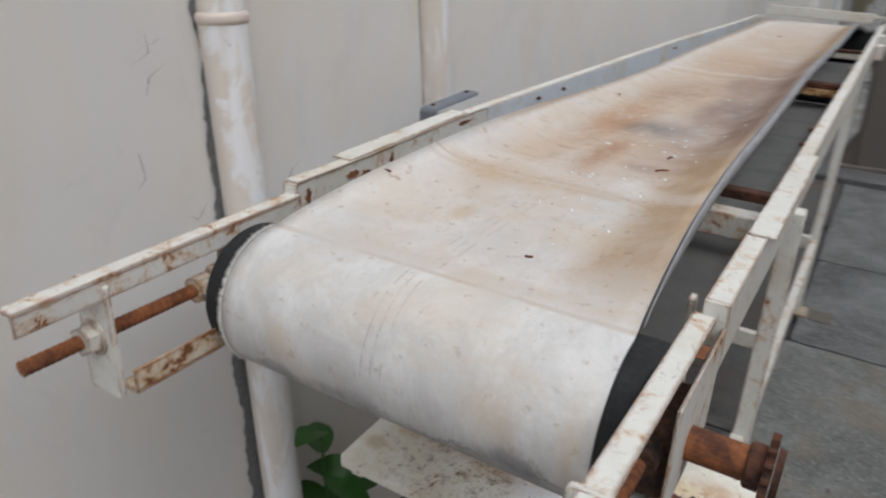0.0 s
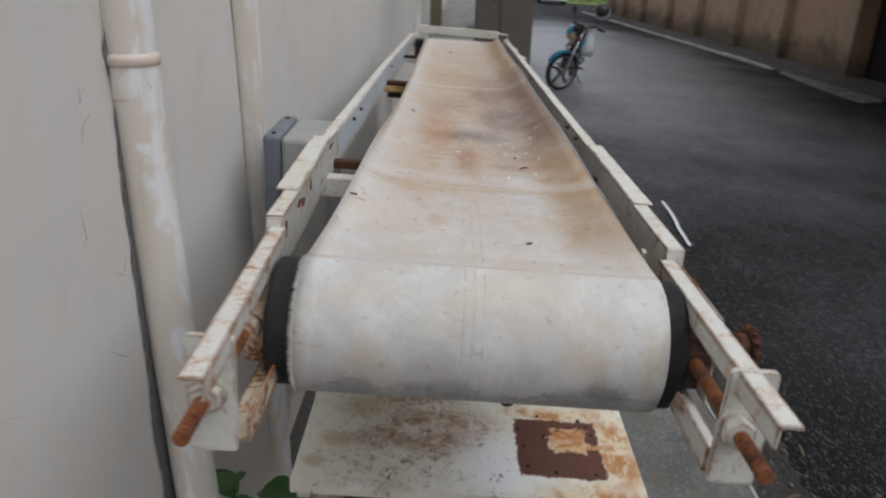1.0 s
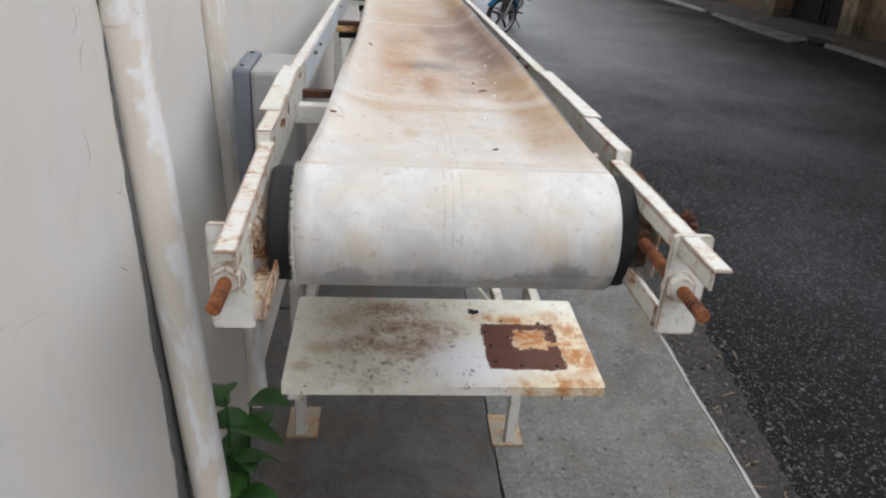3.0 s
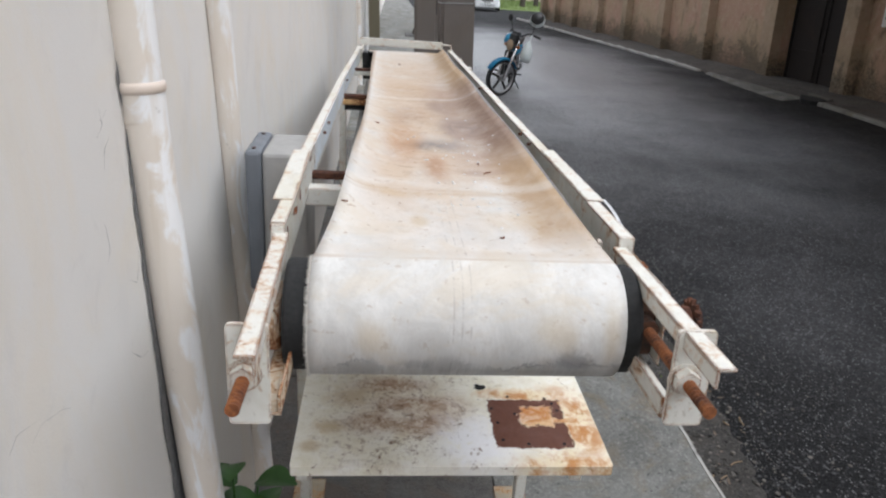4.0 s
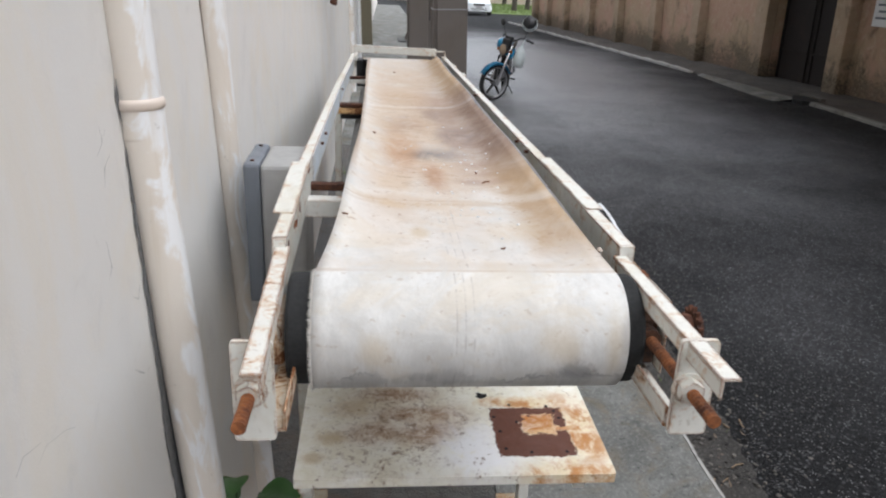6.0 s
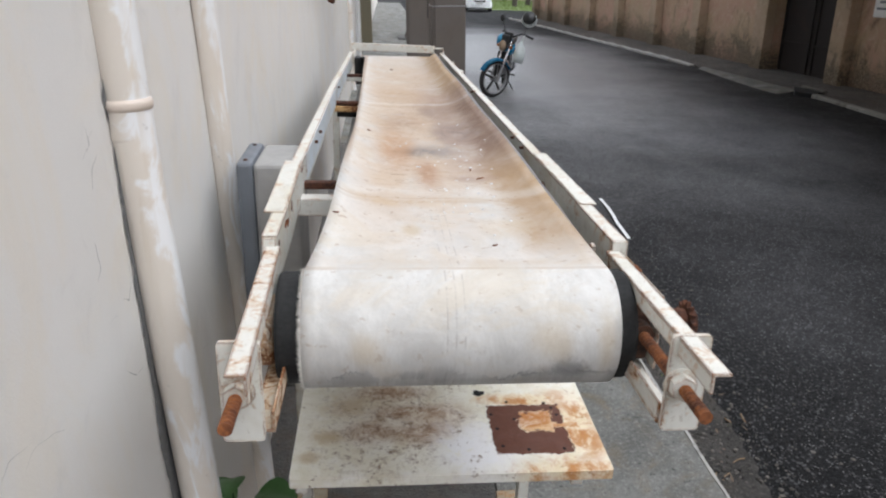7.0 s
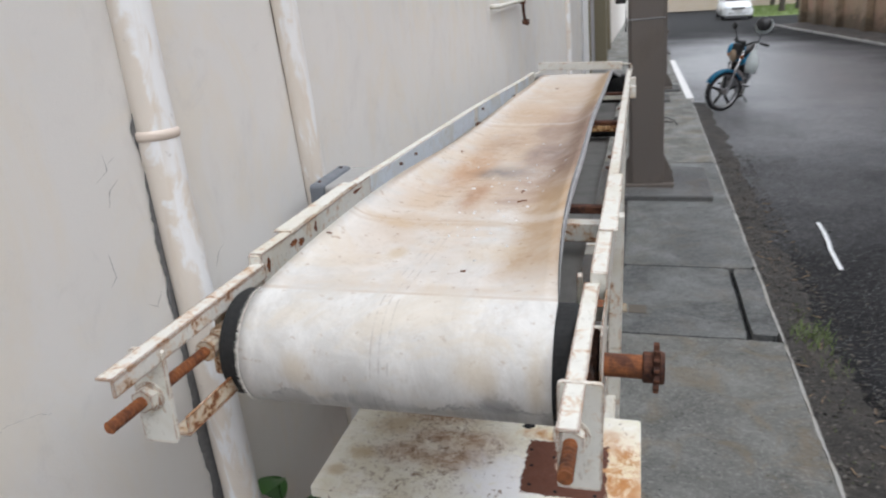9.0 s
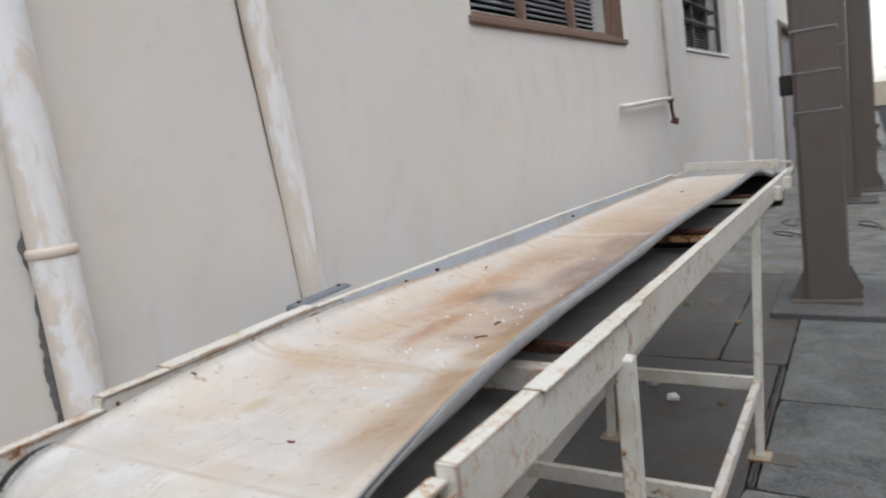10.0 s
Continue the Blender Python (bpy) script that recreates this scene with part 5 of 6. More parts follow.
head = part("head_drum", drum(DRUM_Y, ""), RUBBER, conveyor, "black rubber-lagged drum", within=RUN, smooth=False)
part("tail_drum", drum(TAIL_Y, ""), RUBBER, conveyor, "black rubber-lagged tail drum", within=RUN)
for x0, x1 in ((-0.3621, -0.355), (0.372, 0.3791)):
    part("end_disc", rod((x0, DRUM_Y, DRUM_Z), (x1, DRUM_Y, DRUM_Z), 0.088, seg=32), DARK_RUST, head, "rusty end disc")
part("axle", rod((-0.40, DRUM_Y, DRUM_Z), (0.515, DRUM_Y, DRUM_Z), 0.024, seg=20), RUST, conveyor, "rusty steel axle", within=RUN, smooth=False)


def sprocket():
    bm = bmesh.new()
    n = 15
    out = []
    for k in range(n):
        for f, r in ((0.0, 0.038), (0.22, 0.040), (0.4, 0.050), (0.6, 0.050), (0.78, 0.040)):
            a = 2 * math.pi * (k + f) / n
            out.append((r * math.cos(a), r * math.sin(a)))
    slab(out, -0.005, 0.005, bm)
    lathe([(0.0, -0.026), (0.028, -0.026), (0.031, -0.023), (0.031, -0.006)], 24, bm=bm)
    lathe([(0.034, 0.007), (0.031, 0.016), (0.0, 0.016)], 24, bm=bm)
    bmesh.ops.recalc_face_normals(bm, faces=bm.faces)
    bm.transform(Matrix.Translation((0.531, DRUM_Y, DRUM_Z)) @ pose(0, 0, 0, 0, 90, 0))
    return bm


part("sprocket", sprocket(), DARK_RUST, conveyor, "toothed rusty chain sprocket", within=RUN)


# side rails: rolled channels, open towards the belt
def channel(x_out, side, y0, y1, h=0.112, fw=0.047, t=0.006, top=0.0):
    """side: +1 when the flanges point to +x."""
    s = side
    prof = [(0, 0), (fw, 0), (fw, -t), (t, -t - 0.003), (t, -h + t + 0.003), (fw, -h + t), (fw, -h), (0, -h)]
    bm = bmesh.new()
    n = 60
    rings = []
    for k in range(n + 1):
        y = y0 + (y1 - y0) * k / n
        j = lambda: 0.0012 * noise.noise((y * 9, x_out, k * 0.37))
        rings.append([bm.verts.new((x_out + s * px + j(), y, top + pz + j())) for px, pz in prof])
    for a, c in zip(rings, rings[1:]):
        for i in range(8):
            bm.faces.new((a[i], a[(i + 1) % 8], c[(i + 1) % 8], c[i]))
    bm.faces.new(rings[0])
    bm.faces.new(rings[-1][::-1])
    bmesh.ops.recalc_face_normals(bm, faces=bm.faces)
    return bm


def angle_iron(y0, y1, x_out, side, z, w=0.047, h=0.038, t=0.006, leg_inside=True, up=False):
    s = side
    bm = box(min(x_out, x_out + s * w), max(x_out, x_out + s * w), y0, y1, z - t, z, 0.0012)
    xi = x_out + s * (w - t) if leg_inside else x_out
    z0, z1 = (z, z + h) if up else (z - h, z - t)
    box(min(xi, xi + s * t), max(xi, xi + s * t), y0, y1, z0, z1, 0.0012, bm)
    return bm


def bow(v):
    """How far the bent rail beside the wall stands out and up along its middle."""
    return 0.015 * ease(v / 0.8) * (1 - ease((v - 2.4) / 2.3))


def bowed_bar(x0, x1, y0, y1, z0, z1, n=40):
    bm = bmesh.new()
    rings = []
    for k in range(n + 1):
        y = y0 + (y1 - y0) * k / n
        d = bow(y)
        rings.append([bm.verts.new((x - 0.7 * d, y, z + d)) for x, z in ((x0, z0), (x1, z0), (x1, z1), (x0, z1))])
    for a, c in zip(rings, rings[1:]):
        for j in range(4):
            bm.faces.new((a[j], a[(j + 1) % 4], c[(j + 1) % 4], c[j]))
    bm.faces.new(rings[0])
    bm.faces.new(rings[-1][::-1])
    bmesh.ops.recalc_face_normals(bm, faces=bm.faces)
    return bm


for side, xo in ((1, -0.425), (-1, 0.430)):
    rise = 0.010 if side > 0 else 0.0
    web = channel(-0.392, -1, 0.0, 5.02, fw=0.033, top=rise) if side > 0 else channel(xo, side, 0.0, 5.02, fw=0.037)
    if side > 0:
        for p in web.verts:
            p.co += Vector((-0.7, 0, 1)) * bow(p.co.y)
    rail = part("side_rail", web, EDGE_RUSTED if side < 0 else WHITE_STEEL, conveyor, "off-white painted steel channel with rust chips", within=RUN)
    if side > 0:
        part("top_flange", bowed_bar(-0.4255, -0.3905, 0.0, 5.02, rise + 0.0002, rise + 0.0042), EDGE_RUSTED, rail)
    if side < 0:
        part("inner_web", box(0.3930, 0.3970, 0.0, 5.02, -0.112, -0.0003), EDGE_RUSTED, rail)
    wide = 0.033 if side > 0 else 0.037
    part("rail_cap", box(min(xo, xo + side * wide), max(xo, xo + side * wide), -0.006, 0.0, -0.112 + rise, rise, 0.001), WHITE_STEEL, rail)
    plate = bowed_bar(-0.444, -0.394, 0.17, 0.68, rise + 0.0045, rise + 0.0085) if side > 0 else box(0.395, 0.442, 0.30, 0.95, 0.0005, 0.0045, 0.001)
    part("top_plate", plate, WHITE_STEEL, rail, "thin plate welded on the rail")
    # tensioning frame in front of the drum
    x2 = xo + 0.030 if side > 0 else xo - 0.016
    part("top_angle", angle_iron(-0.585, 0.0, x2, side, -0.010 if side > 0 else -0.024, w=0.034), FLAKED_STEEL if side > 0 else EDGE_RUSTED, conveyor, "white angle iron with rusty flaking edges", within=RUN @ Matrix.Translation((x2, -0.585, 0)) @ pose(0, 0, 0, 0, 0, 2.3 if side > 0 else 0) @ Matrix.Translation((-x2, 0.585, 0)))
    part("bottom_angle", angle_iron(-0.43, 0.06, x2, side, -0.212, up=True), RUSTED_STEEL if side > 0 else WORN_STEEL, conveyor, "rusty angle iron below the drum's bearing", within=RUN)
    c0, c1 = sorted((xo - side * 0.012, xo + side * 0.062))
    bm = slab(rounded(c0, c1, -0.222, -0.023, 0.008), 0, 0.010)
    bm.transform(Matrix.Translation((0, -0.44, 0)) @ pose(0, 0, 0, 90, 0, 0))
    part("end_plate", bm, WHITE_STEEL, conveyor, "off-white end plate with chipped corners", within=RUN)
    xr = xo + side * 0.020 if side > 0 else xo - 0.038
    zr = -0.120
    bm = bmesh.new()
    pts = []
    n = 60
    for k in range(n + 1):
        y = -0.565 + 0.32 * k / n
        pts.append((xr, y, zr))
    tube(pts, [0.0113 if k % 2 else 0.0127 for k in range(n + 1)], 12, bm)
    rodp = part("threaded_rod", bm, ORANGE_RUST if side > 0 else RUST, conveyor, "rusty threaded tensioning rod", within=RUN, smooth=False)
    bm = rod((xr, -0.475, zr), (xr, -0.451, zr), 0.025, seg=6)
    rod((xr, -0.4535, zr), (xr, -0.449, zr), 0.031, seg=20, bm=bm)
    part("nut", bm, WHITE_STEEL, rodp, "painted hexagon nut and washer")
    # sliding bearing block
    b0, b1 = sorted((xo + side * 0.008, xo + side * 0.050))
    bm = box(b0, b1, DRUM_Y - 0.075, DRUM_Y + 0.06, DRUM_Z - 0.055, DRUM_Z + 0.055, 0.010, seg=2)
    rod((b0 - 0.004, DRUM_Y, DRUM_Z), (b1 + 0.004, DRUM_Y, DRUM_Z), 0.036, seg=20, bm=bm)
    rod((xr, DRUM_Y - 0.11, zr), (xr, DRUM_Y - 0.07, zr), 0.024, seg=12, bm=bm)
    part("bearing_block", bm, RUSTED_STEEL if side > 0 else GREASE, conveyor, "greasy rusted bearing block", within=RUN)
    if side > 0:
        part("side_plate", box(-0.4205, -0.4160, -0.19, -0.008, -0.205, -0.034, 0.002), RUSTED_STEEL, conveyor, "rust-streaked cream side plate round the axle", within=RUN)
    if side < 0:
        part("side_plate", box(0.4255, 0.4305, -0.25, -0.006, -0.205, -0.034, 0.002), EDGE_RUSTED, conveyor, "white side plate round the axle", within=RUN)
        part("rust_patch", box(xo - 0.0415, xo - 0.0045, -0.125, -0.088, -0.0285, -0.0268, 0.0005), RUST, conveyor, "patch of bare rust", within=RUN)
    for v in (1.12, 1.32, 2.7):
        x, z = (xo + wide - 0.7 * bow(v), bow(v) - 0.012) if side > 0 else (xo - wide, -0.012)
        part("bolt", rod((x - side * 0.005, v, z), (x + side * 0.015, v, z), 0.006, seg=8), DARK_RUST, rail)

part("tension_bracket", slab(rounded(0.0, 0.19, 0.0, 0.15, 0.035), -0.004, 0.004), WORN_STEEL, conveyor, "off-white bent bracket plate beside the rail", within=RUN @ pose(0.372, 0.02, -0.185, 0, 90, 90))
part("bracket_stay", bar((0.366, 0.06, -0.03), (0.366, 0.10, -0.24), 0.012, 0.02, 0.002), WHITE_STEEL, conveyor, within=RUN)

# rust-eaten places on the inner face of the rail beside the wall
rnd = random.Random(14)
for v, w, ry, rz in ((0.03, -0.034, 0.010, 0.020), (0.17, -0.026, 0.022, 0.012), (0.22, -0.036, 0.020, 0.014), (0.32, -0.028, 0.010, 0.016), (0.66, -0.016, 0.045, 0.006)):
    out = [(ry * math.cos(a / 14 * 6.283) * rnd.uniform(0.45, 1.2), rz * math.sin(a / 14 * 6.283) * rnd.uniform(0.45, 1.2)) for a in range(14)]
    bm = slab(out, 0.0, 0.0016)
    bm.transform(Matrix(((0, 0, 1, -0.3916 - 0.7 * bow(v)), (1, 0, 0, v), (0, 1, 0, w + 0.010 + bow(v)), (0, 0, 0, 1))))
    part("rust_patch", bm, RUST, conveyor, "flaked patch of brown rust", within=RUN)

# white skirt plates beside that rail, the sky's blue light put into their paint
SKIRT = rusty_paint("sky_tinted_skirt", (0.72, 0.775, 0.83), 0.22, 13)
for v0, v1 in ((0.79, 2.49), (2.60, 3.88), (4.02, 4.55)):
    part("skirt_plate", bowed_bar(-0.3905, -0.3880, v0, v1, -0.075, 0.012), SKIRT, conveyor, "white skirt plate tinted with the sky's blue", within=RUN)

# cross members under the belt
def cross(v, z1, h, dep, mat, name, label=""):
    return part(name, box(-0.42, 0.424, v - dep / 2, v + dep / 2, z1 - h, z1, 0.003), mat, conveyor, label, within=RUN)


cross(0.62, -0.068, 0.056, 0.06, WORN_STEEL, "cross_beam", "off-white box section cross beam with rust patches")
cross(0.74, -0.050, 0.024, 0.035, DARK_RUST, "cross_angle", "dark rusty cross angle")
cross(2.55, -0.056, 0.020, 0.06, DARK_RUST, "cross_angle", "dark rusty cross angle")
cross(2.53, -0.080, 0.030, 0.05, ORANGE_PAINT, "cross_beam", "orange rusted cross beam")
cross(3.80, -0.045, 0.018, 0.05, DARK_RUST, "cross_angle")
cross(3.80, -0.064, 0.03, 0.045, WHITE_STEEL, "cross_beam", "off-white cross beam under a rusty angle")
part("return_roller", rod((-0.40, 2.62, -0.125), (0.40, 2.62, -0.125), 0.032, seg=18), BLACK, conveyor, "black return roller", within=RUN)
for x0, x1 in ((-0.374, -0.325), (0.345, 0.380)):
    part("tail_bearing", box(x0, x1, 4.86, 5.06, -0.19, -0.02, 0.012, seg=2), BLACK, conveyor, "black tail bearing housing", within=RUN)
# end bar beyond the tail drum, with its little corner bracket
part("end_bar", bar((-0.41, 5.44, 0.0285), (0.345, 5.25, 0.0285), 0.045, 0.067, 0.003), WHITE_STEEL, conveyor, "mottled off-white end bar", within=RUN)
part("end_bracket", tube([(0.345, 5.25, 0.04), (0.425, 5.24, 0.04), (0.428, 5.23, 0.0), (0.428, 4.98, -0.03)], 0.008, 8), WHITE_STEEL, conveyor, within=RUN)
for x, v in ((-0.385, 5.42), (0.405, 5.24)):
    part("end_arm", box(x - 0.008, x + 0.008, 4.95, v, -0.09, 0.0, 0.002), WHITE_STEEL, conveyor, within=RUN)
for x0, v, w in ((0.44, 4.55, 0.05), (0.445, 3.9, 0.03)):
    part("lug", box(x0 - 0.012, x0 + 0.03, v, v + 0.12, -0.10, -0.02, 0.004), WORN_STEEL, conveyor, within=RUN)


# legs, feet, stretchers
def leg(foot, head, s=0.044):
    l = part("leg", bar(foot, head, s, s, 0.003), WHITE_STEEL, conveyor, "", within=LEVEL)
    x, y = foot[0], foot[1]
    return l


def foot_plate(x0, x1, y0, y1):
    part("foot_plate", slab(rounded(x0, x1, y0, y1, 0.006), 0.0, 0.011), FOOT_STEEL, conveyor, "square rusty foot plate", within=LEVEL)


for x, y in ((0.125, 2.99), (1.016, 2.94)):
    leg((x, y, 0.01), (x, y - 0.015, 1.475))
for x in (0.135, 0.985):
    leg((x, 5.32, 0.01), (x, 5.47, 1.37))
foot_plate(0.062, 0.195, 2.955, 3.155)
foot_plate(0.94, 1.075, 2.905, 3.105)
foot_plate(0.075, 0.195, 5.26, 5.38)
foot_plate(0.925, 1.045, 5.26, 5.38)
for x in (0.135, 0.985):
    part("side_stretcher", bar((x, 3.03, 0.445), (x, 5.30, 0.435), 0.04, 0.055, 0.003), WORN_STEEL if x > 0.5 else WHITE_STEEL, conveyor, within=LEVEL)
for y in (4.10, 5.33):
    part("cross_stretcher", bar((0.15, y + 0.005, 0.43), (0.965, y + 0.005, 0.43), 0.035, 0.075, 0.003), WHITE_STEEL, conveyor, within=LEVEL)
part("brace", bar((0.99, 3.045, 0.50), (0.62, 3.09, 0.93), 0.028, 0.028, 0.002), WHITE_STEEL, conveyor, within=LEVEL)

# platform on the front legs
SHELF_AT = GRADE @ pose(0.170, 2.225, 0.846) @ Matrix.Scale(0.952, 4)
bm = slab(rounded(0.0, 0.985, 0.0, 0.515, 0.012), -0.004, 0.0)
platform = part("platform", bm, SHELF, conveyor, "folded sheet platform, off-white with brown grit and a bare rust square", within=SHELF_AT)
for x0, x1, y0, y1 in ((0.004, 0.980, 0.001, 0.004), (0.004, 0.980, 0.511, 0.514), (0.001, 0.004, 0.004, 0.511), (0.980, 0.983, 0.004, 0.511)):
    part("folded_lip", box(x0, x1, y0, y1, -0.034, -0.001, 0.001), SHELF, platform)
for x in (0.05, 0.855):
    part("platform_arm", bar((0.152 + x, 2.25, 0.793), (0.152 + x, 3.02, 0.793), 0.035, 0.035, 0.002), WHITE_STEEL, conveyor, within=LEVEL)
# dark discs on the sheet stand in for the shade inside holes
for k, (x, y) in enumerate(((0.645, 0.30), (0.655, 0.22), (0.66, 0.13), (0.72, 0.27), (0.86, 0.33), (0.87, 0.29), (0.74, 0.11), (0.855, 0.11), (0.71, 0.37), (0.84, 0.36))):
    part("hole_disc", rod((x, y, -0.002), (x, y, 0.0008), 0.006, seg=10), JOINT, platform)
part("hole_disc", slab([(0.618 + 0.020 * (1 + 0.4 * math.sin(k * 2.3)) * math.cos(k * 0.628), 0.43 + 0.016 * (1 + 0.4 * math.cos(k * 1.7)) * math.sin(k * 0.628)) for k in range(10)], -0.002, 0.0012), JOINT, platform, "ragged dark disc drawn for a hole")

# grey control box hung between the rail and the wall
cb = thing("control_box", GRADE @ pose(0.04, 3.05, 1.06), "two-tone grey steel control box beside the rail", "electrical box")
part("back_shell", box(-0.085, -0.030, -0.14, 0.14, 0.0, 0.508, 0.012, seg=2), BLUE_GREY, cb, "blue-grey back shell")
part("cover", box(-0.0295, 0.118, -0.137, 0.137, 0.004, 0.503, 0.014, seg=2), GREY_BOX, cb, "pale grey cover")
for y in (-0.1, 0.1):
    part("screw", rod((-0.058, y, 0.507), (-0.058, y, 0.512), 0.007, seg=8), DARK_RUST, cb)

# ---- motorcycle ----
BIKE = on_ground(2.375, 13.02, -0.06, -19) @ pose(0, 0, 0, 0, 5, 0) @ Matrix.Scale(1.04, 4)
STEER = BIKE @ pose(0, 0, 0, 0, 0, -40)
bike = thing("motorcycle", BIKE, "small blue and black motorcycle parked on its side stand", "motorcycle")


def wheel(y, r, at):
    m = Matrix.Translation((0, y, r)) @ pose(0, 0, 0, 0, 90, 0)
    prof = [(r - 0.05, -0.03), (r - 0.02, -0.038), (r - 0.005, -0.022), (r, 0), (r - 0.005, 0.022), (r - 0.02, 0.038), (r - 0.05, 0.03), (r - 0.05, -0.03)]
    ty = part("tyre", lathe(prof, 36, m), TYRE, bike, within=at, smooth=True)
    rim = lathe([(r - 0.05, -0.028), (r - 0.075, -0.02), (r - 0.075, 0.02), (r - 0.05, 0.028)], 36, m)
    rp = part("rim", rim, ALLOY, bike, "dark alloy rim", within=at, smooth=True)
    for k in range(5):
        a = 2 * math.pi * k / 5 + 0.3
        c, s = math.cos(a), math.sin(a)
        part("spoke", bar((0, y + 0.03 * c, r + 0.03 * s), (0, y + (r - 0.07) * c, r + (r - 0.07) * s), 0.03, 0.035, 0.004), BLACK, rp)
    part("hub", rod((-0.06, y, r), (0.06, y, r), 0.05, seg=20), ALLOY, rp)


wheel(0.0, 0.305, STEER)
wheel(1.25, 0.30, BIKE)
for s in (-1, 1):
    f = part("fork_leg", rod((s * 0.075, 0.0, 0.29), (s * 0.075, 0.20, 0.92), 0.021), CHROME, bike, "chrome fork leg", within=STEER, smooth=True)
    part("fork_slider", rod((s * 0.075, 0.0, 0.27), (s * 0.075, 0.08, 0.53), 0.028), ALLOY, f)
bm = bmesh.new()
rows = []
for k in range(15):
    a = radians(25 + 130 * k / 14)
    rows.append([bm.verts.new((x, -0.325 * math.cos(a) * (1 if k else 1), 0.305 + (0.325 + d) * math.sin(a))) for x, d in ((-0.062, -0.03), (-0.045, 0.006), (0, 0.015), (0.045, 0.006), (0.062, -0.03))])
for a, c in zip(rows, rows[1:]):
    for j in range(4):
        bm.faces.new((a[j], a[j + 1], c[j + 1], c[j]))
bmesh.ops.solidify(bm, geom=bm.faces[:], thickness=0.006)
part("front_mudguard", bm, BLUE, bike, "glossy blue mudguard", within=STEER, smooth=True)
hm = Matrix.Translation((0, 0.08, 0.84)) @ pose(0, 0, 0, 90, 0, 0)
hl = part("headlight", lathe([(0.0, -0.09), (0.05, -0.08), (0.085, -0.03), (0.092, 0.0), (0.088, 0.01)], 24, hm), BLACK, bike, "round black headlight", within=STEER, smooth=True)
part("lens", lathe([(0.087, 0.008), (0.06, 0.028), (0.0, 0.036)], 24, hm), AMBER_GLASS, hl, "dull amber-tinted lens", smooth=True)
part("fairing", box(-0.09, 0.09, 0.1, 0.2, 0.86, 1.02, 0.03, seg=2), BLACK, bike, within=STEER)
part("instruments", box(-0.08, 0.08, 0.14, 0.22, 1.0, 1.06, 0.015), BLACK, bike, within=STEER)
part("handlebar", tube([(-0.36, 0.36, 1.02), (-0.2, 0.27, 1.06), (-0.06, 0.22, 0.99), (0.06, 0.22, 0.99), (0.2, 0.27, 1.06), (0.36, 0.36, 1.02)], 0.013, 10), BLACK, bike, within=STEER, smooth=True)
for s in (-1, 1):
    part("grip", rod((s * 0.27, 0.31, 1.045), (s * 0.38, 0.37, 1.015), 0.019), BLACK, bike, within=STEER)
    part("indicator", lathe([(0, -0.03), (0.025, -0.02), (0.028, 0.02), (0, 0.03)], 12, Matrix.Translation((s * 0.15, 0.12, 0.83)) @ pose(0, 0, 0, 0, 90, 0)), ORANGE_RUST, bike, "amber indicator", within=STEER, smooth=True)
    st = part("mirror_stem", tube([(s * 0.24, 0.29, 1.05), (s * 0.28, 0.28, 1.15), (s * 0.30, 0.27, 1.21)], 0.006, 8), BLACK, bike, within=STEER)
    part("mirror", lathe([(0, -0.02), (0.045, -0.012), (0.055, 0.008), (0, 0.01)], 18, Matrix.Translation((s * 0.31, 0.27, 1.24)) @ pose(0, 0, 0, 90, 0, 0)), BLACK, st, smooth=True)


def blob(name, mat, points, label=""):
    """A smooth body through elliptical sections: (y, z, half width, half height)."""
    bm = bmesh.new()
    n = 18
    rows = [[bm.verts.new((hw * math.copysign(abs(math.cos(a)) ** 0.8, math.cos(a)), y, z + hh * math.copysign(abs(math.sin(a)) ** 0.8, math.sin(a)))) for a in (2 * math.pi * k / n for k in range(n))] for y, z, hw, hh in points]
    for a, c in zip(rows, rows[1:]):
        for k in range(n):
            bm.faces.new((a[k], c[k], c[(k + 1) % n], a[(k + 1) % n]))
    bm.faces.new(rows[0])
    bm.faces.new(rows[-1][::-1])
    bmesh.ops.recalc_face_normals(bm, faces=bm.faces)
    return part(name, bm, mat, bike, label, smooth=True)


blob("tank", BLUE, [(0.30, 0.86, 0.05, 0.05), (0.36, 0.87, 0.11, 0.10), (0.50, 0.87, 0.135, 0.12), (0.68, 0.83, 0.10, 0.10), (0.76, 0.80, 0.06, 0.05)], "glossy blue fuel tank")
blob("seat", BLACK, [(0.72, 0.80, 0.08, 0.04), (0.85, 0.80, 0.12, 0.05), (1.15, 0.83, 0.12, 0.05), (1.40, 0.86, 0.09, 0.04), (1.45, 0.87, 0.04, 0.02)], "black padded seat")
blob("engine", ALLOY, [(0.40, 0.42, 0.06, 0.08), (0.46, 0.43, 0.11, 0.14), (0.62, 0.40, 0.14, 0.16), (0.78, 0.38, 0.12, 0.12), (0.84, 0.38, 0.06, 0.06)], "dull alloy engine")
part("cylinder", box(-0.07, 0.07, 0.40, 0.54, 0.50, 0.70, 0.01), BLACK, bike)
part("frame_tube", tube([(0, 0.22, 0.90), (0, 0.36, 0.45), (0, 0.45, 0.26), (0, 0.85, 0.26), (0, 0.95, 0.6), (0, 1.35, 0.74)], 0.02, 8), BLACK, bike)
part("exhaust", tube([(-0.08, 0.38, 0.5), (-0.12, 0.36, 0.3), (-0.14, 0.6, 0.22), (-0.16, 1.0, 0.30), (-0.17, 1.5, 0.42)], [0.02, 0.02, 0.025, 0.04, 0.042], 12), CHROME, bike, "chrome exhaust", smooth=True)
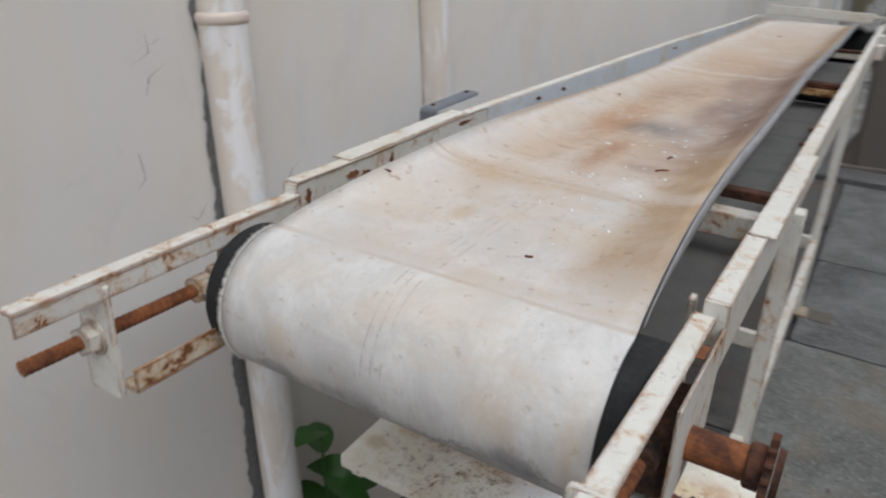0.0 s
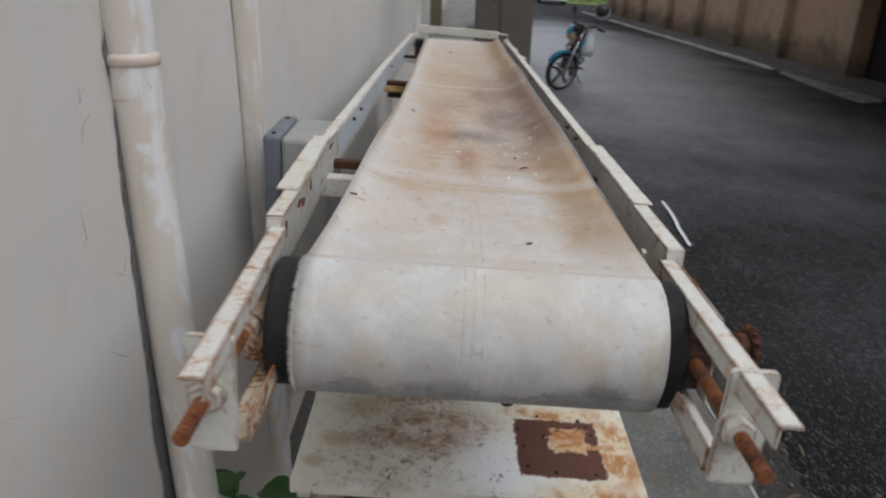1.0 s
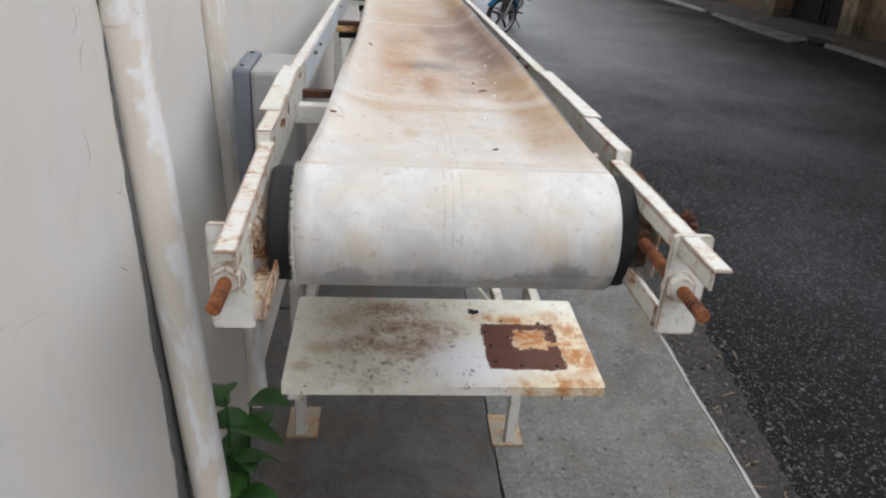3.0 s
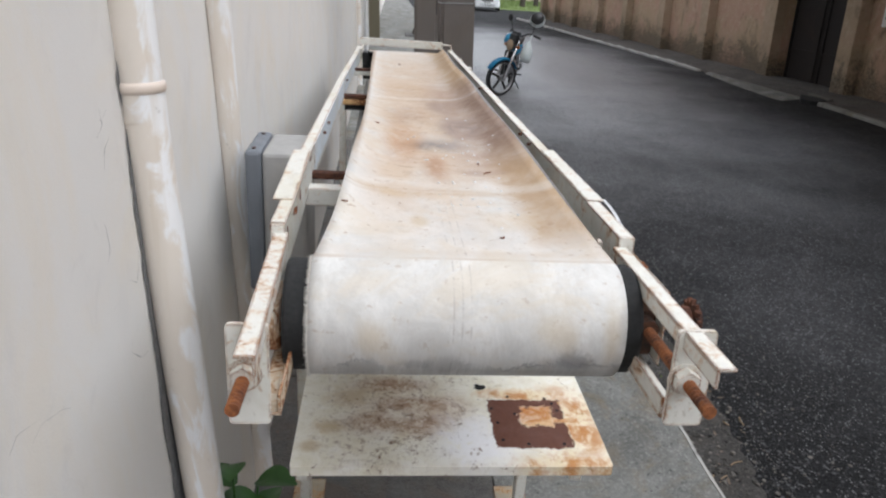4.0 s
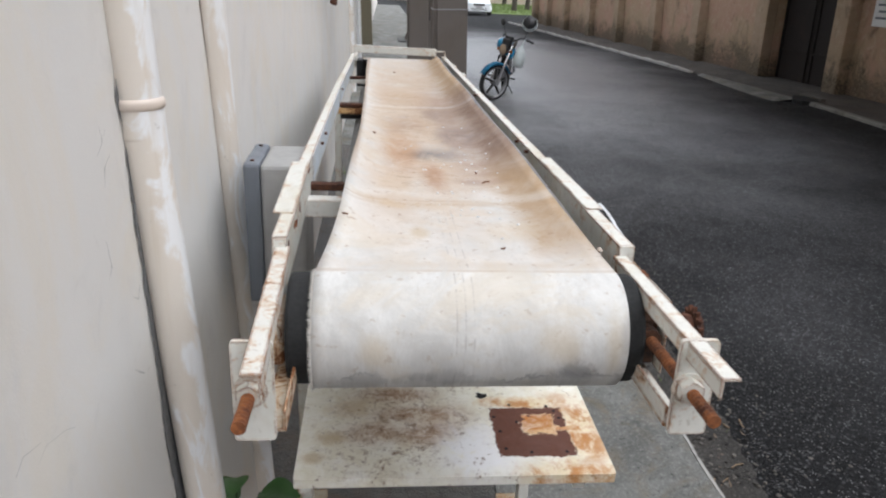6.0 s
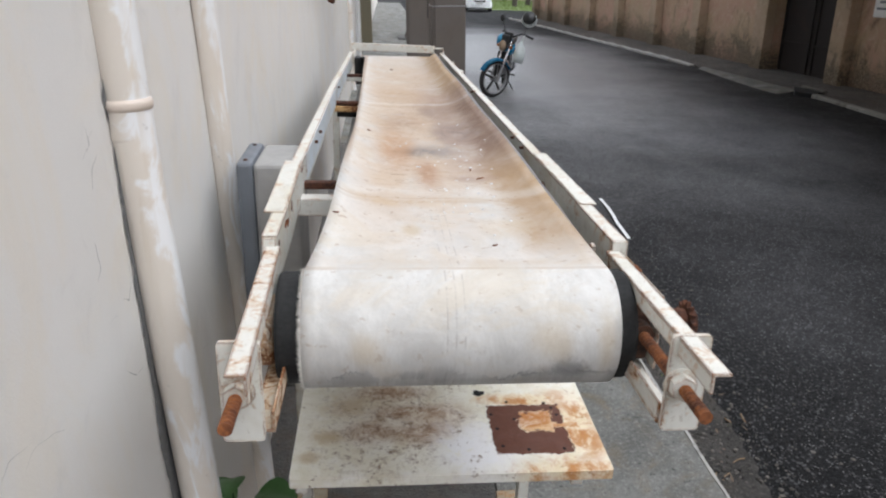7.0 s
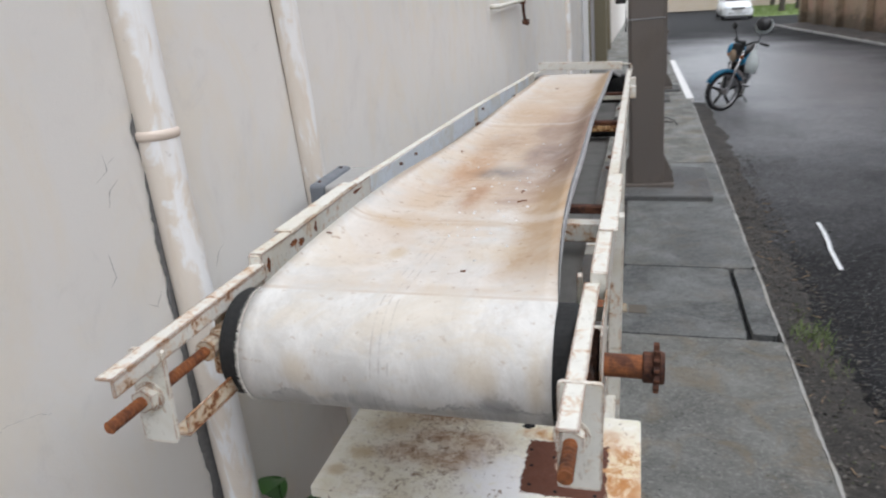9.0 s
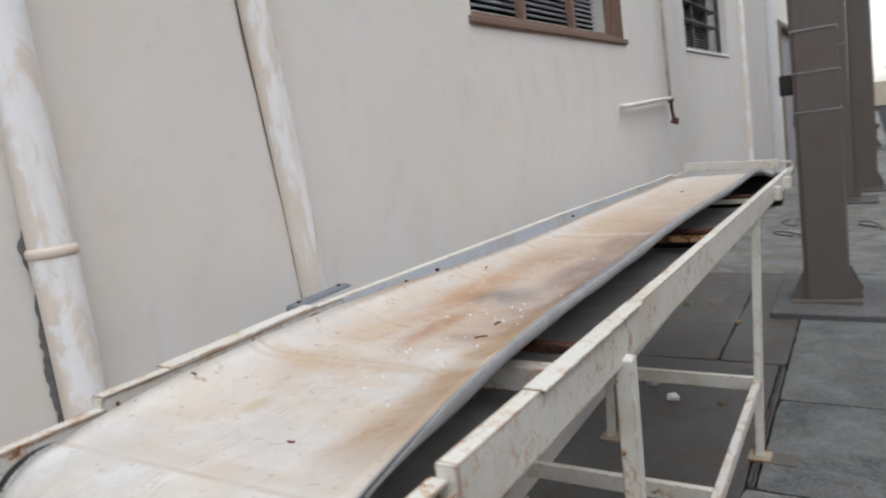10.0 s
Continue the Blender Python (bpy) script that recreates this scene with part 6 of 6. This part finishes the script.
blob("side_panel", BLUE, [(0.80, 0.66, 0.06, 0.05), (0.9, 0.67, 0.125, 0.09), (1.15, 0.72, 0.11, 0.07), (1.3, 0.76, 0.06, 0.04)])
for s in (-1, 1):
    part("swing_arm", bar((s * 0.1, 0.82, 0.36), (s * 0.1, 1.25, 0.30), 0.03, 0.05), BLACK, bike)
    part("shock", rod((s * 0.13, 1.2, 0.34), (s * 0.12, 1.05, 0.70), 0.028), CHROME, bike)
    part("footpeg", rod((s * 0.1, 0.68, 0.3), (s * 0.24, 0.68, 0.3), 0.014), BLACK, bike)
part("rear_mudguard", bar((0, 1.2, 0.66), (0, 1.62, 0.58), 0.14, 0.03, 0.01), BLACK, bike)
part("side_stand", tube([(0.08, 0.66, 0.28), (0.17, 0.74, 0.12), (0.22, 0.78, 0.035)], 0.011, 8), BLACK, bike)

# helmet hung on the mirror, bag on the handlebar
hel = thing("helmet", STEER @ pose(0.30, 0.30, 1.30, 60, 20, 30) @ Matrix.Scale(0.86, 4), "black and white open helmet hanging on the mirror", "helmet")
part("shell", lathe([(0.125, -0.10), (0.14, -0.03), (0.138, 0.04), (0.11, 0.10), (0.06, 0.135), (0.0, 0.145)], 24), BLACK, hel, smooth=True)
part("white_band", lathe([(0.1415, -0.03), (0.1405, 0.03), (0.127, 0.075)], 24), BAG, hel, "white band", smooth=True)
part("visor", lathe([(0.125, -0.10), (0.10, -0.09), (0.09, -0.02), (0.06, 0.06), (0.0, 0.09)], 20), GREY_BOX, hel, "grey lining", smooth=True)
part("strap", tube([(0.1, 0, -0.10), (0.12, 0.02, -0.22), (0.10, 0.05, -0.33)], 0.009, 6), BLACK, hel)
bag = thing("plastic_bag", STEER @ pose(0.27, 0.22, 0.76), "white plastic carrier bag hung from the handlebar", "bag")
bm = lathe([(0.0, -0.15), (0.07, -0.14), (0.095, -0.06), (0.085, 0.04), (0.05, 0.14), (0.02, 0.20)], 20)
for v in bm.verts:
    v.co += Vector(noise.noise_vector(v.co * 18)) * 0.018
part("bag_body", bm, BAG, bag, smooth=True)
part("bag_handle", tube([(0, 0, 0.18), (0.01, 0.02, 0.24), (0.0, 0.06, 0.29)], 0.008, 6), BAG, bag)

# ---- white car far up the road ----
CAR = on_ground(6.6, 47.0, -0.06)
car = thing("car", CAR, "white hatchback car parked at the end of the road", "car")


def hull(name, sections, mat, parent, label=""):
    """Rounded body through sections: (y, z low, z high, half width low, half width high)."""
    bm = bmesh.new()
    rows = []
    for y, lo, hi, wl_, wh in sections:
        pts = [(-wl_ * 0.94, lo), (-wl_, lo + (hi - lo) * 0.25), (-(wl_ + wh) / 2, lo + (hi - lo) * 0.65), (-wh * 0.93, hi - (hi - lo) * 0.06), (-wh * 0.8, hi), (wh * 0.8, hi), (wh * 0.93, hi - (hi - lo) * 0.06), ((wl_ + wh) / 2, lo + (hi - lo) * 0.65), (wl_, lo + (hi - lo) * 0.25), (wl_ * 0.94, lo)]
        rows.append([bm.verts.new((x, y, z)) for x, z in pts])
    for a, c in zip(rows, rows[1:]):
        for k in range(10):
            bm.faces.new((a[k], c[k], c[(k + 1) % 10], a[(k + 1) % 10]))
    bm.faces.new(rows[0])
    bm.faces.new(rows[-1][::-1])
    bmesh.ops.recalc_face_normals(bm, faces=bm.faces)
    return part(name, bm, mat, parent, label, smooth=True)


hull("body", [(0, 0.28, 0.66, 0.68, 0.62), (0.12, 0.22, 0.80, 0.82, 0.76), (0.9, 0.2, 0.96, 0.86, 0.80), (1.4, 0.2, 1.0, 0.87, 0.80), (3.4, 0.2, 1.02, 0.87, 0.80), (3.9, 0.25, 0.95, 0.83, 0.76)], CAR_WHITE, car)
hull("cabin", [(0.95, 0.95, 0.98, 0.72, 0.70), (1.75, 0.95, 1.44, 0.74, 0.60), (2.6, 0.95, 1.50, 0.75, 0.61), (3.4, 0.95, 1.42, 0.74, 0.58), (3.8, 0.95, 1.0, 0.7, 0.6)], CAR_WHITE, car)
part("windscreen", bar((0, 1.02, 1.01), (0, 1.68, 1.41), 1.24, 0.02), GLASS, car)
for s in (-1, 1):
    part("headlight", box(s * 0.42, s * 0.74, -0.01, 0.12, 0.60, 0.74, 0.03), LAMP_GLASS, car)
    part("door_mirror", box(s * 0.86, s * 1.0, 1.3, 1.42, 0.96, 1.08, 0.02), CAR_WHITE, car)
    part("side_window", box(s * 0.70, s * 0.745, 1.5, 3.2, 1.03, 1.36, 0.01), GLASS, car)
    for y in (0.72, 3.15):
        w = part("wheel", rod((s * 0.66, y, 0.29), (s * 0.87, y, 0.29), 0.29, seg=24), TYRE, car)
        part("rim", rod((s * 0.84, y, 0.29), (s * 0.875, y, 0.29), 0.18, seg=20), ALLOY, w)
part("grille", box(-0.36, 0.36, -0.015, 0.05, 0.58, 0.70, 0.01), BLACK, car)
part("lower_grille", box(-0.5, 0.5, 0.0, 0.06, 0.30, 0.44, 0.01), BLACK, car)
part("plate", box(-0.2, 0.2, -0.02, 0.0, 0.46, 0.56), GREY_BOX, car)

# ---- plants and litter ----
def leaf_mesh(length, width, bend, bm, m):
    n = 8
    rows = []
    for k in range(n + 1):
        s = k / n
        w = width * math.sin(math.pi * min(1, s * 0.92 + 0.06)) ** 0.8 * (1.1 - 0.35 * s)
        z = -bend * s * s * length
        rows.append([bm.verts.new(m @ Vector((x * w, s * length, z + abs(x) * w * 0.28))) for x in (-0.5, -0.25, 0, 0.25, 0.5)])
    for a, c in zip(rows, rows[1:]):
        for j in range(4):
            bm.faces.new((a[j], a[j + 1], c[j + 1], c[j]))


bush = thing("weed_plant", on_ground(-0.02, 2.385), "broad-leaved green weed at the foot of the wall", "plant")
rnd = random.Random(5)
for k in range(3):
    h = (0.74, 0.62, 0.46)[k]
    ax, ay = ((0.0, -0.02), (0.06, 0.05), (0.03, -0.05))[k]
    part("stem", tube([(ax * 0.3, ay * 0.3, -0.01), (ax * 0.6, ay * 0.7, h * 0.5), (ax, ay, h)], [0.007, 0.006, 0.004], 7), LEAF, bush)
    for j in range(5):
        z = h * (0.55 + 0.45 * j / 4)
        bm = bmesh.new()
        leaf_mesh(rnd.uniform(0.12, 0.175), rnd.uniform(0.085, 0.115), rnd.uniform(0.15, 0.55), bm, Matrix.Translation((ax * z / h, ay * z / h, z)) @ pose(0, 0, 0, rnd.uniform(-5, 35), 0, j * 137 + k * 60))
        part("leaf", bm, LEAF, bush, smooth=True)

# soil and grit in the gutter along the kerb
bm = bmesh.new()
rnd = random.Random(8)
rows = []
NS = 16
for k in range(420):
    y = -2 + k * 0.038
    w = 0.34 + 0.20 * noise.noise((y * 0.6, 1, 0)) + 0.07 * noise.noise((y * 3, 2, 0)) + 0.03 * noise.noise((y * 11, 2, 0))
    row = []
    for q in range(NS + 1):
        e = q / NS
        lump = (0.010 * noise.noise((y * 6, e * w * 9, 0)) + 0.008 * noise.noise((y * 19, e * w * 19, 4)) + 0.005 * noise.noise((y * 45, e * w * 45, 8))) * (1 - e ** 3)
        row.append(bm.verts.new((EDGE_X + 0.005 + w * e, y, fall(y) - 0.056 + 0.020 * (1 - e) ** 1.5 + lump - 0.012 * e ** 4)))
    rows.append(row)
for a, c in zip(rows, rows[1:]):
    for j in range(NS):
        bm.faces.new((a[j], a[j + 1], c[j + 1], c[j]))
solo("gutter_soil", bm, SOIL, GRADE, "dark soil and grit along the kerb", "soil", kind="structure", smooth=True)


def tuft(bm, x, y, n, h, spread, seed):
    rnd = random.Random(seed)
    for _ in range(n):
        a, r = rnd.uniform(0, 6.28), spread * rnd.random() ** 0.7
        bx, by, d = x + r * math.cos(a), y + r * math.sin(a) * 1.5, rnd.uniform(0, 6.28)
        hh, w, z = h * rnd.uniform(0.4, 1.0), rnd.uniform(0.001, 0.002), -0.057 if x > 1 else -0.012
        mx, my, tx, ty = bx + math.cos(d) * hh * 0.3, by + math.sin(d) * hh * 0.3, bx + math.cos(d) * hh * 0.8, by + math.sin(d) * hh * 0.8
        p = [bm.verts.new(c) for c in ((bx - w, by, z), (bx + w, by, z), (mx + w, my, z + hh * 0.6), (mx - w, my, z + hh * 0.6), (tx, ty, z + hh * 0.85))]
        bm.faces.new((p[0], p[1], p[2], p[3]))
        bm.faces.new((p[3], p[2], p[4]))


weeds = bmesh.new()
for spot in ((2.17, 5.12, 110, 0.12, 0.13, 1), (2.20, 4.78, 24, 0.08, 0.12, 2), (2.12, 4.25, 14, 0.05, 0.12, 3), (2.15, 3.7, 12, 0.05, 0.15, 4), (0.02, 8.15, 50, 0.09, 0.06, 6), (2.16, 5.5, 14, 0.06, 0.1, 7)):
    tuft(weeds, *spot)
solo("grass", weeds, GRASS, GRADE, "thin pale green weeds growing in the gutter", "grass", kind="stuff")

# bent white strip lying on the asphalt
bm = bmesh.new()
line = [(2.68, 7.42, -0.052), (2.67, 7.12, -0.045), (2.645, 6.86, -0.035), (2.63, 6.72, -0.045), (2.615, 6.30, -0.052)]
rows = []
for k, p in enumerate(line):
    rows.append([bm.verts.new((p[0] + dx, p[1], p[2] + dz)) for dx, dz in ((-0.016, 0), (0.016, 0), (0.016, 0.004), (-0.016, 0.004))])
for a, c in zip(rows, rows[1:]):
    for j in range(4):
        bm.faces.new((a[j], a[(j + 1) % 4], c[(j + 1) % 4], c[j]))
bm.faces.new(rows[0])
bm.faces.new(rows[-1][::-1])
bmesh.ops.recalc_face_normals(bm, faces=bm.faces)
solo("plastic_strip", bm, WRAP, GRADE, "bent white plastic strip lying on the asphalt", "litter")

# twigs, chips and pebbles
rnd = random.Random(31)
for k in range(34):
    x, y = rnd.uniform(2.02, 2.38), rnd.uniform(2.6, 8.0)
    a, ln = rnd.uniform(0, 3.14), rnd.uniform(0.03, 0.09)
    solo("twig", tube([(-ln / 2, 0, 0), (0, 0.006, 0.002), (ln / 2, 0, 0)], 0.0035, 5), STRAW, on_ground(x, y, -0.042, math.degrees(a)), "dry brown twig in the gutter", "twig", "gutter litter")
ball = bmesh.new()
bmesh.ops.create_icosphere(ball, subdivisions=1, radius=1.0)
ball.verts.index_update()
ball_v, ball_f = [tuple(v.co) for v in ball.verts], [[v.index for v in f.verts] for f in ball.faces]
ball.free()
bm = bmesh.new()
for k in range(6000):
    near = rnd.random() < 0.85
    x, y = EDGE_X + (0.015 + 0.40 * rnd.random() ** 1.4 if near else 0.3 + abs(rnd.gauss(0, 0.3))), rnd.uniform(1.5, 10.0)
    r = 0.0025 + 0.011 * rnd.random() ** 3.5
    sy, sz, lift = rnd.uniform(0.6, 1.3), rnd.uniform(0.35, 0.75), -0.048 + 0.012 * max(0.0, 1 - (x - EDGE_X) / 0.25) if near else -0.058
    turn = rnd.uniform(0, 3.14)
    ca, sa = math.cos(turn), math.sin(turn)
    vs = []
    for px, py, pz in ball_v:
        px, py, pz = px * r * rnd.uniform(0.75, 1.2), py * r * sy, pz * r * sz
        vs.append(bm.verts.new((x + px * ca - py * sa, y + px * sa + py * ca, lift + pz)))
    for f in ball_f:
        bm.faces.new([vs[q] for q in f])
flakes = bmesh.new()
for k in range(110):
    x, y = EDGE_X + rnd.uniform(0.02, 0.40), rnd.choice((rnd.uniform(2.0, 9.5), rnd.gauss(6.0, 0.35)))
    leaf_mesh(rnd.uniform(0.012, 0.042), rnd.uniform(0.006, 0.016), -0.3, flakes, pose(x, y, -0.040, rnd.uniform(-10, 20), 0, rnd.uniform(0, 360)))
solo("leaf_litter", flakes, LITTER, GRADE, "dry brown leaf scraps and chips in the gutter", "leaf litter", kind="stuff")
tagged(solo("gravel", bm, PEBBLE, GRADE, "small loose stones beside the kerb", "gravel"), kind="stuff")
for k in range(7):
    x, y = rnd.uniform(0.1, 0.9), rnd.uniform(6.2, 9.5)
    bm = bmesh.new()
    leaf_mesh(rnd.uniform(0.05, 0.09), rnd.uniform(0.02, 0.04), -0.2, bm, pose(0, 0, 0.006, 0, 0, rnd.uniform(0, 360)))
    solo("dry_leaf", bm, STRAW, on_ground(x, y, 0.002), "curled dry leaf on the concrete", "leaf", "dry leaves")
# specks on the belt
for k, (u, v, ln) in enumerate(((-0.268, 0.124, 0.011), (0.155, 0.60, 0.016), (0.14, 0.72, 0.012), (-0.2, 1.33, 0.012), (-0.07, 3.76, 0.01), (0.111, 0.0, 0.006))):
    bm = tube([(-ln, 0, 0), (0, 0.003, 0.0005), (ln, 0, 0)], 0.0022, 5)
    solo("wood_chip", bm, RUST, RUN @ pose(u, v, DRUM_Z + DRUM_R + trough(u, v) + 0.0018, 0, 0, 40 * k), "small brown chip lying on the belt", "debris", "chips on the belt")
# rust stain plate by the rear foot, cable loops and scrap by the columns
solo("rusty_plate", slab(rounded(1.055, 1.175, 5.255, 5.385, 0.01), 0.0, 0.004), plain("stained_plate", (0.12, 0.105, 0.085), 0.8), GRADE, "thin stained metal plate lying on the pavement", "metal plate")


def cable(points, label):
    return solo("cable", tube(points, 0.008, 8), CABLE, GRADE, label, "cable", smooth=True)


cable([(1.52 + 0.13 * math.cos(a / 8), 11.6 + 0.26 * math.sin(a / 10) + 0.01 * a, 0.012 + 0.03 * max(0, math.sin(a / 9))) for a in range(44)], "loop of dark cable on the pavement")
cable([(0.62 + 0.20 * math.cos(a / 9), 11.0 + 0.34 * math.sin(a / 11) + 0.012 * a, 0.012) for a in range(46)], "coiled dark cable lying by the wall")
cable([(0.45 + 0.02 * a + 0.05 * math.sin(a), 12.2 + 0.25 * math.sin(a * 0.7), 0.012) for a in range(30)], "tangled dark cable on the pavement")

# crumpled scraps under the frame
def scrap(x, y, size, mat, label, seed):
    bm = bmesh.new()
    bmesh.ops.create_icosphere(bm, subdivisions=2, radius=size)
    for v in bm.verts:
        v.co *= 1 + 0.55 * noise.noise(v.co * (2.2 / size) + Vector((seed, 0, 0)))
        v.co.z = max(v.co.z * 0.6, -size * 0.3)
    solo("paper_scrap", bm, mat, on_ground(x, y, size * 0.3), label, "litter")


scrap(0.36, 5.98, 0.045, WRAP, "crumpled white plastic scrap on the pavement", 1)
scrap(0.17, 6.20, 0.05, GREY_BOX, "crumpled grey paper scrap on the pavement", 2)
scrap(0.67, 5.98, 0.025, LITTER, "small crushed brown scrap on the pavement", 3)
scrap(0.525, 7.68, 0.03, STRAW, "pale dry scrap on the pavement", 4)

# drops on the belt, whitened to stand in for the sky's glints
bm = bmesh.new()
rnd = random.Random(77)
for k in range(46):
    u, v = rnd.gauss(0.09, 0.08), rnd.choice((rnd.gauss(0.25, 0.10), rnd.gauss(0.75, 0.14), rnd.uniform(0.1, 1.9)))
    if -0.22 < u < 0.24:
        r = rnd.uniform(0.0026, 0.0056)
        bmesh.ops.create_icosphere(bm, subdivisions=1, radius=r, matrix=Matrix.Translation((u, v, DRUM_Z + DRUM_R + trough(u, v) + 0.0008)) @ Matrix.Diagonal((1, 1, 0.6, 1)))
water = Nodes("drop_glint_white", 0.03)
water.color((0.95, 0.96, 0.97))
water.b.inputs["Transmission Weight"].default_value = 0.25
solo("water_drops", bm, water.mat, RUN, "tiny drops on the belt, white for the sky's glint", "water drops", kind="stuff", smooth=True)
